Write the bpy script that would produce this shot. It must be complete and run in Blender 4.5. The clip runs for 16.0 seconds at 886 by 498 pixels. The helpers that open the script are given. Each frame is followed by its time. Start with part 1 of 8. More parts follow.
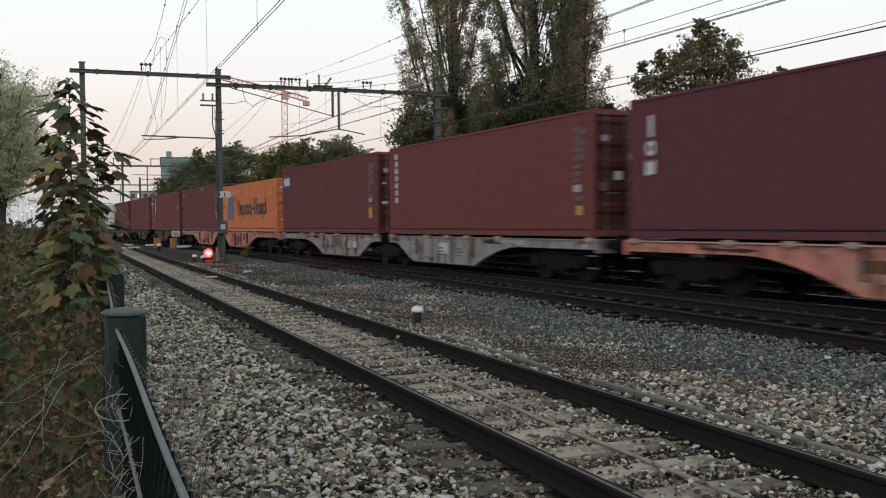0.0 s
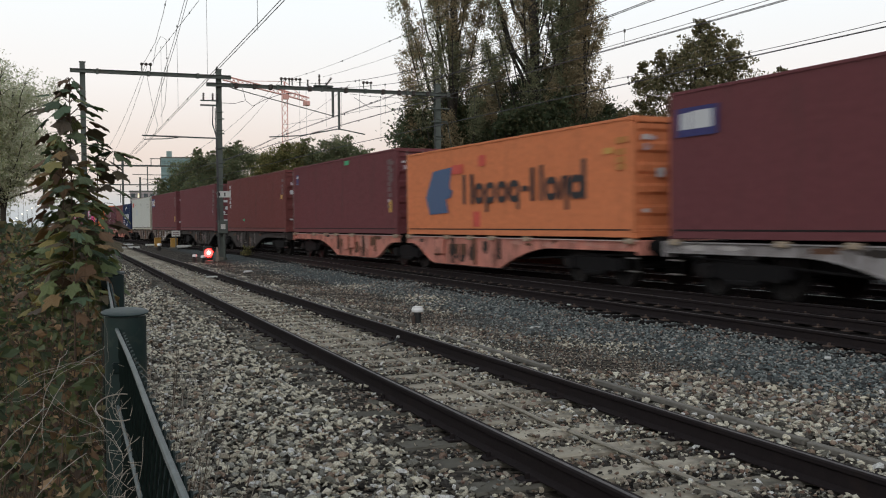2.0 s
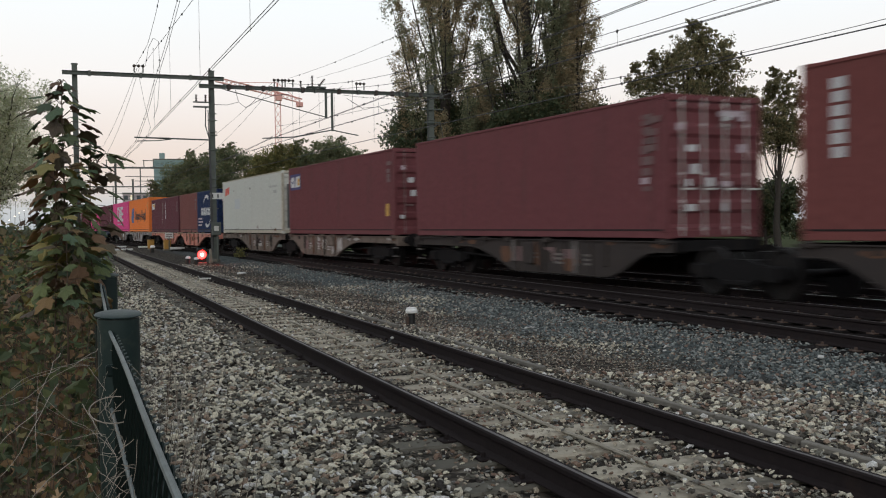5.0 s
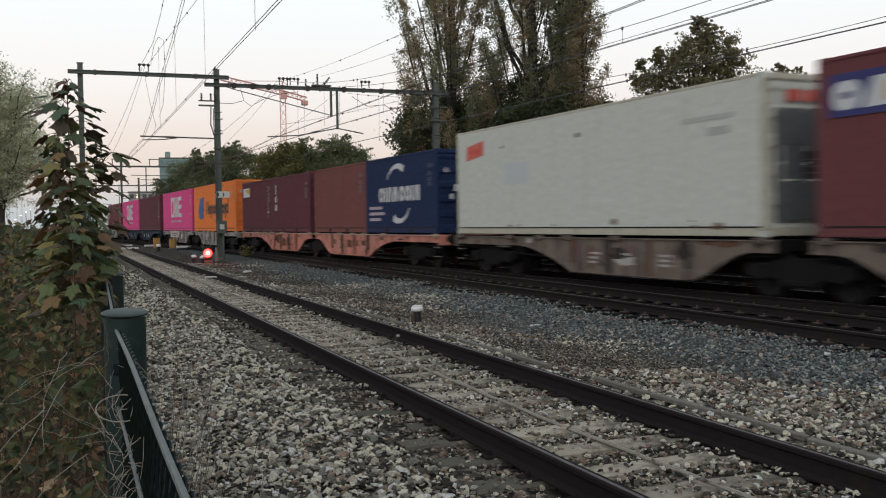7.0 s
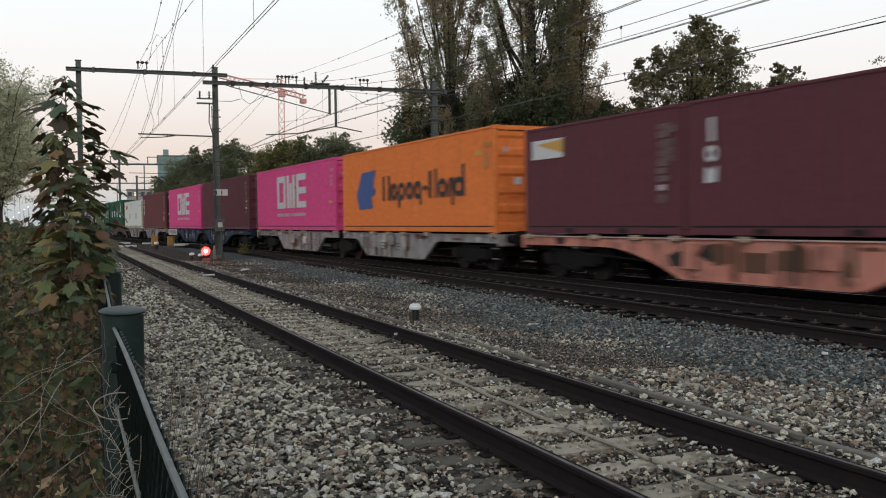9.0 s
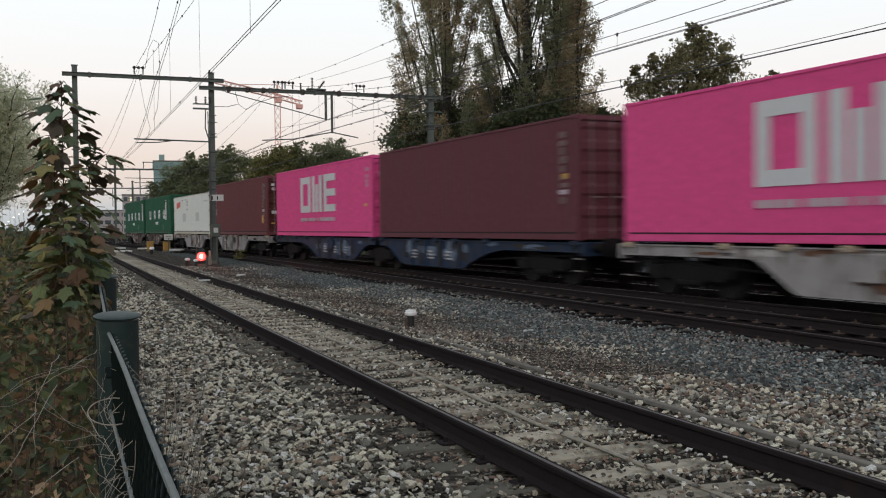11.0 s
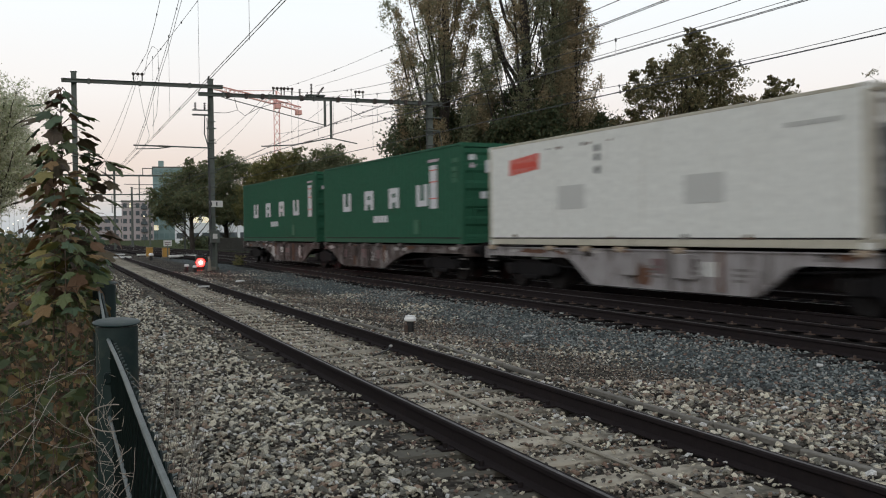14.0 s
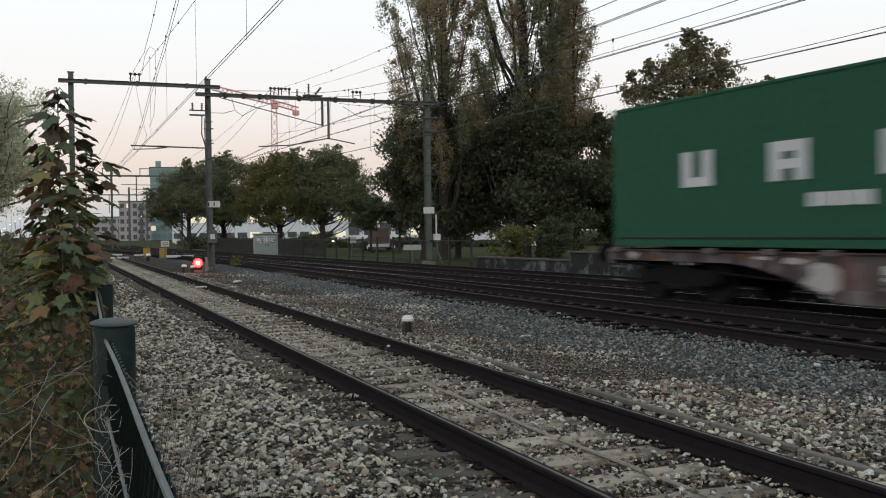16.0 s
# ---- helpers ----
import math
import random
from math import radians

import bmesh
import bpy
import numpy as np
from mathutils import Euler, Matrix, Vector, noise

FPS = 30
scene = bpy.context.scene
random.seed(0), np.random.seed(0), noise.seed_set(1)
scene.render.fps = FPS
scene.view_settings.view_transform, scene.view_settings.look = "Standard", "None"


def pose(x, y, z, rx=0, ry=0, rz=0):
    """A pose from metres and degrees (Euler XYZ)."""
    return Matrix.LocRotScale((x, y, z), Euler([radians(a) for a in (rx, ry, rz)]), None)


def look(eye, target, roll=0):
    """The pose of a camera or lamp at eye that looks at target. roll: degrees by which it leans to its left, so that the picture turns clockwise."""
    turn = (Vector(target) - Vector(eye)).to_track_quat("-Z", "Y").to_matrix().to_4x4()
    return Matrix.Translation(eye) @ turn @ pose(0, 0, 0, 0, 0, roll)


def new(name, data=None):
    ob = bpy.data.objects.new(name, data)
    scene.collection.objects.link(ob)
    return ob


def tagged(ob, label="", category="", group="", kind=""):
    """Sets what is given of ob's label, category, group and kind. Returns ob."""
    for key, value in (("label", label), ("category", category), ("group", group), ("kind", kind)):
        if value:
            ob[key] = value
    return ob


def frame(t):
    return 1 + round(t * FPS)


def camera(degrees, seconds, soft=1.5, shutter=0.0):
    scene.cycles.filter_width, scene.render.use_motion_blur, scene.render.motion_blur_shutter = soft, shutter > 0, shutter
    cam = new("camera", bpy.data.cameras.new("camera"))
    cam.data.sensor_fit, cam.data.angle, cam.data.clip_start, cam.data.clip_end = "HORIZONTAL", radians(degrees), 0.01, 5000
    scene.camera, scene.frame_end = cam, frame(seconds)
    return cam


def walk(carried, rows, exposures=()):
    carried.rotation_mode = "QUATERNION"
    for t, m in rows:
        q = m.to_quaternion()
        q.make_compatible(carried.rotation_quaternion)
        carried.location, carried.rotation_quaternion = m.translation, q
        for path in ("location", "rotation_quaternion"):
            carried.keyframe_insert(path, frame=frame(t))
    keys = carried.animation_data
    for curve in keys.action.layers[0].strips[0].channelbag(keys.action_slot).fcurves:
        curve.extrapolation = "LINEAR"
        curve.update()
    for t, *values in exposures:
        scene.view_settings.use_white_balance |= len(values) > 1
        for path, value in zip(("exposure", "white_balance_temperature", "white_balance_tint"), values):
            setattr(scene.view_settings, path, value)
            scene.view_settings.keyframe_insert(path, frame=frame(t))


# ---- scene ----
# z = 0 is the top of the near track's rails; that track runs along +y, and the eye stands over the fence at x = 0.
EYE = 1.477
cam = camera(49.9, 16.0, soft=1.1, shutter=0.6)
walk(cam, [
    (0, pose(0, 0, EYE, 88.410, 0.586, -21.666)),
    (0.5, pose(0, 0, EYE, 88.354, 0.693, -21.846)),
    (1, pose(0, 0, EYE, 88.383, 0.724, -21.795)),
    (1.5, pose(0, 0, EYE, 88.360, 0.628, -21.717)),
    (2, pose(0, 0, EYE, 88.414, 0.534, -21.656)),
    (2.5, pose(0, 0, EYE, 88.409, 0.592, -21.736)),
    (3, pose(0, 0, EYE, 88.408, 0.704, -21.796)),
    (3.5, pose(0, 0, EYE, 88.460, 0.715, -21.732)),
    (4, pose(0, 0, EYE, 88.507, 0.672, -21.903)),
    (6.5, pose(0, 0, EYE, 88.371, 0.791, -22.093)),
    (7, pose(0, 0, EYE, 88.337, 0.921, -21.717)),
    (7.5, pose(0, 0, EYE, 88.392, 0.844, -21.479)),
    (8, pose(0, 0, EYE, 88.368, 0.761, -21.580)),
    (8.5, pose(0, 0, EYE, 88.261, 0.871, -21.717)),
    (9, pose(0, 0, EYE, 88.247, 0.772, -21.824)),
    (11.5, pose(0, 0, EYE, 88.723, 0.561, -22.126)),
    (12, pose(0, 0, EYE, 88.800, 0.484, -22.139)),
    (12.5, pose(0, 0, EYE, 88.719, 0.635, -22.156)),
    (13, pose(0, 0, EYE, 88.771, 0.576, -22.081)),
    (13.5, pose(0, 0, EYE, 88.877, 0.459, -22.108)),
    (14, pose(0, 0, EYE, 88.942, 0.718, -22.115)),
    (14.5, pose(0, 0, EYE, 89.034, 0.681, -22.081)),
    (15, pose(0, 0, EYE, 89.074, 0.528, -22.191)),
    (15.5, pose(0, 0, EYE, 89.030, 0.563, -22.291)),
    (16, pose(0, 0, EYE, 88.947, 0.768, -22.264)),
], exposures=[(0, 0.0), (16, 0.0)])

# ---- light: an even, hazy dusk sky, no sun to be seen ----
world = bpy.data.worlds.new("sky")
scene.world = world
world.use_nodes = True
wn, wl = world.node_tree.nodes, world.node_tree.links
wn.clear()
w_out = wn.new("ShaderNodeOutputWorld")
w_bg = wn.new("ShaderNodeBackground")
w_sky = wn.new("ShaderNodeTexSky")
w_sky.sky_type = "NISHITA"
w_sky.sun_disc = False
w_sky.sun_elevation, w_sky.sun_rotation = radians(4), radians(-35)
w_sky.air_density, w_sky.dust_density = 1.0, 3.0
w_co = wn.new("ShaderNodeTexCoord")
w_sep = wn.new("ShaderNodeSeparateXYZ")
w_ramp = wn.new("ShaderNodeValToRGB")
w_ramp.color_ramp.elements[0].position, w_ramp.color_ramp.elements[0].color = 0.0, (0.52, 0.57, 0.60, 1)
w_ramp.color_ramp.elements[1].position, w_ramp.color_ramp.elements[1].color = 0.85, (0.42, 0.47, 0.53, 1)
for at, col in ((0.018, (0.60, 0.63, 0.65, 1)), (0.045, (0.83, 0.73, 0.67, 1)), (0.07, (0.90, 0.78, 0.71, 1)), (0.14, (1.0, 0.965, 0.945, 1)), (0.22, (1.0, 1.045, 1.07, 1)), (0.34, (0.93, 1.01, 1.055, 1))):
    w_ramp.color_ramp.elements.new(at).color = col
w_mul = wn.new("ShaderNodeMix")
w_mul.data_type, w_mul.blend_type = "RGBA", "MIX"
w_mul.inputs[0].default_value = 0.94
w_gain = wn.new("ShaderNodeVectorMath")
w_gain.operation = "SCALE"
w_gain.inputs[3].default_value = 0.10
wl.new(w_co.outputs["Generated"], w_sep.inputs[0])
wl.new(w_sep.outputs[2], w_ramp.inputs[0])
wl.new(w_sky.outputs[0], w_gain.inputs[0])
wl.new(w_gain.outputs[0], w_mul.inputs[6])
wl.new(w_ramp.outputs[0], w_mul.inputs[7])
wl.new(w_mul.outputs[2], w_bg.inputs[0])
w_bg.inputs[1].default_value = 1.0
wl.new(w_bg.outputs[0], w_out.inputs[0])

sun = new("sun", bpy.data.lights.new("sun", "SUN"))
sun.data.energy, sun.data.angle, sun.data.color = 0.55, radians(40), (1.0, 0.92, 0.84)
sun.matrix_world = look((-35, -60, 38), (0, 0, 0))


# ---- materials ----
def material(name, base, other=None, rough=0.8, scale=8.0, amount=0.5, bump=0.0, bump_scale=None, metal=0.0,
             third=None, third_scale=1.2, third_amount=0.5, island=0.0, streak=False, objects=0.0, spec=0.35, third_lo=0.56):
    """Two colours mixed by fine noise, a third laid over in large patches, with relief; island and objects vary the pieces."""
    m = bpy.data.materials.new(name)
    m.use_nodes = True
    n, l = m.node_tree.nodes, m.node_tree.links
    bsdf = n["Principled BSDF"]
    bsdf.inputs["Roughness"].default_value, bsdf.inputs["Metallic"].default_value = rough, metal
    bsdf.inputs["Specular IOR Level"].default_value = spec
    co = n.new("ShaderNodeTexCoord")
    vec = co.outputs["Object"]
    other = other or tuple(c * 0.72 for c in base)
    t1 = n.new("ShaderNodeTexNoise")
    t1.inputs["Scale"].default_value, t1.inputs["Detail"].default_value, t1.inputs["Roughness"].default_value = scale, 7, 0.65
    l.new(vec, t1.inputs["Vector"])
    sharpen = n.new("ShaderNodeMapRange")
    sharpen.inputs["From Min"].default_value, sharpen.inputs["From Max"].default_value = 0.5 - amount / 2, 0.5 + amount / 2
    l.new(t1.outputs["Fac"], sharpen.inputs["Value"])
    mix = n.new("ShaderNodeMix")
    mix.data_type = "RGBA"
    mix.inputs[6].default_value, mix.inputs[7].default_value = (*base, 1), (*other, 1)
    l.new(sharpen.outputs[0], mix.inputs[0])
    out = mix.outputs[2]
    if third:
        t2 = n.new("ShaderNodeTexNoise")
        t2.inputs["Scale"].default_value, t2.inputs["Detail"].default_value = third_scale, 5
        t2.inputs["Roughness"].default_value = 0.7
        if streak:
            mp = n.new("ShaderNodeMapping")
            mp.inputs["Scale"].default_value = (3.0, 3.0, 0.22) if streak is True else streak
            l.new(vec, mp.inputs["Vector"])
            l.new(mp.outputs[0], t2.inputs["Vector"])
        else:
            l.new(vec, t2.inputs["Vector"])
        r2 = n.new("ShaderNodeMapRange")
        r2.inputs["From Min"].default_value, r2.inputs["From Max"].default_value = third_lo, third_lo + 0.18
        r2.inputs["To Max"].default_value = third_amount
        l.new(t2.outputs["Fac"], r2.inputs["Value"])
        m2 = n.new("ShaderNodeMix")
        m2.data_type = "RGBA"
        m2.inputs[7].default_value = (*third, 1)
        l.new(r2.outputs[0], m2.inputs[0])
        l.new(out, m2.inputs[6])
        out = m2.outputs[2]
    if island or objects:
        hs = n.new("ShaderNodeHueSaturation")
        mr = n.new("ShaderNodeMapRange")
        k = island or objects
        mr.inputs["To Min"].default_value, mr.inputs["To Max"].default_value = 1 - k, 1 + k
        if island:
            src = n.new("ShaderNodeNewGeometry").outputs["Random Per Island"]
        else:
            src = n.new("ShaderNodeObjectInfo").outputs["Random"]
        l.new(src, mr.inputs["Value"])
        l.new(mr.outputs[0], hs.inputs["Value"])
        l.new(out, hs.inputs["Color"])
        out = hs.outputs[0]
    l.new(out, bsdf.inputs["Base Color"])
    rr = n.new("ShaderNodeMapRange")
    rr.inputs["To Min"].default_value, rr.inputs["To Max"].default_value = max(rough - 0.12, 0.05), min(rough + 0.12, 1)
    l.new(t1.outputs["Fac"], rr.inputs["Value"])
    l.new(rr.outputs[0], bsdf.inputs["Roughness"])
    if bump:
        t3 = n.new("ShaderNodeTexNoise")
        t3.inputs["Scale"].default_value, t3.inputs["Detail"].default_value = bump_scale or scale * 3, 6
        l.new(vec, t3.inputs["Vector"])
        b = n.new("ShaderNodeBump")
        b.inputs["Strength"].default_value, b.inputs["Distance"].default_value = 1.0, bump
        l.new(t3.outputs["Fac"], b.inputs["Height"])
        l.new(b.outputs[0], bsdf.inputs["Normal"])
    return m


def palette(name, colours, rough=0.85, bump=0.0, bump_scale=30, source="island", translucent=0.0, dark=0.35):
    """Pieces that each take one of several colours at random, with a little grain."""
    m = bpy.data.materials.new(name)
    m.use_nodes = True
    n, l = m.node_tree.nodes, m.node_tree.links
    bsdf = n["Principled BSDF"]
    bsdf.inputs["Roughness"].default_value, bsdf.inputs["Specular IOR Level"].default_value = rough, 0.25
    src = n.new("ShaderNodeNewGeometry").outputs["Random Per Island"] if source == "island" else n.new("ShaderNodeObjectInfo").outputs["Random"]
    ramp = n.new("ShaderNodeValToRGB")
    ramp.color_ramp.interpolation = "CONSTANT"
    el = ramp.color_ramp.elements
    el[0].color = (*colours[0], 1)
    el[1].position, el[1].color = 1 / len(colours), (*colours[1], 1)
    for i, c in enumerate(colours[2:], 2):
        el.new(i / len(colours)).color = (*c, 1)
    l.new(src, ramp.inputs[0])
    co = n.new("ShaderNodeTexCoord")
    tn = n.new("ShaderNodeTexNoise")
    tn.inputs["Scale"].default_value, tn.inputs["Detail"].default_value = bump_scale, 5
    l.new(co.outputs["Object"], tn.inputs["Vector"])
    mr = n.new("ShaderNodeMapRange")
    mr.inputs["To Min"].default_value, mr.inputs["To Max"].default_value = 1 - dark, 1 + dark
    l.new(tn.outputs["Fac"], mr.inputs["Value"])
    hs = n.new("ShaderNodeHueSaturation")
    l.new(mr.outputs[0], hs.inputs["Value"])
    l.new(ramp.outputs[0], hs.inputs["Color"])
    l.new(hs.outputs[0], bsdf.inputs["Base Color"])
    if bump:
        b = n.new("ShaderNodeBump")
        b.inputs["Distance"].default_value = bump
        l.new(tn.outputs["Fac"], b.inputs["Height"])
        l.new(b.outputs[0], bsdf.inputs["Normal"])
    if translucent:
        tr = n.new("ShaderNodeBsdfTranslucent")
        l.new(hs.outputs[0], tr.inputs["Color"])
        ms = n.new("ShaderNodeMixShader")
        ms.inputs[0].default_value = translucent
        l.new(bsdf.outputs[0], ms.inputs[1])
        l.new(tr.outputs[0], ms.inputs[2])
        l.new(ms.outputs[0], n["Material Output"].inputs["Surface"])
    return m


def glow(name, colour, strength):
    m = bpy.data.materials.new(name)
    m.use_nodes = True
    bsdf = m.node_tree.nodes["Principled BSDF"]
    bsdf.inputs["Base Color"].default_value = (*colour, 1)
    bsdf.inputs["Emission Color"].default_value = (*colour, 1)
    bsdf.inputs["Emission Strength"].default_value = strength
    return m


RUST = (0.11, 0.05, 0.03)
M = {
    "grass": material("grass_ground", (0.036, 0.055, 0.022), (0.060, 0.065, 0.03), 0.95, 3, 0.6, 0.05, third=(0.06, 0.05, 0.03), third_scale=0.3, spec=0.03),
    "bed": None,
    "steel": material("rail_side_steel", (0.018, 0.0145, 0.0155), (0.027, 0.0215, 0.022), 0.8, 14, 0.6, 0.003, third=(0.042, 0.029, 0.024), third_scale=2.2, third_amount=0.5, spec=0.06),
    "shine": material("worn_rail_head", (0.17, 0.158, 0.155), (0.07, 0.062, 0.06), 0.6, 6, 0.7, metal=0.35),
    "polished": material("polished_rail_head", (0.42, 0.42, 0.43), (0.25, 0.24, 0.24), 0.32, 6, 0.7, metal=0.9),
    "sleeper": material("weathered_sleeper", (0.33, 0.29, 0.24), (0.20, 0.175, 0.145), 0.9, 9, 0.7, 0.006, third=(0.07, 0.06, 0.05), third_scale=1.6, third_amount=0.8, objects=0.18),
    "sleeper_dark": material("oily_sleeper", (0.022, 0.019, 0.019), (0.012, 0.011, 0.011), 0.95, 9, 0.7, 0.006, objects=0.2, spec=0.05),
    "clip": material("rusty_clip", (0.10, 0.068, 0.054), (0.05, 0.034, 0.027), 0.8, 30),
    "trough": material("concrete_trough", (0.21, 0.195, 0.17), (0.12, 0.11, 0.095), 0.9, 12, 0.6, 0.004, objects=0.12),
    "cable": material("grey_cable", (0.36, 0.33, 0.27), (0.22, 0.20, 0.165), 0.8, 20),
    "galv": material("galvanised_mast", (0.12, 0.135, 0.122), (0.075, 0.087, 0.08), 0.6, 6, 0.7, 0.002, metal=0.3, third=(0.10, 0.07, 0.05), third_scale=2),
    "wire": material("dark_wire", (0.075, 0.075, 0.078), rough=0.7, scale=10),
    "ins": material("brown_insulator", (0.05, 0.035, 0.03), rough=0.35, scale=10),
    "white": material("white_paint", (0.62, 0.62, 0.60), (0.48, 0.48, 0.46), 0.6, 10, 0.6, third=(0.25, 0.2, 0.15), third_scale=5, third_amount=0.6),
    "letter": material("white_lettering", (0.62, 0.63, 0.65), (0.5, 0.51, 0.53), 0.6, 5, 0.7),
    "pale": material("pale_lettering", (0.18, 0.115, 0.115), (0.12, 0.072, 0.074), 0.7, 5, 0.7),
    "dim": material("dim_lettering", (0.50, 0.42, 0.46), (0.4, 0.32, 0.37), 0.7, 5, 0.7),
    "black": material("black_plastic", (0.015, 0.016, 0.016), (0.03, 0.03, 0.03), 0.5, 12),
    "ink": material("black_lettering", (0.02, 0.02, 0.025), rough=0.6, scale=8),
    "blue": material("blue_mark", (0.03, 0.10, 0.32), (0.02, 0.07, 0.24), 0.6, 5),
    "paleblue": material("faded_blue_mark", (0.045, 0.10, 0.22), (0.07, 0.12, 0.22), 0.6, 5),
    "red": material("red_mark", (0.65, 0.09, 0.06), (0.5, 0.07, 0.05), 0.6, 6),
    "yellow": material("yellow_label", (0.62, 0.37, 0.09), (0.5, 0.28, 0.07), 0.6, 8),
    "greenmark": material("green_label", (0.04, 0.42, 0.18), rough=0.6, scale=8),
    "greenfade": material("pale_green_touch_up", (0.04, 0.14, 0.08), (0.025, 0.10, 0.055), 0.7, 5),
    "lock_cream": material("cream_lock_paint", (0.44, 0.36, 0.27), (0.28, 0.21, 0.15), 0.75, 12, third=(0.10, 0.06, 0.045), third_scale=6),
    "rod": material("worn_lock_rod", (0.24, 0.17, 0.165), (0.14, 0.09, 0.085), 0.6, 14, third=(0.06, 0.04, 0.035), third_scale=6),
    "unit_grey": material("grey_machine_panel", (0.12, 0.13, 0.135), (0.085, 0.09, 0.095), 0.6, 6, third=(0.04, 0.04, 0.04), third_scale=2),
    "faded": material("faded_grey_marks", (0.375, 0.38, 0.365), (0.41, 0.41, 0.39), 0.7, 8),
    "bright_white": material("bright_white_plastic", (0.86, 0.86, 0.85), (0.78, 0.78, 0.77), 0.5, 10),
    "navy_mark": material("faded_navy_marks", (0.04, 0.055, 0.10), (0.03, 0.042, 0.085), 0.7, 8),
    "pink_mark": material("faded_pink_marks", (0.52, 0.16, 0.29), (0.55, 0.22, 0.33), 0.7, 8),
    "orange_mark": material("faded_orange_marks", (0.50, 0.22, 0.06), (0.44, 0.19, 0.06), 0.7, 8),
    "pale_patch": material("pale_blue_patch", (0.50, 0.53, 0.55), (0.46, 0.49, 0.50), 0.6, 8),
    "faded_light": material("faint_grey_patch", (0.475, 0.48, 0.46), (0.50, 0.505, 0.485), 0.7, 8),
    "purple": material("dark_blue_label", (0.035, 0.035, 0.16), rough=0.6, scale=8),
    # bogie and wheel colours include the shade under the wagons, hence near black
    "underside": material("sooty_shaded_bogie", (0.0065, 0.0063, 0.0075), (0.015, 0.014, 0.0145), 0.85, 10, 0.6, third=(0.032, 0.025, 0.022), third_scale=3, third_amount=0.5, spec=0.12),
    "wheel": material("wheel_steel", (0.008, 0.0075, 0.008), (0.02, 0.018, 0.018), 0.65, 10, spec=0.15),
    "postgreen": material("green_post_coating", (0.007, 0.019, 0.018), (0.011, 0.027, 0.025), 0.5, 30, 0.6, 0.0005, third=(0.07, 0.08, 0.06), third_scale=12, third_amount=0.5),
    "tube": material("grey_green_tube", (0.12, 0.145, 0.145), (0.06, 0.075, 0.075), 0.5, 40, 0.8, third=(0.05, 0.06, 0.05), third_scale=14),
    "vine": material("dry_vine", (0.36, 0.32, 0.275), (0.19, 0.16, 0.13), 0.9, 60, 0.6),
    "stem": material("brown_stem", (0.135, 0.09, 0.065), (0.07, 0.05, 0.037), 0.9, 40, 0.6),
    "bark": material("tree_bark", (0.052, 0.043, 0.036), (0.028, 0.024, 0.021), 0.95, 6, 0.7, 0.02),
    # near-black that stands in for shadow lines and hollow fork pockets
    "seam": material("painted_shade_black", (0.010, 0.008, 0.009), (0.02, 0.015, 0.015), 0.9, 6),
    # worn metal, paler still to paint in the light along the flange
    "worn_lit_edge": material("worn_lit_flange", (0.62, 0.55, 0.52), (0.42, 0.30, 0.26), 0.6, 5, 0.8),
    "mesh_dark": material("dark_mesh_coating", (0.006, 0.013, 0.013), (0.010, 0.020, 0.019), 0.6, 30, spec=0.15),
}


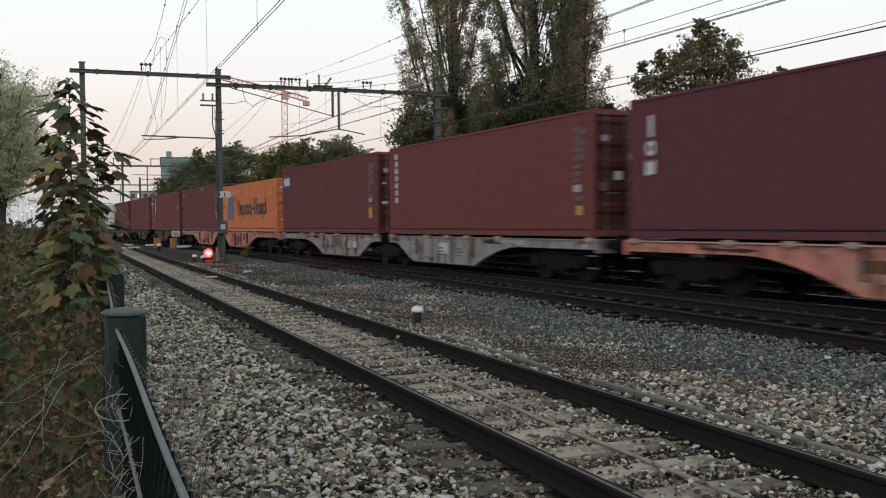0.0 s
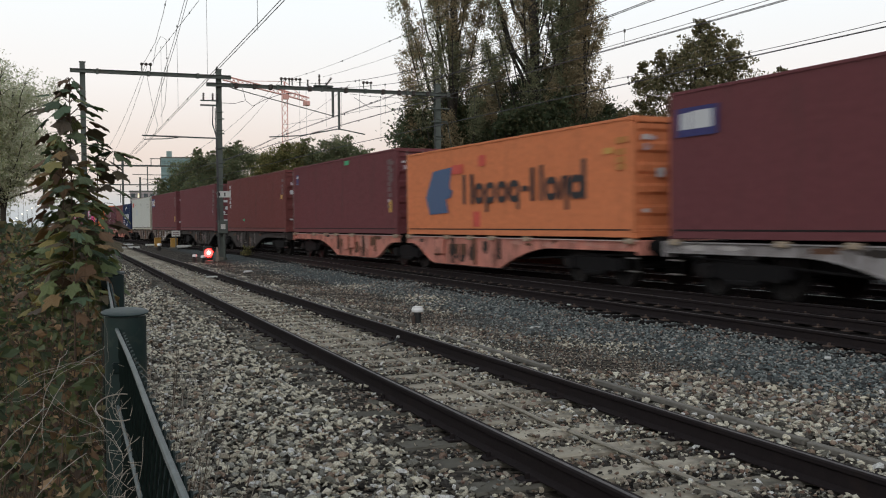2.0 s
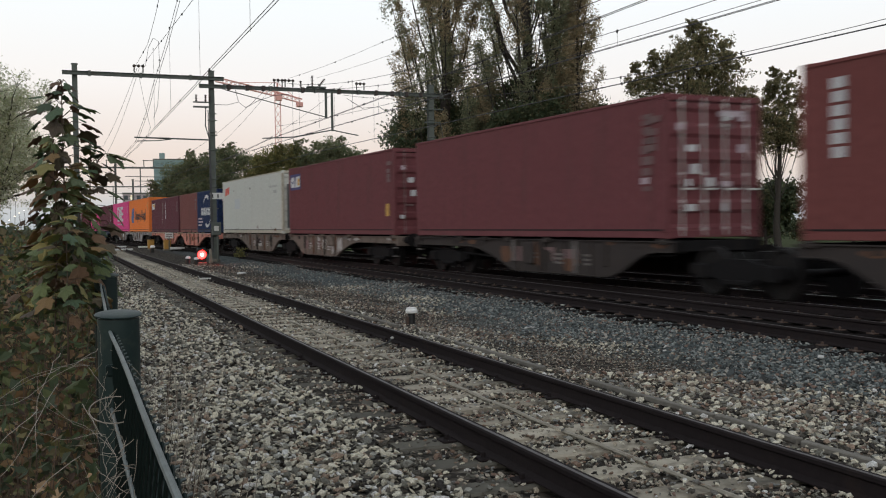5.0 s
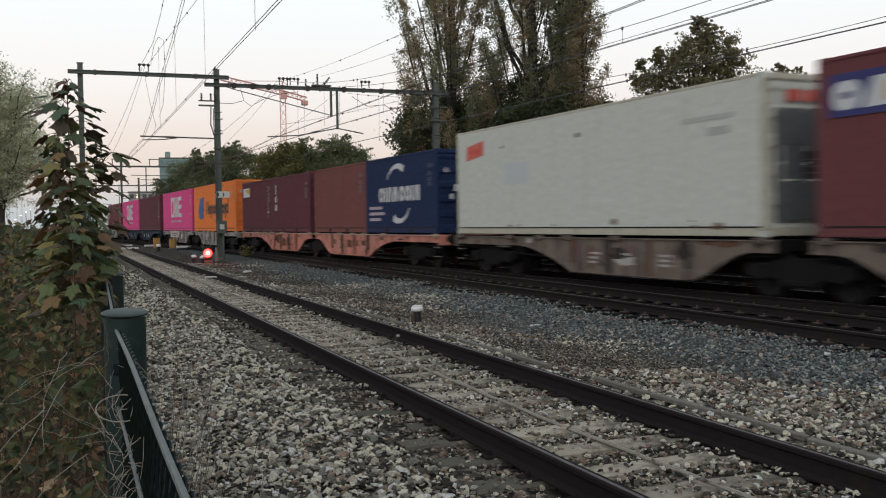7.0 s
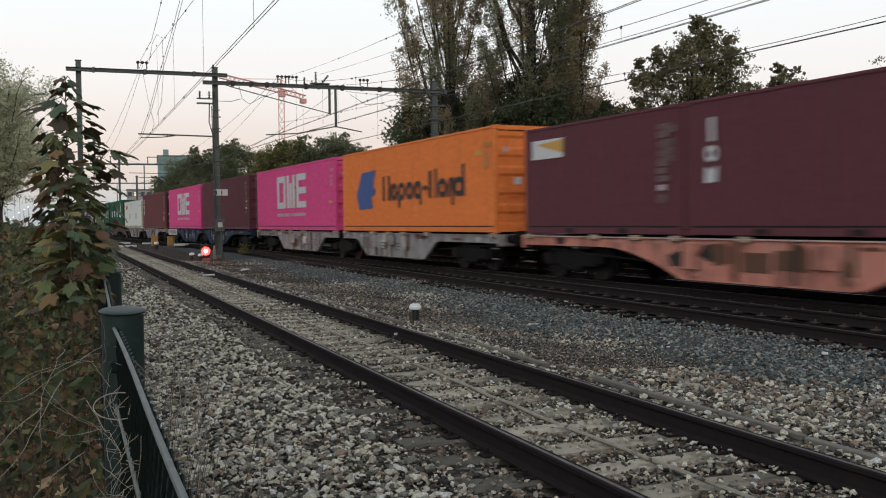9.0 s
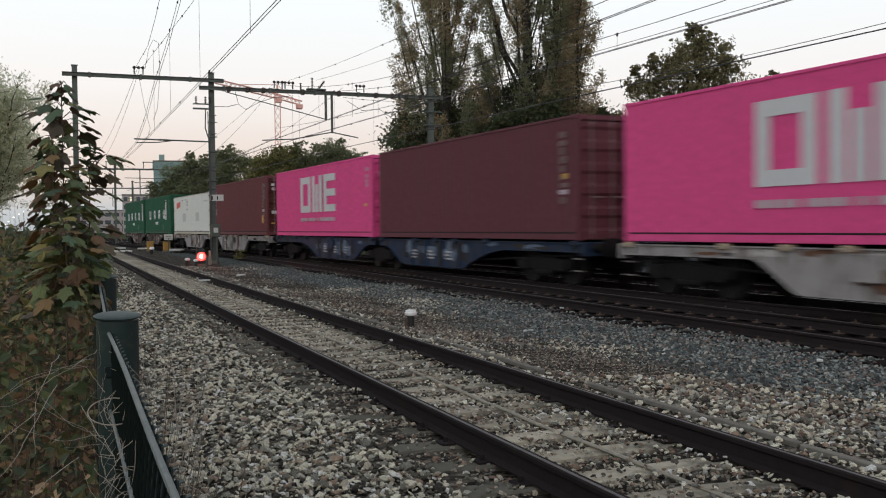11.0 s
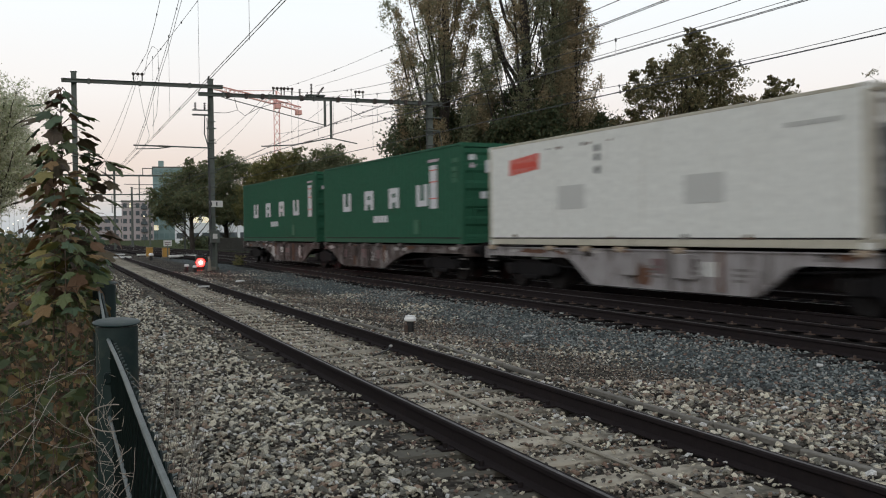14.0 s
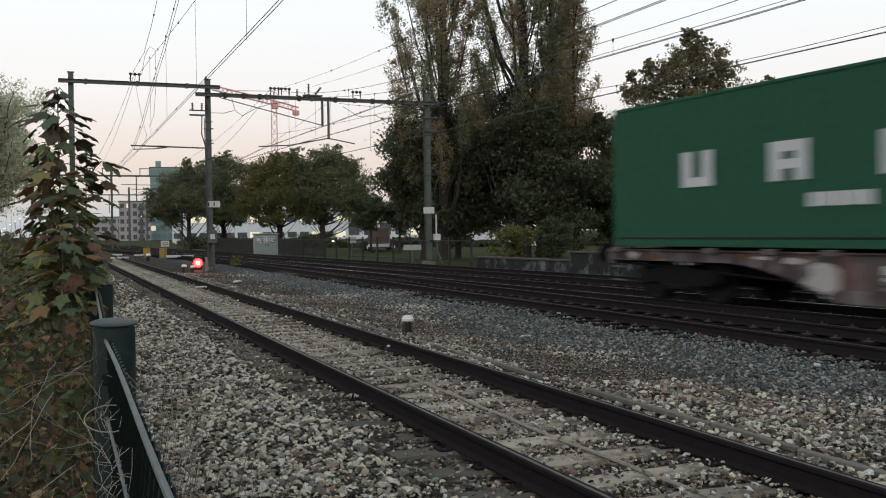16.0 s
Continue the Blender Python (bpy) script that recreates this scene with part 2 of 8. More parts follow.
# ---- mesh building ----
class Build:
    """Collects vertices and faces of one mesh."""

    def __init__(self):
        self.v, self.f = [], []

    def add(self, verts, faces):
        k = len(self.v)
        self.v.extend(tuple(p) for p in verts)
        self.f.extend(tuple(k + i for i in q) for q in faces)
        return self

    def box(self, x0, x1, y0, y1, z0, z1, c=0.0):
        if c <= 0:
            v = [(x, y, z) for x in (x0, x1) for y in (y0, y1) for z in (z0, z1)]
            return self.add(v, [(0, 1, 3, 2), (4, 6, 7, 5), (0, 4, 5, 1), (2, 3, 7, 6), (0, 2, 6, 4), (1, 5, 7, 3)])
        v, idx = [], {}
        lo, hi = (x0, y0, z0), (x1, y1, z1)
        for sx in (0, 1):
            for sy in (0, 1):
                for sz in (0, 1):
                    for a in range(3):
                        p = []
                        for b, sgn in enumerate((sx, sy, sz)):
                            e = hi[b] if sgn else lo[b]
                            p.append(e if b == a else (e - c if sgn else e + c))
                        idx[(sx, sy, sz, a)] = len(v)
                        v.append(tuple(p))
        f = []
        for a in range(3):
            o = [b for b in range(3) if b != a]
            for sgn in (0, 1):
                q = []
                for s1, s2 in ((0, 0), (1, 0), (1, 1), (0, 1)):
                    k = [0, 0, 0]
                    k[a], k[o[0]], k[o[1]] = sgn, s1, s2
                    q.append(idx[(*k, a)])
                f.append(tuple(q))
            for s1 in (0, 1):
                for s2 in (0, 1):
                    q = []
                    for e, face in ((0, o[0]), (1, o[0]), (1, o[1]), (0, o[1])):
                        k = [0, 0, 0]
                        k[a], k[o[0]], k[o[1]] = e, s1, s2
                        q.append(idx[(*k, face)])
                    f.append(tuple(q))
        for sx in (0, 1):
            for sy in (0, 1):
                for sz in (0, 1):
                    f.append(tuple(idx[(sx, sy, sz, a)] for a in range(3)))
        return self.add(v, f)

    def prism(self, prof, a0, a1, axis="y"):
        """A closed profile drawn out along an axis. Profile pairs: (x, z) along y, (y, z) along x, (x, y) along z."""
        n = len(prof)
        put = {"y": lambda p, a: (p[0], a, p[1]), "x": lambda p, a: (a, p[0], p[1]), "z": lambda p, a: (p[0], p[1], a)}[axis]
        v = [put(p, a) for a in (a0, a1) for p in prof]
        f = [(i, (i + 1) % n, n + (i + 1) % n, n + i) for i in range(n)]
        f += [tuple(range(n))[::-1], tuple(range(n, 2 * n))]
        return self.add(v, f)

    def tube(self, pts, r, sides=6, r1=None, cap=True):
        pts = [Vector(p) for p in pts]
        n = len(pts)
        r1 = r if r1 is None else r1
        v, f = [], []
        for i, p in enumerate(pts):
            d = (pts[min(i + 1, n - 1)] - pts[max(i - 1, 0)])
            d = d.normalized() if d.length > 1e-9 else Vector((0, 0, 1))
            up = Vector((0, 0, 1)) if abs(d.z) < 0.9 else Vector((1, 0, 0))
            a = d.cross(up).normalized()
            b = d.cross(a)
            rr = r + (r1 - r) * i / max(n - 1, 1)
            v += [tuple(p + (a * math.cos(2 * math.pi * k / sides) + b * math.sin(2 * math.pi * k / sides)) * rr) for k in range(sides)]
        for i in range(n - 1):
            f += [(i * sides + k, i * sides + (k + 1) % sides, (i + 1) * sides + (k + 1) % sides, (i + 1) * sides + k) for k in range(sides)]
        if cap:
            f += [tuple(range(sides))[::-1], tuple(range((n - 1) * sides, n * sides))]
        return self.add(v, f)

    def lathe(self, prof, sides=20, axis="z", at=(0, 0, 0)):
        """(radius, height) pairs turned about an axis."""
        v, f = [], []
        for r, z in prof:
            for k in range(sides):
                a = 2 * math.pi * k / sides
                p = (r * math.cos(a), r * math.sin(a), z)
                p = p if axis == "z" else ((z, p[0], p[1]) if axis == "x" else (p[0], z, p[1]))
                v.append((p[0] + at[0], p[1] + at[1], p[2] + at[2]))
        for i in range(len(prof) - 1):
            f += [(i * sides + k, i * sides + (k + 1) % sides, (i + 1) * sides + (k + 1) % sides, (i + 1) * sides + k) for k in range(sides)]
        f += [tuple(range(sides))[::-1], tuple(range((len(prof) - 1) * sides, len(prof) * sides))]
        return self.add(v, f)

    def mesh(self, name, smooth=None):
        me = bpy.data.meshes.new(name)
        me.from_pydata(self.v, [], self.f)
        if smooth:
            me.shade_smooth()
            me.set_sharp_from_angle(angle=radians(smooth))
        return me


def part(name, build, mat, parent=None, label="", at=None, smooth=None):
    """One mesh object, under a thing or a part."""
    me = build.mesh(name, smooth) if isinstance(build, Build) else build
    if not me.materials:
        me.materials.append(mat)
    ob = new(name, me)
    if parent is not None:
        ob.parent = parent
    if at is not None:
        ob.matrix_local = at
    return tagged(ob, label)


def thing(name, label, category, m=None, group="", kind=""):
    ob = new(name)
    ob.empty_display_size = 0.2
    if m is not None:
        ob.matrix_world = m
    return tagged(ob, label, category, group, kind)


def array_mesh(name, verts, faces, mat):
    """A big mesh from numpy arrays; faces all have the same number of corners."""
    me = bpy.data.meshes.new(name)
    verts, faces = np.asarray(verts, np.float32), np.asarray(faces, np.int32)
    me.vertices.add(len(verts))
    me.vertices.foreach_set("co", verts.ravel())
    me.loops.add(faces.size)
    me.loops.foreach_set("vertex_index", faces.ravel())
    me.polygons.add(len(faces))
    me.polygons.foreach_set("loop_start", np.arange(0, faces.size, faces.shape[1], dtype=np.int32))
    me.update(calc_edges=True)
    me.validate()
    me.shade_flat()
    me.materials.append(mat)
    return me


rng = np.random.default_rng(7)

# ---- the train's line: it crosses the yard at a slight angle ----
LINE = Vector((11.265, 35.011, 0.0))
HEAD = 176.563
U = Vector((math.sin(radians(HEAD)), math.cos(radians(HEAD)), 0))
TURN = math.degrees(math.atan2(U.y, U.x))


def on_line(s, off=0.0, z=0.0):
    """A place s metres along the train's line and off metres to the side that faces the eye."""
    return Vector((LINE.x + U.x * s + U.y * off, LINE.y + U.y * s - U.x * off, z))


# ---- ground ----
def ground_sheet():
    b = Build()
    xs = [-2500, -300, -60, -15, 0.0, 22, 60, 300, 2500]
    ys = [-2500, -300, -40, 0, 40, 90, 200, 500, 2500]
    v = [(x, y, -0.34) for y in ys for x in xs]
    f = [(j * 9 + i, j * 9 + i + 1, (j + 1) * 9 + i + 1, (j + 1) * 9 + i) for j in range(8) for i in range(8)]
    b.add(v, f)
    ob = part("ground", b, M["grass"])
    tagged(ob, "rough grass and earth ground around the railway yard", "ground", kind="structure")


def bed_edge(y):
    """The far edge of the ballast, along the outer track."""
    return LINE.x + 0.06 * (LINE.y - y) + 6.0


def bed_height(x, y):
    """Ballast surface: flat by the tracks, slightly hollow between them, falling off to the fence."""
    z = np.full_like(x, -0.205)
    z -= 0.07 * np.exp(-((x - 6.9) / 1.1) ** 2)
    z -= 0.05 * np.clip((1.6 - x) / 1.4, 0, 1)
    z += 0.034 * np.exp(-((x - 2.42) / 0.24) ** 2)
    z += 0.012 * np.sin(x * 3.1 + y * 1.7) * np.sin(y * 2.3 - x) + 0.014 * np.sin(x * 1.3 - y * 0.9)
    return z


def ballast_material():
    m = bpy.data.materials.new("ballast_bed")
    m.use_nodes = True
    n, l = m.node_tree.nodes, m.node_tree.links
    bsdf = n["Principled BSDF"]
    bsdf.inputs["Roughness"].default_value, bsdf.inputs["Specular IOR Level"].default_value = 0.95, 0.05
    co = n.new("ShaderNodeTexCoord")
    vo = n.new("ShaderNodeTexVoronoi")
    vo.inputs["Scale"].default_value = 17
    l.new(co.outputs["Object"], vo.inputs["Vector"])
    stone = n.new("ShaderNodeValToRGB")
    el = stone.color_ramp.elements
    el[0].color, el[1].color = (0.016, 0.014, 0.013, 1), (0.16, 0.145, 0.12, 1)
    el.new(0.4).color = (0.04, 0.036, 0.031, 1)
    el.new(0.72).color = (0.08, 0.068, 0.056, 1)
    sep = n.new("ShaderNodeSeparateColor")
    l.new(vo.outputs["Color"], sep.inputs[0])
    l.new(sep.outputs[0], stone.inputs[0])
    blue = n.new("ShaderNodeValToRGB")
    eb = blue.color_ramp.elements
    eb[0].color, eb[1].color = (0.035, 0.042, 0.043, 1), (0.13, 0.15, 0.15, 1)
    l.new(sep.outputs[1], blue.inputs[0])
    # fresh blue-grey stone lies in a strip beside the middle track
    xyz = n.new("ShaderNodeSeparateXYZ")
    l.new(co.outputs["Object"], xyz.inputs[0])
    big = n.new("ShaderNodeTexNoise")
    big.inputs["Scale"].default_value, big.inputs["Detail"].default_value = 0.8, 6
    l.new(co.outputs["Object"], big.inputs["Vector"])
    ad = n.new("ShaderNodeMath")
    ad.operation = "MULTIPLY_ADD"
    ad.inputs[1].default_value = 2.4
    l.new(big.outputs["Fac"], ad.inputs[0])
    l.new(xyz.outputs[0], ad.inputs[2])
    zone = n.new("ShaderNodeMapRange")
    zone.inputs["From Min"].default_value, zone.inputs["From Max"].default_value = 7.9, 8.7
    l.new(ad.outputs[0], zone.inputs["Value"])
    mx = n.new("ShaderNodeMix")
    mx.data_type = "RGBA"
    l.new(zone.outputs[0], mx.inputs[0])
    l.new(stone.outputs[0], mx.inputs[6])
    l.new(blue.outputs[0], mx.inputs[7])
    # rusty brake dust in patches, thick by the tracks that are used
    dust = n.new("ShaderNodeMix")
    dust.data_type = "RGBA"
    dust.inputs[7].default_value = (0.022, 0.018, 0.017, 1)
    dn = n.new("ShaderNodeTexNoise")
    dn.inputs["Scale"].default_value, dn.inputs["Detail"].default_value = 1.7, 7
    l.new(co.outputs["Object"], dn.inputs["Vector"])
    dr = n.new("ShaderNodeMapRange")
    dr.inputs["From Min"].default_value, dr.inputs["From Max"].default_value, dr.inputs["To Max"].default_value = 0.5, 0.7, 0.5
    l.new(dn.outputs["Fac"], dr.inputs["Value"])
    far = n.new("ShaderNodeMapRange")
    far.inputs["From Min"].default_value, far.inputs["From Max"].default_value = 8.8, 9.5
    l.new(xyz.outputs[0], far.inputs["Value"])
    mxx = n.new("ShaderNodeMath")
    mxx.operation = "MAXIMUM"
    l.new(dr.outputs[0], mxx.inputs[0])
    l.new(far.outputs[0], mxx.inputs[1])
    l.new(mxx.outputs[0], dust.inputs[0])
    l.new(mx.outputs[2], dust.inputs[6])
    l.new(dust.outputs[2], bsdf.inputs["Base Color"])
    bp = n.new("ShaderNodeBump")
    bp.inputs["Distance"].default_value, bp.invert = 0.03, True
    l.new(vo.outputs["Distance"], bp.inputs["Height"])
    l.new(bp.outputs[0], bsdf.inputs["Normal"])
    return m


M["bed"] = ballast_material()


def ballast_bed():
    ys = np.concatenate([np.arange(-300, -6, 20.0), np.arange(-6, 30, 0.15), np.arange(30, 70, 0.6), np.arange(70, 300, 6.0)])
    fx = np.concatenate([np.linspace(0, 0.5, 60), np.linspace(0.5, 1, 26)[1:]])
    Y, F = np.meshgrid(ys, fx, indexing="ij")
    X = 0.12 + F * (bed_edge(Y) - 0.12)
    Z = bed_height(X, Y)
    Z = np.where(F >= 1, -0.4, np.where(F <= 0, -0.36, Z))
    ny, nx = X.shape
    i = np.arange(ny * nx).reshape(ny, nx)
    faces = np.stack([i[:-1, :-1], i[:-1, 1:], i[1:, 1:], i[1:, :-1]], -1).reshape(-1, 4)
    me = array_mesh("ballast", np.stack([X, Y, Z], -1).reshape(-1, 3), faces, M["bed"])
    me.shade_smooth()
    ob = new("ballast", me)
    tagged(ob, "grey and brown crushed stone ballast bed under the tracks", "ballast", kind="structure")


ground_sheet()
ballast_bed()


# ---- tracks ----
RAIL = [(-0.070, -0.160), (0.070, -0.160), (0.070, -0.150), (0.014, -0.132), (0.010, -0.050), (0.034, -0.036), (0.036, -0.010),
        (0.028, -0.001), (-0.028, -0.001), (-0.036, -0.010), (-0.034, -0.036), (-0.010, -0.050), (-0.014, -0.132), (-0.070, -0.150)]
HEADTOP = [(-0.022, -0.004), (0.004, -0.004), (0.004, 0.0), (-0.004, 0.0015), (-0.014, 0.0015), (-0.022, 0.0)]


def sleeper_mesh(half, wide, high, seed):
    r = random.Random(seed)
    b = Build()
    n = 9
    v, f = [], []
    for i in range(n):
        x = -half + 2 * half * i / (n - 1)
        e = 0.012
        for sx, z in ((-1, -high), (-1, -e), (-0.86, 0), (0.86, 0), (1, -e), (1, -high)):
            v.append((x, sx * wide / 2 + r.uniform(-0.008, 0.008), z + (r.uniform(-0.007, 0.004) if z > -high else 0)))
    for i in range(n - 1):
        f += [(i * 6 + k, i * 6 + k + 1, (i + 1) * 6 + k + 1, (i + 1) * 6 + k) for k in range(5)]
    f += [tuple(range(6)), tuple(range((n - 1) * 6, n * 6))[::-1]]
    return b.add(v, f).mesh("sleeper")


def track(label, m, y0, y1, sl0, sl1, sleeper_mat, z_sleeper, shine="shine", clip_mat="clip"):
    """A track along its own y; sleepers as pieces from sl0 to sl1, joined into one beyond."""
    tr = thing("railway_track", label, "railway track", m, "tracks of the yard")
    for sx in (-0.7535, 0.7535):
        r = part("rail", Build().prism(RAIL, y0, y1), M["steel"], tr, at=Matrix.Translation((sx, 0, 0)))
        part("running_surface", Build().prism(HEADTOP, y0, y1), M[shine], r, "worn bright rail head")
    kinds = [sleeper_mesh(1.28, 0.25, 0.15, k) for k in range(5)]
    for k in kinds:
        k.materials.append(sleeper_mat)
    clip = Build()
    clip.box(-0.055, 0.055, -0.07, 0.07, 0.0, 0.018, 0.005)
    clip.lathe([(0.02, 0.015), (0.02, 0.05), (0.012, 0.055)], 6)
    clip_me = clip.mesh("rail_fastening")
    clip_me.materials.append(M[clip_mat])
    r = random.Random(11)
    y, rest = y0, Build()
    while y < y1:
        y += 0.6
        if sl0 <= y <= sl1:
            s = part("sleeper", kinds[r.randrange(5)], None, tr, at=pose(r.uniform(-0.02, 0.02), y, z_sleeper + r.uniform(-0.008, 0.006), 0, 0, r.uniform(-0.8, 0.8)))
            for sx in (-0.7535, 0.7535):
                for e in (-0.115, 0.115):
                    part("rail_fastening", clip_me, None, s, at=Matrix.Translation((sx + e, 0, 0)))
        elif -20 < y < 130:
            rest.box(-1.28, 1.28, y - 0.12, y + 0.12, z_sleeper - 0.15, z_sleeper)
    far = part("sleeper_stretch", rest, sleeper_mat, tr)
    tagged(far, kind="stuff")
    return tr


def grease_stained(name):
    """Sandy concrete, dark with grease and moss where the rails lie and beyond them."""
    m = material(name, (0.45, 0.405, 0.33), (0.29, 0.26, 0.205), 0.92, 9, 0.7, 0.006, third=(0.12, 0.105, 0.085), third_scale=3.0, third_amount=0.85, third_lo=0.5, objects=0.2, spec=0.1)
    n, l = m.node_tree.nodes, m.node_tree.links
    bsdf = n["Principled BSDF"]
    old = bsdf.inputs["Base Color"].links[0].from_socket
    co, sep, ab = n.new("ShaderNodeTexCoord"), n.new("ShaderNodeSeparateXYZ"), n.new("ShaderNodeMath")
    ab.operation = "ABSOLUTE"
    l.new(co.outputs["Object"], sep.inputs[0])
    l.new(sep.outputs[0], ab.inputs[0])
    no, ad, mr, mx = n.new("ShaderNodeTexNoise"), n.new("ShaderNodeMath"), n.new("ShaderNodeMapRange"), n.new("ShaderNodeMix")
    no.inputs["Scale"].default_value, no.inputs["Detail"].default_value = 4.0, 5
    l.new(co.outputs["Object"], no.inputs["Vector"])
    ad.operation = "MULTIPLY_ADD"
    ad.inputs[1].default_value = 0.6
    l.new(no.outputs["Fac"], ad.inputs[0])
    l.new(ab.outputs[0], ad.inputs[2])
    mr.inputs["From Min"].default_value, mr.inputs["From Max"].default_value, mr.inputs["To Max"].default_value = 0.72, 0.95, 0.85
    l.new(ad.outputs[0], mr.inputs["Value"])
    mx.data_type = "RGBA"
    mx.inputs[7].default_value = (0.075, 0.072, 0.062, 1)
    l.new(mr.outputs[0], mx.inputs[0])
    l.new(old, mx.inputs[6])
    l.new(mx.outputs[2], bsdf.inputs["Base Color"])
    return m


track("straight track with dark rusty rails and weathered pale sleepers", Matrix.Translation((3.57, 0, 0)), -60, 230, 0, 55, grease_stained("greasy_weathered_sleeper"), -0.165, clip_mat="steel")
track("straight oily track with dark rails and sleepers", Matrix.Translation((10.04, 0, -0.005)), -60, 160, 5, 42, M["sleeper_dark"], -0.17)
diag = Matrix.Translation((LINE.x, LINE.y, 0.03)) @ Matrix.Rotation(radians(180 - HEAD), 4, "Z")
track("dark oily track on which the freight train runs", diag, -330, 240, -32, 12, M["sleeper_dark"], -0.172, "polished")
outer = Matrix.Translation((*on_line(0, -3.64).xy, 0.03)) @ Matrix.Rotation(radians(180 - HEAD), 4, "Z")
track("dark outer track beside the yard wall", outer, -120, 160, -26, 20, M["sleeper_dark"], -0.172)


# ---- loose ballast stones ----
def stone_kinds(count, seed):
    """Rough, angular pebbles cut from an icosahedron."""
    g = (1 + 5 ** 0.5) / 2
    base = np.array([(-1, g, 0), (1, g, 0), (-1, -g, 0), (1, -g, 0), (0, -1, g), (0, 1, g), (0, -1, -g), (0, 1, -g), (g, 0, -1), (g, 0, 1), (-g, 0, -1), (-g, 0, 1)]) / 1.9
    tri = np.array([(0, 11, 5), (0, 5, 1), (0, 1, 7), (0, 10, 11), (1, 5, 9), (5, 11, 4), (11, 10, 2),
                    (3, 9, 4), (3, 4, 2), (3, 2, 6), (3, 8, 9), (4, 9, 5), (2, 4, 11), (9, 8, 1)])  # the undersides lie in the bed
    r = np.random.default_rng(seed)
    out = []
    for _ in range(count):
        out.append(base * r.uniform(0.45, 1.3, (12, 1)) * np.array([r.uniform(0.8, 1.3), r.uniform(0.7, 1.0), r.uniform(0.5, 0.8)]))
    return np.array(out), tri


def scatter(name, label, pts, sizes, mat, category):
    kinds, tri = stone_kinds(24, 3)
    n = len(pts)
    k = rng.integers(0, len(kinds), n)
    a, tilt, ta = rng.uniform(0, 6.283, n), np.clip(rng.normal(0, 0.35, n), -0.6, 0.6), rng.uniform(0, 6.283, n)
    ca, sa = np.cos(a), np.sin(a)
    v = kinds[k] * sizes[:, None, None] * 0.5
    x = v[:, :, 0] * ca[:, None] - v[:, :, 1] * sa[:, None]
    y = v[:, :, 0] * sa[:, None] + v[:, :, 1] * ca[:, None]
    z = v[:, :, 2] + np.tan(tilt)[:, None] * (x * np.cos(ta)[:, None] + y * np.sin(ta)[:, None])
    verts = np.stack([x, y, z], -1) + pts[:, None, :]
    faces = (tri[None] + (np.arange(n) * 12)[:, None, None]).reshape(-1, 3)
    ob = new(name, array_mesh(name, verts.reshape(-1, 3), faces, mat))
    return tagged(ob, label, category, kind="stuff")


def keep_off_rails(x, y):
    ok = np.ones(len(x), bool)
    for c in (3.57 - 0.7535, 3.57 + 0.7535, 10.04 - 0.7535, 10.04 + 0.7535):
        ok &= np.abs(x - c) > 0.085
    return ok


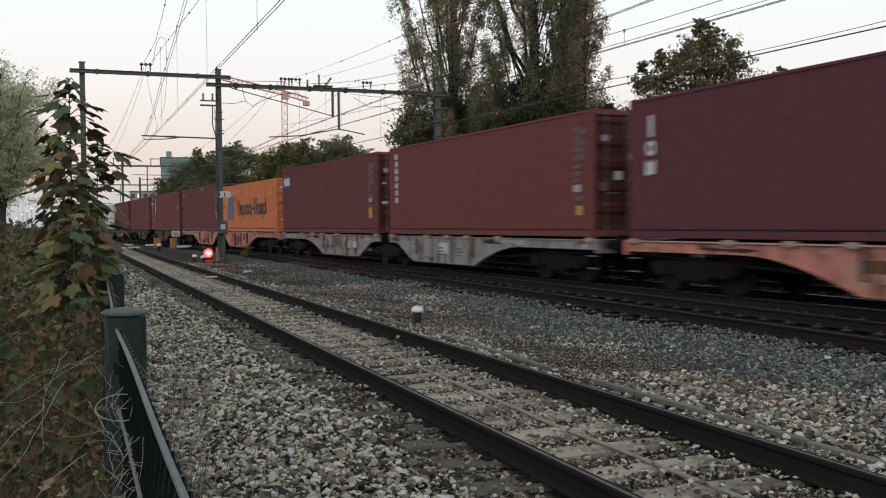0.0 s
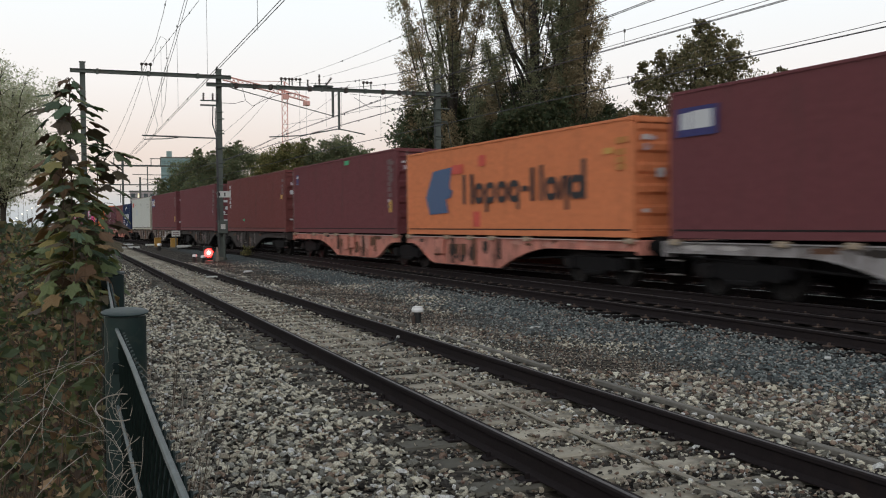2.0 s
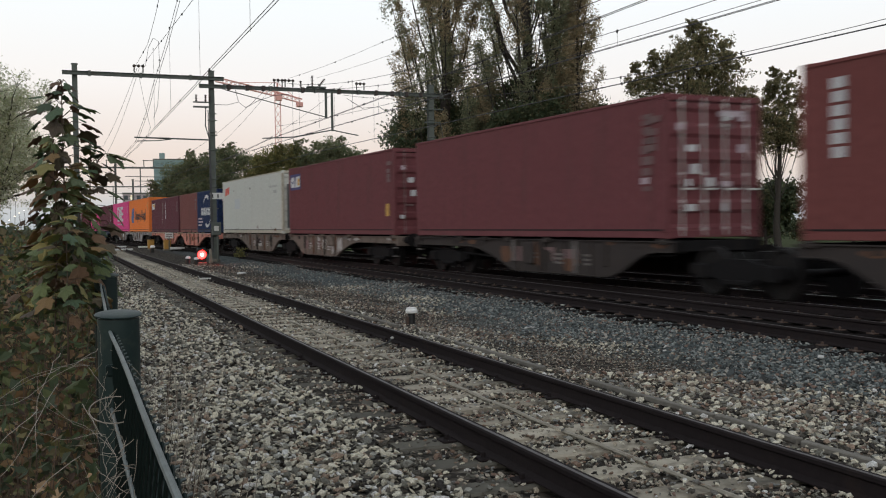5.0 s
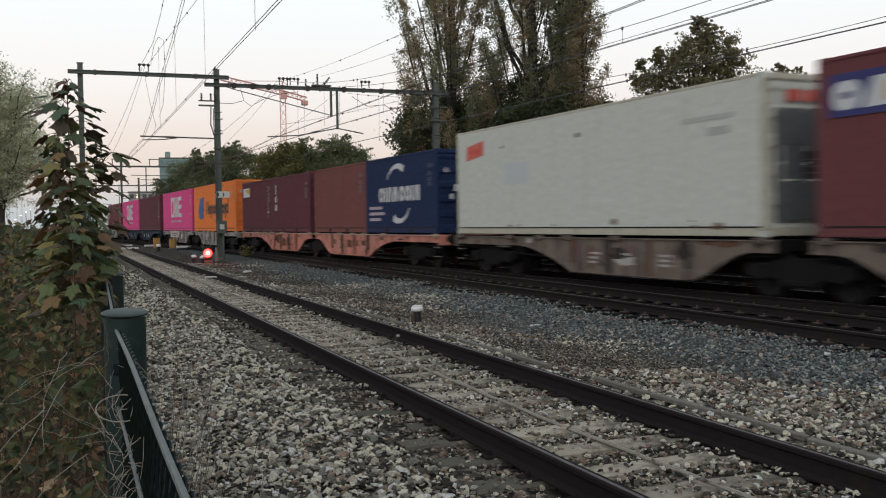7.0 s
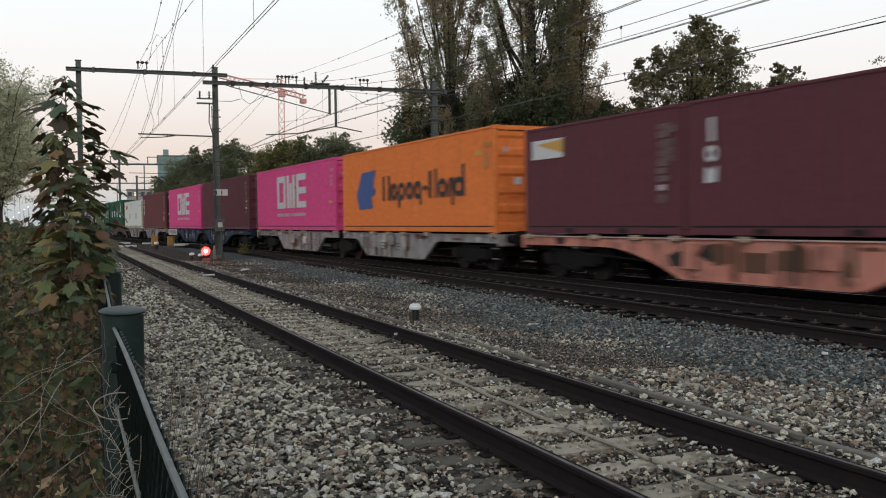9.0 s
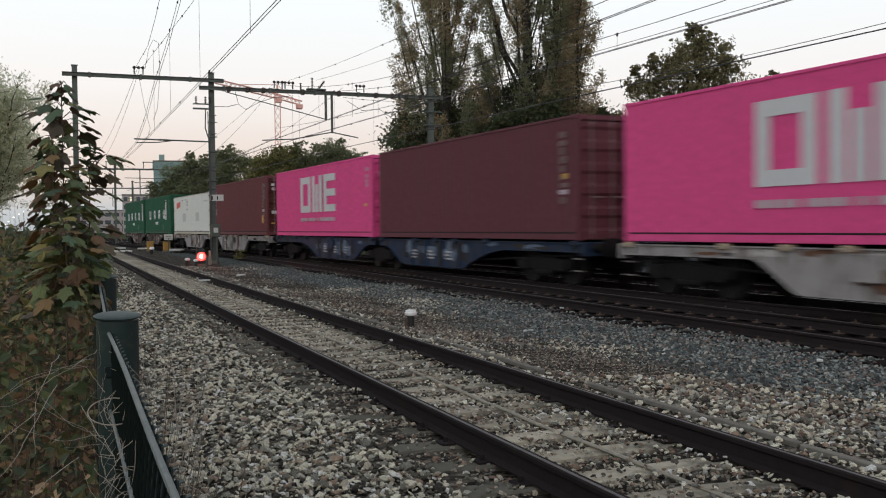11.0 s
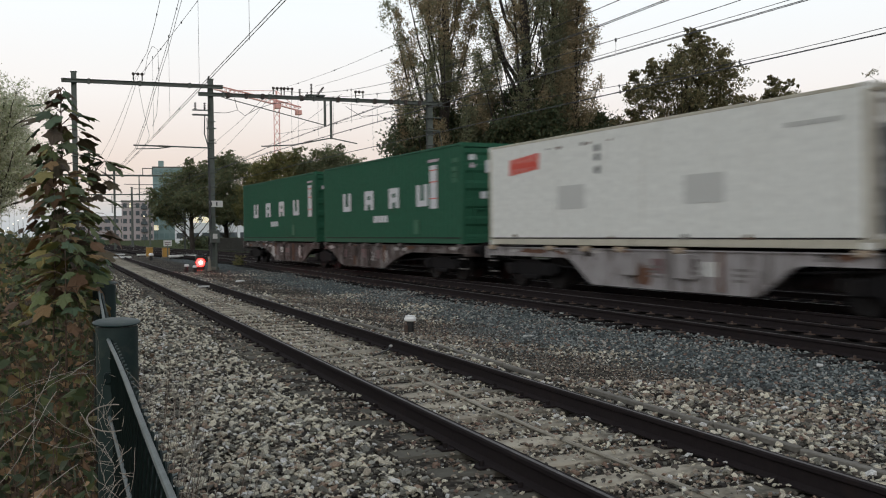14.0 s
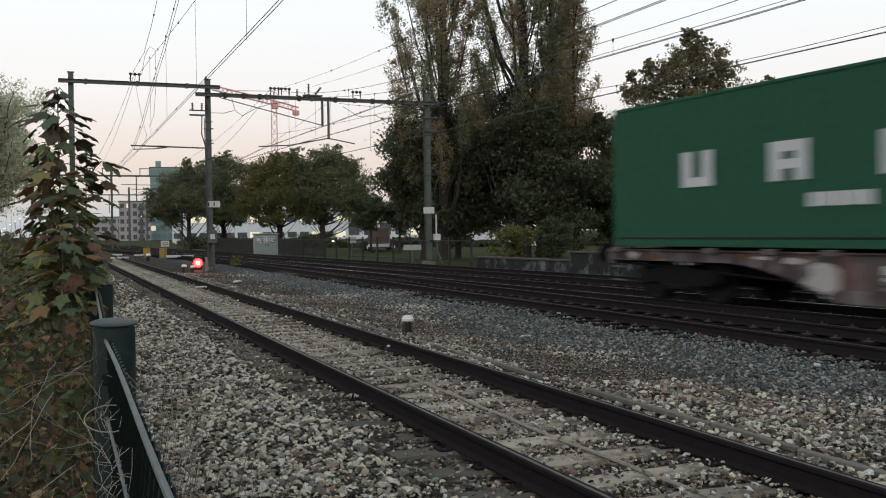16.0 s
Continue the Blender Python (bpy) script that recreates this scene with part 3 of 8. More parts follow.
def stones():
    xs, ys, ss = [], [], []
    for x0, x1, y0, y1, dens in ((0.2, 6.0, -5, 2.2, 170), (0.2, 9.4, 2.2, 9.5, 720), (0.2, 9.4, 9.5, 16, 500), (0.2, 9.3, 16, 26, 200), (0.4, 9.2, 26, 44, 60)):
        n = int((x1 - x0) * (y1 - y0) * dens)
        xs.append(rng.uniform(x0, x1, n))
        ys.append(rng.uniform(y0, y1, n))
        ss.append(np.clip(rng.lognormal(math.log(0.043 if y0 < 16 else 0.054), 0.33, n), 0.024, 0.082))
    x, y, s = np.concatenate(xs), np.concatenate(ys), np.concatenate(ss)
    # sight cone of the lens, with some room
    ok = ((x < 0.93 * y + 2.5) | (y < 2.2)) & keep_off_rails(x, y)
    # sleepers stay half swept
    in_gauge = np.abs(x - 3.57) < 1.3
    on_sleeper = in_gauge & (np.abs(((y + 60) % 0.6) - 0.0) < 0.13) | in_gauge & (np.abs(((y + 60) % 0.6) - 0.6) < 0.13)
    inside = np.abs(x - 3.57) < 0.68
    ok &= ~on_sleeper | (rng.uniform(0, 1, len(x)) < np.where(inside, 0.27 + 0.28 * (np.sin(y * 1.9) > 0.2), 0.48))
    # a worn, dirty strip along the near rail shows the bed, and the trough's lids lie bare
    strip = (x > 2.28) & (x < 2.74 + 0.05 * np.sin(y * 2.7))
    ok &= ~strip | (rng.uniform(0, 1, len(x)) < 0.6)
    ok &= (np.abs(x - 5.06) > 0.055) | (rng.uniform(0, 1, len(x)) < 0.12)
    x, y, s, strip = x[ok], y[ok], s[ok], strip[ok]
    # finer stone between the rails and in the trodden strip beyond them
    s = s * np.where(np.abs(x - 3.57) < 0.7, 0.74, 1.0) * np.where(strip, 0.75, 1.0) * np.where((x > 5.3) & (x < 7.1) & (y > 9), np.clip(0.62 + 0.25 * np.sin(y * 1.1 + x), 0.5, 0.9), 1.0) * np.where(x > 7.1, 0.86, 1.0)
    z = bed_height(x, y) + s * rng.uniform(0.04, 0.50, len(x))
    z += np.where(np.abs(x - 3.57) < 0.65, 0.024, 0) + np.where(on_sleeper[ok], 0.026, 0)
    nb = np.sin(x * 2.1 + 1.3 * y) + np.sin(y * 0.9 - x * 1.7) + rng.normal(0, 0.9, len(x))
    bluish = (x + 0.42 * nb) > 6.9 + 0.5 * np.sin(y * 0.35)
    brown = (~bluish) & (np.abs(x - 6.2 - 0.25 * nb) < 0.9) & (rng.uniform(0, 1, len(x)) < np.where(y > 9, 0.9, 0.6)) | (np.abs(x - 3.57) < 0.68) & (rng.uniform(0, 1, len(x)) < 0.5)
    brown |= strip & (rng.uniform(0, 1, len(x)) < 0.75)
    near = ~bluish & ~brown
    P = np.stack([x, y, z], -1)
    scatter("ballast_stones", "pale grey and beige crushed ballast stones", P[near], s[near], M["stone_pale"], "gravel")
    scatter("ballast_stones", "fresh blue-grey crushed ballast stones", P[bluish], s[bluish] * 0.92, M["stone_blue"], "gravel")
    scatter("ballast_stones", "rust-stained brown ballast stones and grit", P[brown], s[brown] * 0.9, M["stone_brown"], "gravel")


M["stone_pale"] = palette("pale_stone", [(0.628, 0.582, 0.473), (0.240, 0.227, 0.185), (0.525, 0.487, 0.396), (0.081, 0.074, 0.063), (0.628, 0.616, 0.594), (0.182, 0.177, 0.154), (0.283, 0.208, 0.155), (0.456, 0.426, 0.344), (0.146, 0.140, 0.117), (0.628, 0.574, 0.451), (0.040, 0.036, 0.033), (0.379, 0.333, 0.262), (0.322, 0.316, 0.279), (0.628, 0.594, 0.488), (0.111, 0.098, 0.081)], 0.95, 0.014, 90, dark=0.75)
M["stone_blue"] = palette("blue_stone", [(0.140, 0.160, 0.160), (0.206, 0.230, 0.225), (0.072, 0.080, 0.082), (0.295, 0.316, 0.304), (0.146, 0.160, 0.157), (0.192, 0.133, 0.107), (0.105, 0.121, 0.121), (0.335, 0.316, 0.280), (0.047, 0.049, 0.049)], 0.9, 0.010, 70, dark=0.55)
M["stone_brown"] = palette("brown_stone", [(0.209, 0.142, 0.105), (0.389, 0.336, 0.260), (0.177, 0.139, 0.116), (0.241, 0.206, 0.165), (0.092, 0.080, 0.069), (0.310, 0.259, 0.210), (0.165, 0.158, 0.145), (0.377, 0.334, 0.277), (0.211, 0.139, 0.111), (0.219, 0.221, 0.212), (0.049, 0.043, 0.039)], 0.95, 0.014, 90, dark=0.7)
stones()


def trough_line():
    """Concrete cable trough lids, half sunk beside the near track."""
    th = thing("cable_trough", "half-buried grey concrete cable trough lids beside the track", "cable trough")
    me = Build().box(-0.032, 0.032, -0.485, 0.485, -0.05, 0.0, 0.008).mesh("lid")
    me.materials.append(M["trough"])
    r = random.Random(4)
    for i in range(40):
        y = 3.0 + i
        if i in (6, 11, 19):
            continue
        part("lid", me, None, th, at=pose(5.06 + r.uniform(-0.012, 0.012), y, -0.148 + r.uniform(-0.008, 0.006), r.uniform(-0.6, 0.6), r.uniform(-2, 2), r.uniform(-0.7, 0.7)))
    cb = thing("ground_cable", "thin pale cable lying between the rails", "cable")
    r = random.Random(8)
    pts = [(3.66 + 0.03 * math.sin(y * 0.7) + r.uniform(-0.008, 0.008), y, -0.155 + r.uniform(-0.006, 0.006)) for y in np.arange(3, 45, 0.5)]
    part("sheath", Build().tube(pts, 0.016, 6), M["cable"], cb)


trough_line()


# ---- the train ----
SPEED, GAIN = 13.976, 0.1633
TOP_OF_WAGON = 1.105


def paint(name, base, fade=None, dirt=(0.06, 0.045, 0.04), amount=0.5):
    return material(name, base, fade or tuple(min(1, c * 1.55 + 0.004) for c in base), 0.68, 7.0, 0.6, third=dirt, third_scale=1.1, third_amount=amount, streak=True, spec=0.15)


PAINT = {
    "maroon": paint("maroon_paint", (0.116, 0.038, 0.043)),
    "dark": paint("dark_maroon_paint", (0.092, 0.030, 0.040)),
    "brown": paint("faded_brown_paint", (0.130, 0.042, 0.040)),
    "light": paint("light_brown_paint", (0.140, 0.053, 0.049)),
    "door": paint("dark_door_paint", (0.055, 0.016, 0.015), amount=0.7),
    "orange": paint("orange_paint", (0.49, 0.163, 0.072), dirt=(0.25, 0.09, 0.05), amount=0.35),
    "orange_bright": paint("bright_orange_paint", (0.60, 0.165, 0.042), dirt=(0.30, 0.09, 0.04), amount=0.3),
    "pink": paint("magenta_paint", (0.53, 0.062, 0.20), amount=0.12),
    "navy": paint("navy_paint", (0.010, 0.021, 0.062), amount=0.2),
    "reefer": paint("off_white_paint", (0.43, 0.44, 0.41), dirt=(0.35, 0.33, 0.27), amount=0.35),
    "reefer_bright": paint("clean_off_white_paint", (0.53, 0.535, 0.51), dirt=(0.40, 0.38, 0.32), amount=0.35),
    "rusty": paint("rust_streaked_off_white", (0.36, 0.34, 0.28), dirt=(0.10, 0.065, 0.045), amount=0.9),
    "green": paint("green_paint", (0.0155, 0.071, 0.041), dirt=(0.05, 0.10, 0.07), amount=0.3),
    "wpink": material("faded_red_wagon_paint", (0.62, 0.275, 0.215), (0.46, 0.18, 0.14), 0.75, 2.2, 0.8, third=(0.11, 0.06, 0.05), third_scale=1.3, third_amount=0.95, third_lo=0.49, streak=(1.2, 1.0, 0.55), spec=0.15),
    "wwhite": material("dirty_white_wagon_paint", (0.37, 0.355, 0.36), (0.22, 0.20, 0.198), 0.75, 2.2, 0.8, third=(0.06, 0.042, 0.035), third_scale=1.5, third_amount=1.0, third_lo=0.50, streak=(1.4, 1.0, 0.5), spec=0.15),
    "wdark": material("sooty_grey_wagon_paint", (0.032, 0.028, 0.029), (0.055, 0.046, 0.043), 0.75, 2.2, 0.8, third=(0.05, 0.04, 0.035), third_scale=1.4, third_lo=0.47, spec=0.15),
    "wgrey": material("brown_grey_wagon_paint", (0.24, 0.195, 0.165), (0.115, 0.09, 0.078), 0.75, 2.2, 0.8, third=(0.06, 0.045, 0.04), third_scale=1.4, third_amount=0.9, third_lo=0.48, streak=(1.4, 1.0, 0.5), spec=0.15),
    "wblue": material("blue_wagon_paint", (0.017, 0.037, 0.080), (0.010, 0.020, 0.042), 0.7, 2.2, 0.8, third=(0.05, 0.045, 0.04), third_scale=1.4, third_lo=0.47, spec=0.15),
    "wsoot": material("sooty_brown_wagon_paint", (0.085, 0.065, 0.06), (0.05, 0.04, 0.038), 0.75, 2.2, 0.8, third=(0.30, 0.28, 0.27), third_scale=1.2, third_amount=0.9, third_lo=0.50, streak=(1.5, 1.0, 0.5), spec=0.15),
}
for nm, c1, c2 in (("stain_soot", (0.03, 0.026, 0.026), (0.06, 0.05, 0.045)), ("stain_rust", (0.16, 0.085, 0.055), (0.10, 0.055, 0.04)), ("stain_pale", (0.50, 0.48, 0.47), (0.36, 0.33, 0.32)), ("stain_pink", (0.55, 0.30, 0.25), (0.42, 0.2, 0.16)), ("stain_grey", (0.20, 0.185, 0.18), (0.12, 0.11, 0.105)), ("stain_blue", (0.16, 0.20, 0.27), (0.08, 0.11, 0.16))):
    M[nm] = material(nm, c1, c2, 0.85, 6, 0.8, third=tuple(v * 0.6 for v in c2), third_scale=4, third_amount=0.7, spec=0.1)
MESHES = {}


def shared(key, make, mat, smooth=None):
    """A mesh kept for reuse, one for each material."""
    k = (key, mat.name)
    if k not in MESHES:
        MESHES[k] = make().mesh(key[0], smooth)
        MESHES[k].materials.append(mat)
    return MESHES[k]


def corrugated(x0, x1, z0, z1, pitch=0.278, depth=0.036):
    """A trapezoidal sheet in the plane y = 0, its inner flats set back towards +y."""
    b = Build()
    prof = []
    n = max(1, round((x1 - x0) / pitch))
    p = (x1 - x0) / n
    for i in range(n):
        a = x0 + i * p
        prof += [(a, 0), (a + 0.26 * p, 0), (a + 0.5 * p, depth), (a + 0.76 * p, depth)]
    prof.append((x1, 0))
    k = len(prof)
    v = [(x, y, z0) for x, y in prof] + [(x, y, z1) for x, y in prof]
    v += [(x, y + 0.01, z0) for x, y in prof] + [(x, y + 0.01, z1) for x, y in prof]
    f = [(i, i + 1, k + i + 1, k + i) for i in range(k - 1)] + [(2 * k + i + 1, 2 * k + i, 3 * k + i, 3 * k + i + 1) for i in range(k - 1)]
    f += [(k + i, k + i + 1, 3 * k + i + 1, 3 * k + i) for i in range(k - 1)]
    return b.add(v, f)


def container_frame(L, H):
    b = Build()
    h, w = L / 2, 1.219
    for sx in (-1, 1):
        for sy in (-1, 1):
            b.box(sx * h - (0.0 if sx < 0 else 0.13), sx * h + (0.13 if sx < 0 else 0.0), sy * w - (0.0 if sy < 0 else 0.11), sy * w + (0.11 if sy < 0 else 0.0), 0.12, H - 0.12, 0.012)
        b.box(sx * h - (0 if sx < 0 else 0.10), sx * h + (0.10 if sx < 0 else 0), -w + 0.11, w - 0.11, 0.02, 0.17, 0.01)
        b.box(sx * h - (0 if sx < 0 else 0.10), sx * h + (0.10 if sx < 0 else 0), -w + 0.11, w - 0.11, H - 0.13, H - 0.01, 0.01)
    for sy in (-1, 1):
        y0, y1 = (sy * w, sy * w + 0.06) if sy < 0 else (sy * w - 0.06, sy * w)
        b.box(-h + 0.15, h - 0.15, y0, y1, 0.015, 0.165, 0.01)
        b.box(-h + 0.15, h - 0.15, y0, y1, H - 0.075, H - 0.012, 0.01)
    return b


def casting():
    b = Build()
    b.box(-0.089, 0.089, -0.081, 0.081, 0.0, 0.118, 0.012)
    b.lathe([(0.035, -0.083), (0.035, -0.0825)], 10, "y", (0, 0, 0.06))
    return b


def door_leaf(H):
    """One door with its horizontal ribs, facing +x."""
    b = Build()
    prof = [(0.0, 0.17)]
    z0, z1 = 0.19, H - 0.16
    n = 5
    p = (z1 - z0) / n
    for i in range(n):
        a = z0 + i * p
        prof += [(0.0, a + 0.05 * p), (-0.045, a + 0.2 * p), (-0.045, a + 0.62 * p), (0.0, a + 0.77 * p)]
    prof += [(0.0, z1), (-0.09, z1), (-0.09, 0.17)]
    v = [(x, y, z) for y in (0.02, 1.09) for x, z in prof]
    k = len(prof)
    f = [(i, (i + 1) % k, k + (i + 1) % k, k + i) for i in range(k)]
    # the two ends, as strips to the back edge
    back = k - 2
    for i in range(1, k - 3):
        f += [(k - 1, i + 1, i), (2 * k - 1, k + i, k + i + 1)]
    f += [(k - 1, back, k - 3), (2 * k - 1, 2 * k - 3, k + back), (k - 1, 1, 0), (2 * k - 1, k, k + 1)]
    return b.add(v, f)


def lock_rod(H):
    b = Build()
    b.tube([(0, 0, 0.06), (0, 0, H - 0.06)], 0.017, 8)
    for z in (0.2, 0.75, 1.3, H - 0.6, H - 0.2):
        b.box(-0.025, 0.02, -0.04, 0.04, z - 0.03, z + 0.03, 0.006)
    b.box(0.0, 0.03, 0.0, 0.34, 0.98, 1.02, 0.006)
    return b


def flat(name, x0, x1, z0, z1, mat, parent, label="", skew=0.0, y=-1.2245, poly=None):
    """A painted mark or sticker on the side that faces the eye."""
    b = Build()
    prof = poly or [(x0, z0), (x1, z0), (x1 + skew, z1), (x0 + skew, z1)]
    b.prism(prof, y, y + 0.004, "y")
    return part(name, b, mat, parent, label)


def end_mark(name, y0, y1, z0, z1, mat, parent, L):
    return part(name, Build().box(L / 2 + 0.002, L / 2 + 0.007, y0, y1, z0, z1), mat, parent)


CONTAINERS = []
BARS = {"navy": "navy_mark", "pink": "pink_mark", "orange": "orange_mark", "orange_bright": "orange_mark", "green": "greenfade"}


def container(label, colour, L, H, s_centre, marks=None, smooth_side=False, rods=None, small=True, doors=None):
    """A shipping container; the doors face +x, the way the train goes; -y faces the eye."""
    mat = PAINT[colour]
    c = thing("shipping_container", label, "shipping container", group="containers on the train")
    part("frame", shared(("frame", L, H), lambda: container_frame(L, H), PAINT["rusty"] if smooth_side else mat), None, c)
    cast = shared(("corner_casting",), casting, mat)
    for sx in (-1, 1):
        for sy in (-1, 1):
            for z in (0, H - 0.118):
                part("corner_casting", cast, None, c, at=Matrix.Translation((sx * (L / 2 - 0.089), sy * 1.138, z)) @ Matrix.Rotation(0 if sy < 0 else math.pi, 4, "Z"))
    for sy in (-1, 1):
        if smooth_side:
            side = shared(("side_panel", L, H, "flat"), lambda: Build().box(-L / 2 + 0.11, L / 2 - 0.11, 0, 0.06, 0.16, H - 0.07, 0.006), mat)
        else:
            side = shared(("side_panel", L, H), lambda: corrugated(-L / 2 + 0.12, L / 2 - 0.12, 0.16, H - 0.07), mat)
        part("side_panel", side, None, c, at=Matrix.Translation((0, sy * 1.215, 0)) @ Matrix.Rotation(0 if sy < 0 else math.pi, 4, "Z"))
    # shadow line painted over the bottom rail; short containers' fork pockets painted shade-black
    part("rail_seam", shared(("rail_seam", L), lambda: Build().box(-L / 2 + 0.14, L / 2 - 0.14, -1.223, -1.212, 0.163, 0.196, 0.003), M["seam"]), None, c, "dark line painted as the shadow over the bottom rail")
    if L < 7:
        for x in (-1.03, 1.03):
            part("fork_pocket", shared(("fork_pocket",), lambda: Build().box(-0.18, 0.18, -1.2225, -1.17, 0.03, 0.145, 0.01), M["seam"]), None, c, "fork pocket with its shade painted black", at=Matrix.Translation((x, 0, 0)))
    roof = shared(("roof", L, smooth_side), lambda: Build().box(-L / 2 + 0.05, L / 2 - 0.05, -1.17, 1.17, -0.03, -0.008, 0.006), mat)
    part("roof", roof, None, c, at=Matrix.Translation((0, 0, H)))
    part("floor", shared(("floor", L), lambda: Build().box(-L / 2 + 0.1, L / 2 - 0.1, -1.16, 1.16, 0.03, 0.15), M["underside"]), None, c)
    back = shared(("end_panel", H), lambda: corrugated(-1.11, 1.11, 0.16, H - 0.12, 0.25, 0.04), mat)
    part("end_panel", back, None, c, at=Matrix.Translation((-L / 2 + 0.06, 0, 0)) @ Matrix.Rotation(-math.pi / 2, 4, "Z"))
    for sy in (-1, 1):
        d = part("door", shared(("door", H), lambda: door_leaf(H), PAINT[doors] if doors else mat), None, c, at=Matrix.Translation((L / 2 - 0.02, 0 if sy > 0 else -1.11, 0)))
        for y in (0.28, 0.84):
            part("lock_rod", shared(("lock_rod", H), lambda: lock_rod(H), rods or (M["rod"] if colour in ("maroon", "dark", "brown", "light") else mat), 40), None, d, at=Matrix.Translation((0.015, y, 0)))
    if small:
        # number bars and stickers near the doors; they cannot be read
        end_mark("number_bar", 0.12, 0.75, H - 0.42, H - 0.30, M["dim"], c, L)
        end_mark("sticker", -0.95, -0.78, H - 0.72, H - 0.58, M["dim"], c, L)
        end_mark("number_bar", 0.12, 0.5, H - 0.66, H - 0.56, M["pale"], c, L)
        end_mark("sticker", -0.62, -0.42, 1.30, 1.5, M["letter"], c, L)
        r2 = random.Random(len(CONTAINERS) + 40)
        for y0 in (-1.0, -0.74, -0.2, 0.2, 0.62):
            for z in (0.55, 1.05, 1.75, H - 0.5):
                if r2.random() < (0.38 if colour in ("maroon", "dark", "brown", "light") else 0.06):
                    a, h2 = y0 + r2.uniform(-0.03, 0.03), r2.uniform(0.06, 0.2)
                    end_mark("sticker", a, a + r2.uniform(0.1, 0.26), z, z + h2, M[r2.choice(("letter", "dim", "pale", "yellow", "letter"))], c, L)
        for k, z in enumerate((H - 0.55, H - 0.80, H - 0.97, H - 1.12)):
            flat("number_bar", L / 2 - 0.62, L / 2 - (0.30 if k else 0.22), z, z + 0.13, M[BARS.get(colour, "pale")], c)
    if marks:
        marks(c, L, H)
    CONTAINERS.append((c, s_centre))
    return c


# marks of each kind, as plain shapes
def ring_mark(name, x0, x1, z0, z1, w, mat, parent, y=-1.2245):
    """A hollow rounded shape, one closed band of w metres."""
    n = 16
    cx, cz, rx, rz = (x0 + x1) / 2, (z0 + z1) / 2, (x1 - x0) / 2, (z1 - z0) / 2
    v = []
    for inset, depth in ((0, 0), (w, 0), (w, 0.004), (0, 0.004)):
        for k in range(n):
            c, q = math.cos(2 * math.pi * k / n), math.sin(2 * math.pi * k / n)
            f = (abs(c) ** 3 + abs(q) ** 3) ** (-1 / 3)
            v.append((cx + (rx - inset) * c * f, y + depth, cz + (rz - inset) * q * f))
    faces = [(a * n + k, a * n + (k + 1) % n, (a + 1) % 4 * n + (k + 1) % n, (a + 1) % 4 * n + k) for a in range(4) for k in range(n)]
    return part(name, Build().add(v, faces), mat, parent)


def m_tex(c, L, H):
    x = -L / 2 + 0.6
    flat("white_block", x + 0.08, x + 0.2, H - 0.82, H - 0.38, M["letter"], c)
    ring_mark("white_block", x - 0.02, x + 0.27, H - 1.2, H - 0.9, 0.085, M["letter"], c)
    flat("white_block", 0, 0, 0, 0, M["letter"], c, poly=[(x - 0.05, H - 1.6), (x + 0.25, H - 1.58), (x + 0.27, H - 1.27), (x + 0.12, H - 1.36), (x - 0.02, H - 1.28)])


def m_column(n, step, w, h, x=0.5, top=0.35, mat="letter"):
    def f(c, L, H):
        for k in range(n):
            z = H - top - k * step
            flat("white_block", -L / 2 + x + (0.02 if k % 2 else 0), -L / 2 + x + w, z - h, z, M[mat], c)
    return f


def m_label(w=0.5, h=0.32, mat="letter", x=0.35, top=0.45, blue=True):
    def f(c, L, H):
        if blue:
            flat("label_ground", -L / 2 + x - 0.12, -L / 2 + x + w + 0.55, H - top - h - 0.14, H - top + 0.1, M["purple"], c, "dark blue label ground")
        flat("white_block", -L / 2 + x, -L / 2 + x + w * 0.55, H - top - h, H - top, M[mat], c, y=-1.229)
        flat("white_block", -L / 2 + x + w * 0.62, -L / 2 + x + w + (0.4 if blue else 0.1), H - top - h, H - top + 0.02, M[mat], c, y=-1.229)
    return f


def both(*fs):
    def f(c, L, H):
        for g in fs:
            g(c, L, H)
    return f


def m_yellow(x=0.45, z=0.85, w=0.2, h=0.28):
    def f(c, L, H):
        flat("yellow_sticker", L / 2 - x - w, L / 2 - x, z - h / 2, z + h / 2, M["yellow"], c, "yellow warning sticker")
    return f


def m_green(x, z, w=0.26, h=0.12):
    def f(c, L, H):
        flat("green_sticker", x, x + w, z, z + h, M["greenmark"], c, "green sticker")
    return f


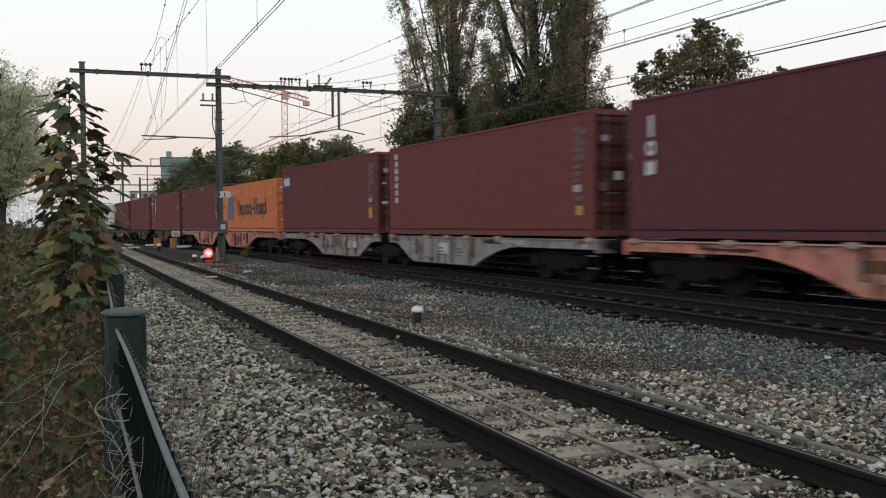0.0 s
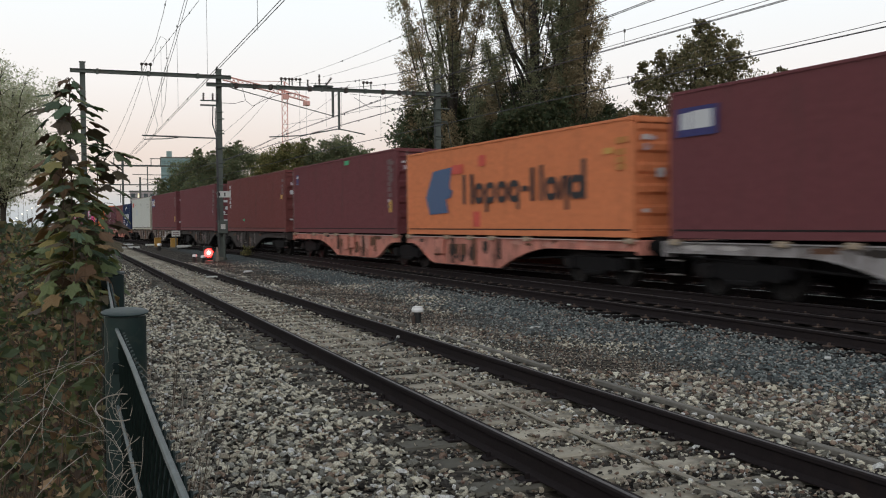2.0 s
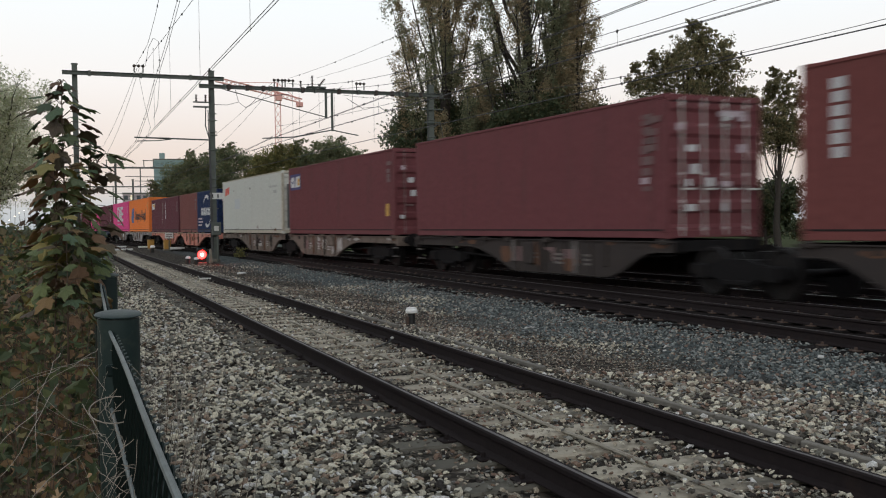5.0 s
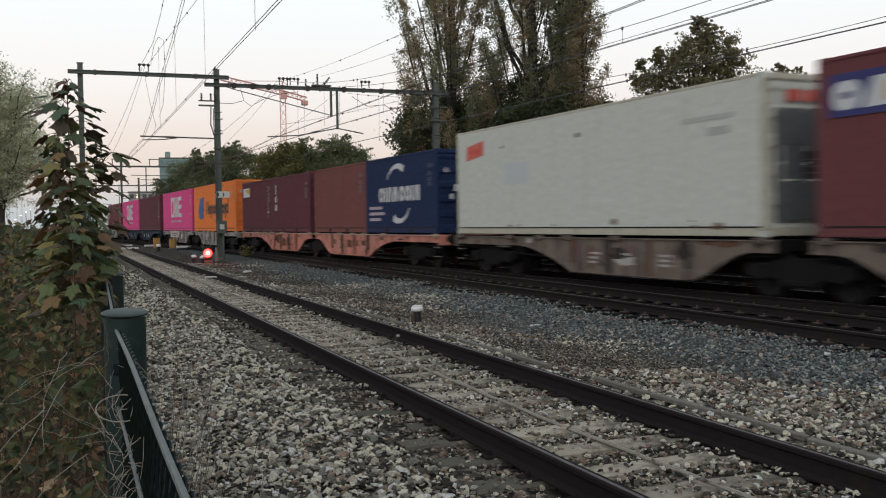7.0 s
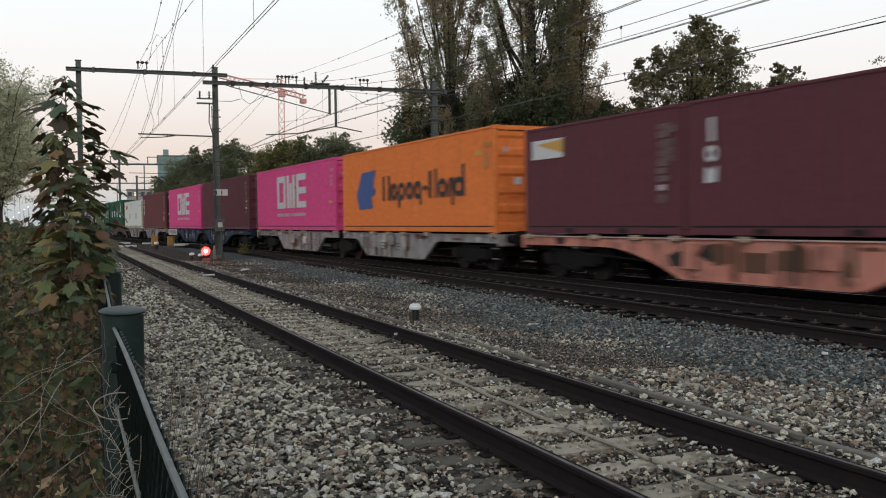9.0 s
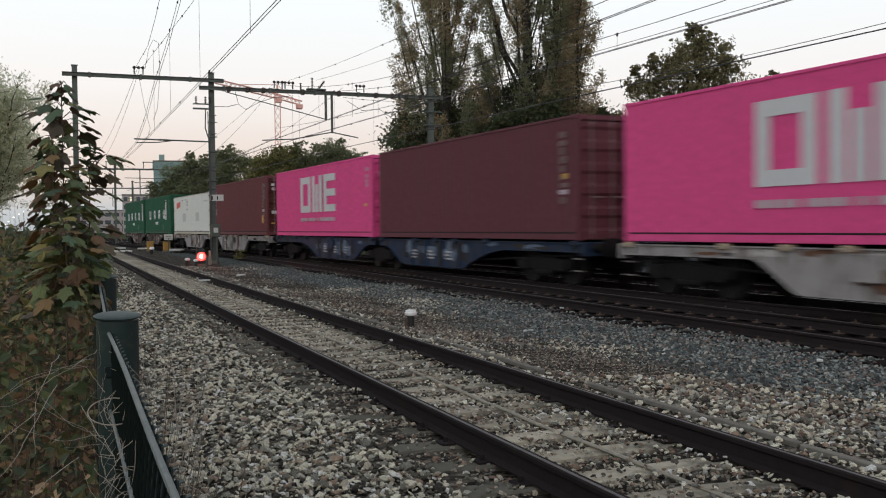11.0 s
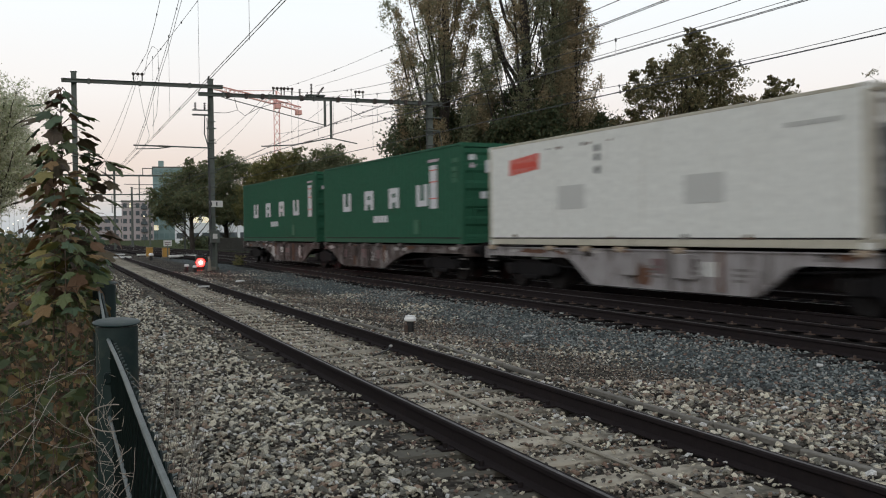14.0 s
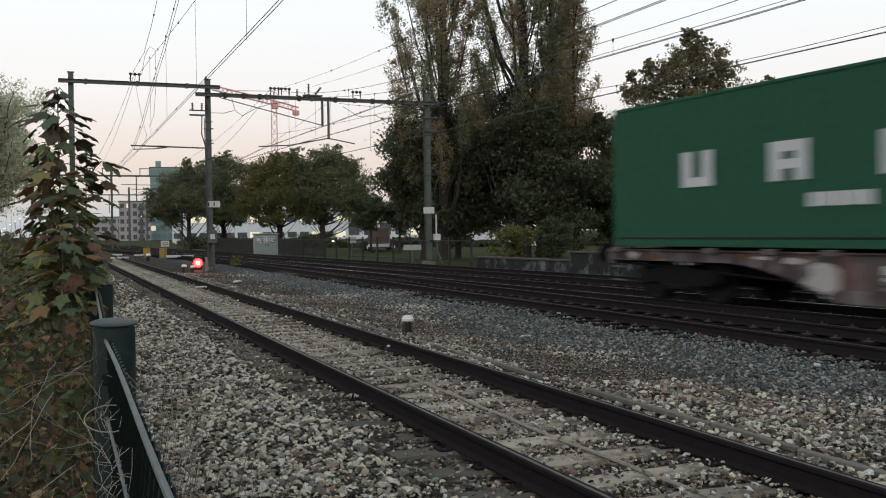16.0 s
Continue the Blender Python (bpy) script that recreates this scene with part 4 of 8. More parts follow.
def m_hapag(mark, spots):
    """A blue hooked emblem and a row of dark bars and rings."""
    def f(c, L, H):
        z = H * 0.505
        x, w, h = -L / 2 + 1.5, 1.9, 1.38
        hook = ((0.15, 0), (0.85, 0.03), (0.78, 0.32), (0.95, 0.36), (1.0, 0.5), (0.92, 0.54), (0.9, 0.64), (1.0, 1.0), (0.3, 0.95), (0, 0.38))
        flat("emblem", 0, 0, 0, 0, M[mark], c, "blue emblem shape", poly=[(x + w * a, z + h * (b2 - 0.5)) for a, b2 in hook])
        x, z0, z1, low, tall = -L / 2 + 4.1, z - 0.42, z + 0.15, z - 0.66, z + 0.42
        ink = M["ink"]
        for a, b2, p, q in ((0, 0.17, z0, tall), (0.47, 0.64, z0, tall), (1.38, 1.53, low, z0 + 0.1), (3.12, 3.27, low + 0.05, z0 + 0.1), (3.38, 3.70, z - 0.16, z - 0.02), (3.82, 4.0, z0, tall), (4.27, 4.44, z0, tall + 0.04), (6.13, 6.3, z0, tall + 0.08)):
            flat("letter_block", x + a, x + b2, p, q, ink, c)
        for a, b2 in ((0.74, 1.28), (1.38, 1.95), (2.05, 2.6), (2.7, 3.27), (4.52, 5.1), (5.62, 6.2)):
            ring_mark("letter_block", x + a, x + b2, z0, z1, 0.16, ink, c, y=-1.228)
        for a, k in ((5.14, 0.12), (5.42, 0.04)):
            flat("letter_block", x + a, x + a + 0.15, low if k < 0.1 else z0, z1, ink, c, skew=k)
        for q in spots:
            flat("patch", q[0], q[0] + q[2], q[1], q[1] + q[3], M["red"], c, "reddish repair patch")
        flat("faint_mark", L / 2 - 1.1, L / 2 - 0.75, H - 0.75, H - 0.62, M["yellow"], c, "small yellow marks")
    return f


def m_one(c, L, H):
    z0, z1 = 0.99, 2.47
    x = -L / 2 + 3.8
    w = 1.38
    for a, b2, p, q2 in ((x, x + 0.34, z0, z1), (x + w - 0.34, x + w, z0, z1), (x + 0.34, x + w - 0.34, z0, z0 + 0.28), (x + 0.34, x + w - 0.34, z1 - 0.28, z1)):
        flat("white_bar", a, b2, p, q2, M["letter"], c)
    x += w + 0.22
    flat("white_bar", x, x + 0.36, z0, z1, M["letter"], c)
    flat("white_bar", x + 0.46, x + 0.78, z0, z1 - 0.35, M["letter"], c, skew=-0.0)
    flat("white_bar", x + 0.90, x + 1.28, z0, z1, M["letter"], c)
    x += 1.28 + 0.22
    flat("white_bar", x, x + 0.36, z0, z1, M["letter"], c)
    for z in (z0, (z0 + z1) / 2 - 0.13, z1 - 0.28):
        flat("white_bar", x + 0.36, x + 1.42, z, z + 0.28, M["letter"], c)
    # a line of small print beneath, as short bars
    r, q = random.Random(6), -L / 2 + 3.8
    while q < -L / 2 + 8.15:
        b2 = q + r.choice((0.16, 0.22, 0.3))
        flat("small_bar", q, b2, 0.62, 0.76, M["dim"], c)
        q = b2 + r.choice((0.04, 0.05, 0.05, 0.2))
    flat("yellow_sticker", L / 2 - 0.75, L / 2 - 0.45, 1.1, 1.2, M["yellow"], c)


def crescent(a0, a1, w0, w1, r=1.0, cx=0.0, cz=1.32):
    """Outline of a curved sweep that swells from one end to the other."""
    n = 12
    out = [(cx + 1.12 * r * math.cos(radians(a0 + (a1 - a0) * k / n)), cz + r * math.sin(radians(a0 + (a1 - a0) * k / n))) for k in range(n + 1)]
    inn = [(cx + 1.12 * (r - w0 - (w1 - w0) * k / n) * math.cos(radians(a0 + (a1 - a0) * k / n)), cz + (r - w0 - (w1 - w0) * k / n) * math.sin(radians(a0 + (a1 - a0) * k / n))) for k in range(n, -1, -1)]
    return out, inn


def m_navy(c, L, H):
    for a, b2 in ((-1.71, -1.27), (0.12, 0.53), (0.6, 1.02)):
        ring_mark("letter_block", a, b2, 1.06, 1.55, 0.14, M["letter"], c)
    for a, b2, k in ((-1.2, -1.04, 0.0), (-0.97, -0.83, 0.1), (-0.72, -0.58, 0.0), (-0.5, -0.3, 0.12), (-0.16, 0.02, -0.1), (1.1, 1.26, 0.0), (1.33, 1.46, 0.1), (1.58, 1.76, 0.0)):
        flat("letter_block", a, b2, 1.06, 1.55, M["letter"], c, skew=k)
    for a0, a1, w0, w1 in ((150, 62, 0.03, 0.24), (330, 245, 0.03, 0.24)):
        out, inn = crescent(a0, a1, w0, w1)
        b = Build()
        n = len(out)
        inn = inn[::-1]
        for y in (-1.2245, -1.2205):
            b.add([(x, y, z) for x, z in out] + [(x, y, z) for x, z in inn], [(i, i + 1, n + i + 1, n + i) for i in range(n - 1)])
        part("swoosh", b, M["letter"], c, "white curved sweep")
    for k in range(3):
        flat("small_bar", -2.65, -1.45 + (0.2 if k == 1 else -0.15 * (k == 0)), 0.42 + k * 0.2, 0.52 + k * 0.2, M["dim"], c)


def rust_spots(c, L, seed):
    r = random.Random(seed)
    for k in range(9):
        x, z = r.uniform(-L / 2 + 0.4, L / 2 - 0.4), r.choice((0.2, 0.24, 0.3, 2.3))
        g = r.uniform(0.06, 0.2)
        flat("rust_spot", 0, 0, 0, 0, M["stain_rust"] if k % 3 else M["stain_grey"], c, "small rust spot", poly=[(x + g * r.uniform(0.5, 1) * math.cos(j * 0.9), z + 0.5 * g * r.uniform(0.5, 1) * math.sin(j * 0.9)) for j in range(7)])


def cooling_end(c, L, H):
    """The cooling unit fills the leading end: grey panels, one dark opening, a frame of bolts."""
    part("cooling_unit", Build().box(L / 2 - 0.03, L / 2 + 0.004, -0.98, 0.98, 0.25, H - 0.62, 0.01), M["unit_grey"], c, "grey machine compartment with panels")
    for z0, z1 in ((0.3, 0.95), (1.62, H - 0.68)):
        for y0, y1 in ((-0.92, -0.03), (0.03, 0.92)):
            part("unit_panel", Build().box(L / 2 + 0.004, L / 2 + 0.016, y0, y1, z0, z1, 0.005), M["unit_grey"], c)
    part("grille", Build().box(L / 2 + 0.004, L / 2 + 0.012, -0.35, 0.55, 1.03, 1.52, 0.004), M["black"], c, "dark fan opening")
    for z in (1.12, 1.24, 1.36):
        part("grille_bar", Build().box(L / 2 + 0.012, L / 2 + 0.018, -0.35, 0.55, z, z + 0.02), M["unit_grey"], c)
    for k in range(4):
        end_mark("red_mark", -0.7 + 0.36 * k, -0.42 + 0.36 * k, H - 0.5, H - 0.3, M["red"], c, L)


def m_reefer(c, L, H):
    rust_spots(c, L, 4)
    for k in range(4):
        flat("red_mark", -L / 2 + 0.62 + 0.26 * k, -L / 2 + 0.84 + 0.26 * k, H - 0.84 + 0.03 * k, H - 0.44 + 0.03 * k, M["red"], c, skew=0.05)
    flat("red_mark", -L / 2 + 0.7, -L / 2 + 1.6, H - 0.68, H - 0.55, M["red"], c, "plain red name mark", y=-1.229)
    flat("patch", -L / 2 + 2.9, -L / 2 + 4.1, 1.3, 1.85, M["pale_patch"], c, "pale repair patch")
    for k in range(5):
        flat("number_bar", L / 2 - 2.2 + 0.3 * k, L / 2 - 1.98 + 0.3 * k, H - 0.72, H - 0.62, M["faded"], c)
    flat("number_bar", L / 2 - 1.5, L / 2 - 0.9, H - 1.0, H - 0.85, M["faded"], c)
    cooling_end(c, L, H)


def m_reefer2(c, L, H):
    rust_spots(c, L, 8)
    for k in range(5):
        flat("red_mark", -L / 2 + 1.1 + 0.29 * k, -L / 2 + 1.34 + 0.29 * k, H - 0.82 + 0.02 * k, H - 0.42 + 0.02 * k, M["red"], c, skew=0.05)
    flat("red_mark", -L / 2 + 1.2, -L / 2 + 2.5, H - 0.66, H - 0.54, M["red"], c, "plain red name mark", y=-1.229)
    for z in (H - 0.42, H - 0.62, H - 0.9):
        flat("dark_spot", 0, 0, 0, 0, M["ink"], c, poly=[(-L / 2 + 5.0 + 0.09 * math.cos(0.9 * j), z + 0.1 * math.sin(0.9 * j)) for j in range(7)])
    for x in (3.4, 7.9):
        flat("patch", -L / 2 + x, -L / 2 + x + 1.1, 0.85, 1.4, M["faded_light"], c, "greyish repair patch")
    for k in range(4):
        flat("number_bar", L / 2 - 1.7 + 0.3 * k, L / 2 - 1.48 + 0.3 * k, H - 0.55, H - 0.47, M["faded"], c)
    cooling_end(c, L, H)


def m_green4(c, L, H, panel=1.0):
    x = -L / 2 + 2.22
    z0, z1 = 1.15, 1.82
    # four white marks of letter size, as plain blocks
    for k in range(4):
        a = x + k * 2.27
        flat("white_block", a, a + 0.28, z0, z1, M["letter"], c)
        flat("white_block", a + 0.56, a + 0.84, z0, z1, M["letter"], c)
        flat("white_block", a + 0.28, a + 0.56, z0 if k in (0, 3) else z1 - 0.18, (z0 + 0.18) if k in (0, 3) else z1, M["letter"], c)
        if k in (1, 2):
            flat("white_block", a + 0.28, a + 0.56, z0 + 0.2, z0 + 0.36, M["letter"], c)
    flat("white_column", L / 2 - panel, L / 2 - panel + 0.5, 1.06, 2.36, M["letter"], c, "white panel with small print")
    flat("white_block", L / 2 - panel - 0.1, L / 2 - panel + 0.6, 2.46, 2.54, M["dim"], c)
    for k in range(5):
        flat("small_bar", -0.75 + 0.26 * k, -0.53 + 0.26 * k, 0.70 + 0.01 * (k % 2), 0.93, M["letter"], c)
    flat("faint_mark", L / 2 - 3.4, L / 2 - 3.0, 0.3, 0.75, M["greenfade"], c, "patch of paler green paint")
    for z in (1.35, 1.85, 2.2):
        flat("red_line", L / 2 - panel + 0.01, L / 2 - panel + 0.49, z, z + 0.03, M["red"], c, y=-1.229)
    end_mark("white_sign", -0.45, 0.35, H - 0.85, H - 0.5, M["letter"], c, L)


def m_usk(c, L, H):
    for z in (H - 0.75, H - 1.25, H - 1.75):
        flat("white_block", -L / 2 + 0.6, -L / 2 + 0.95, z - 0.02, z + 0.36, M["letter"], c)


def m_cgold(c, L, H):
    flat("label_ground", -L / 2 + 0.25, -L / 2 + 1.75, H - 0.98, H - 0.30, M["purple"], c, "dark blue label ground")
    ring_mark("white_block", -L / 2 + 0.34, -L / 2 + 0.88, H - 0.88, H - 0.42, 0.17, M["letter"], c, y=-1.229)
    flat("white_block", 0, 0, 0, 0, M["letter"], c, y=-1.229, poly=[(-L / 2 + 0.92, H - 0.88), (-L / 2 + 1.68, H - 0.86), (-L / 2 + 1.68, H - 0.40), (-L / 2 + 1.12, H - 0.42)])
    flat("faint_mark", -L / 2 + 1.35, -L / 2 + 1.62, H - 0.8, H - 0.5, M["yellow"], c, y=-1.234)


def m_flag(c, L, H):
    flat("white_block", -L / 2 + 0.35, -L / 2 + 1.75, H - 0.78, H - 0.32, M["letter"], c)
    flat("faint_mark", 0, 0, 0, 0, M["yellow"], c, y=-1.229, poly=[(-L / 2 + 0.9, H - 0.5), (-L / 2 + 1.75, H - 0.68), (-L / 2 + 1.75, H - 0.36), (-L / 2 + 0.6, H - 0.42)])


def m_small_label(c, L, H):
    flat("label_ground", -L / 2 + 0.5, -L / 2 + 0.8, H - 0.72, H - 0.36, M["purple"], c, "dark blue label ground")
    flat("white_block", -L / 2 + 0.54, -L / 2 + 0.76, H - 0.52, H - 0.42, M["letter"], c, y=-1.229)
    flat("white_block", -L / 2 + 0.5, -L / 2 + 0.8, H - 0.8, H - 0.74, M["paleblue"], c)


def m_faint(c, L, H):
    r = random.Random(int(L * 10) + len(CONTAINERS))
    z = H - 0.36
    for k in range(9):
        hh = r.uniform(0.09, 0.17)
        x = L / 2 - 0.78 + r.uniform(-0.03, 0.03)
        flat("number_bar", x, x + r.uniform(0.2, 0.38), z - hh, z, M["dim"] if k == 7 else M["pale"], c)
        z -= hh + r.uniform(0.03, 0.08)


HC, LOW, L40, L20 = 2.896, 2.591, 12.192, 6.058
FRONT = [29.891, 16.319, 2.931, -10.438, -23.528, -37.131, -52.779, -66.835, -80.171, -93.826, -106.735, -120.546, -133.646,
         -147.601, -160.514, -174.475, -187.656, -201.480, -214.815]
MID = [s - L40 / 2 for s in FRONT]
TW = (L40 - L20) / 2
container("dark maroon corrugated container with white marks by its rear edge", "dark", L40, HC, MID[0], m_tex)
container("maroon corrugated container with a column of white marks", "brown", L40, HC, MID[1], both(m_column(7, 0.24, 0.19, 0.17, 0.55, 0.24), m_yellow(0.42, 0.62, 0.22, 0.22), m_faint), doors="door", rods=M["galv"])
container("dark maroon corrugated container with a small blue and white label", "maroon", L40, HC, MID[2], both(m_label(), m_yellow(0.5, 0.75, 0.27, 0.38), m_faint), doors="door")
container("orange corrugated container with a blue emblem and patches", "orange", L40, LOW, MID[3], m_hapag("paleblue", [(-2.72, 1.78, 0.75, 0.26), (-1.0, 1.92, 0.4, 0.3), (-1.35, 0.25, 0.42, 0.42)]))
container("maroon corrugated container with small labels", "maroon", L40, HC, MID[4], both(m_small_label, m_yellow(0.45, 0.95, 0.24, 0.42), m_green(0.85, 2.6, 0.5, 0.16), m_faint))
container("brown corrugated container with white marks and a green sticker", "brown", L40, HC, MID[5], both(m_column(6, 0.22, 0.24, 0.17, 0.65, 0.3), m_yellow(0.45, 1.65, 0.3, 0.2), m_green(-2.2, 0.55)))
container("maroon corrugated container with pale lock rods on its doors", "maroon", L40, HC, MID[6], m_faint, rods=M["white"])
container("dark maroon corrugated container with a blue and white label", "maroon", L40, HC, MID[7], both(m_cgold, m_yellow(0.45, 0.85, 0.27, 0.42)))
container("off-white smooth refrigerated container with a red mark", "reefer", L40, HC, MID[8], m_reefer, smooth_side=True, small=False)
container("short navy blue container with white marks and sweeps", "navy", L20, LOW, MID[9] + TW, m_navy)
container("short light brown corrugated container", "light", L20, LOW, MID[9] - TW, None)
container("short dark maroon container with white marks in a column", "dark", L20, LOW, MID[10] + TW, m_tex)
container("short dark maroon container with a white and yellow label", "dark", L20, LOW, MID[10] - TW, both(m_flag, m_faint))
container("bright orange corrugated container with a blue emblem", "orange_bright", L40, HC, MID[11], m_hapag("blue", []))
container("magenta corrugated container with large white bars", "pink", L40, HC, MID[12], m_one)
container("dark maroon corrugated container without large marks", "dark", L40, HC, MID[13], both(m_faint, m_yellow(0.42, 1.5, 0.25, 0.12)), small=False)
container("magenta corrugated container with large white bars", "pink", L40, HC, MID[14], m_one)
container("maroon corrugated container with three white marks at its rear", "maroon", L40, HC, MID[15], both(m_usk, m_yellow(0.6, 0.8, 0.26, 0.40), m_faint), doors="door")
container("low off-white refrigerated container with a red mark", "reefer_bright", L40, LOW, MID[16], m_reefer2, smooth_side=True, small=False)
container("dark green corrugated container with large white marks", "green", L40, HC, MID[17], lambda c, L, H: m_green4(c, L, H, 2.15))
container("dark green corrugated container with large white marks, last of the train", "green", L40, HC, MID[18], m_green4)


# ---- container wagons ----
def belly(style):
    """The side beam's outline, lengthwise place and depth below the deck; the belly lies nearer the shared bogie at -x."""
    deep, thin = 0.80, 0.22
    pts = [(-6.25, thin)]
    if style == "curved":
        for k in range(7):
            e = k / 6
            pts.append((-5.7 + 1.75 * e, thin + (deep - thin) * (e * e * (3 - 2 * e))))
        for k in range(9):
            e = k / 8
            pts.append((0.15 + 2.5 * e, deep + (thin - deep) * (1 - (1 - e) ** 1.7)))
    else:
        pts += [(-4.75, thin), (-4.5, thin + 0.06), (-3.75, deep - 0.05), (-3.6, deep), (1.3, deep), (1.45, deep - 0.05), (2.2, thin + 0.06), (2.45, thin)]
    return pts + [(6.25, thin)]


def side_beam(style):
    b = Build()
    pts = belly(style)
    top = [(6.25, 0.0), (-6.25, 0.0)]
    low = [(x, -d) for x, d in pts]
    n = len(pts)
    for y0, y1, inset in ((-0.008, 0.008, 0.0),):
        v = [(x, y, -d) for y in (y0, y1) for x, d in pts] + [(x, y, 0.0) for y in (y0, y1) for x, d in pts]
        f = []
        for i in range(n - 1):
            f += [(i, i + 1, 2 * n + i + 1, 2 * n + i), (n + i + 1, n + i, 3 * n + i, 3 * n + i + 1)]
        b.add(v, f)
    # flanges along the top and the bottom edge
    b.box(-6.25, 6.25, -0.05, 0.05, -0.02, 0.006, 0.004)
    for (xa, da), (xb, db) in zip(pts[:-1], pts[1:]):
        b.add([(xa, -0.05, -da), (xb, -0.05, -db), (xb, 0.05, -db), (xa, 0.05, -da), (xa, -0.05, -da + 0.018), (xb, -0.05, -db + 0.018), (xb, 0.05, -db + 0.018), (xa, 0.05, -da + 0.018)],
              [(0, 1, 2, 3), (4, 7, 6, 5), (0, 4, 5, 1), (2, 6, 7, 3)])
    # upright stiffeners
    for x in (-3.4, -2.3, -1.2, -0.1):
        b.box(x - 0.012, x + 0.012, -0.045, 0.0, -0.78, -0.02)
    return b


def bogie_frame():
    b = Build()
    for sy in (-1, 1):
        y = sy * 1.0
        prof = [(-1.25, 0.42), (-0.55, 0.36), (-0.35, 0.22), (0.35, 0.22), (0.55, 0.36), (1.25, 0.42), (1.25, 0.60), (0.6, 0.64), (0.3, 0.72), (-0.3, 0.72), (-0.6, 0.64), (-1.25, 0.60)]
        b.prism(prof, y - 0.05, y + 0.05, "y")
        for x in (-0.9, 0.9):
            b.box(x - 0.16, x + 0.16, y - 0.11, y + 0.11, 0.32, 0.62, 0.03)
            for dx in (-0.23, 0.23):
                b.lathe([(0.06, 0.40), (0.06, 0.62)], 8, at=(x + dx, y, 0))
        b.box(-0.3, 0.3, y - 0.09, y + 0.09, 0.24, 0.34, 0.02)
    b.box(-0.2, 0.2, -1.0, 1.0, 0.45, 0.70, 0.02)
    return b


def wheelset():
    b = Build()
    for sy in (-1, 1):
        prof = [(0.0, -0.07), (0.13, -0.07), (0.15, -0.02), (0.38, -0.03), (0.42, -0.065), (0.46, -0.06), (0.46, 0.05), (0.49, 0.065), (0.49, 0.09), (0.38, 0.07), (0.15, 0.05), (0.0, 0.05)]
        b.lathe([(r, -sy * z) for r, z in prof] if sy > 0 else [(r, z) for r, z in prof], 28, "y", (0, sy * 0.76, 0))
    b.lathe([(0.08, -1.05), (0.08, 1.05)], 12, "y")
    return b


def buffer_build():
    b = Build()
    b.lathe([(0.11, 0.0), (0.11, 0.36), (0.08, 0.36), (0.08, 0.56), (0.22, 0.57), (0.22, 0.61), (0.1, 0.63)], 16, "x")
    return b


STAINS = {"wpink": ("stain_rust", "stain_pink", "stain_soot", "stain_pink"), "wwhite": ("stain_soot", "stain_pale", "stain_rust", "stain_grey", "stain_pale"), "wgrey": ("stain_soot", "stain_rust", "stain_pale", "stain_grey"),
          "wdark": ("stain_soot", "stain_soot", "stain_rust"), "wblue": ("stain_soot", "stain_blue", "stain_soot"), "wsoot": ("stain_pale", "stain_soot", "stain_grey", "stain_rust")}
RIBS = {"wpink": ("stain_rust", "stain_soot"), "wwhite": ("stain_grey", "stain_rust"), "wgrey": ("stain_soot", "stain_rust"), "wdark": ("stain_soot", "stain_grey"), "wblue": ("stain_soot", "stain_soot"), "wsoot": ("stain_soot", "stain_rust")}
PRINT = {"wpink": "stain_rust", "wwhite": "stain_grey", "wgrey": "stain_pale", "wdark": "stain_grey", "wblue": "stain_pale", "wsoot": "stain_grey"}
WAGONS, WHEELS = [], []


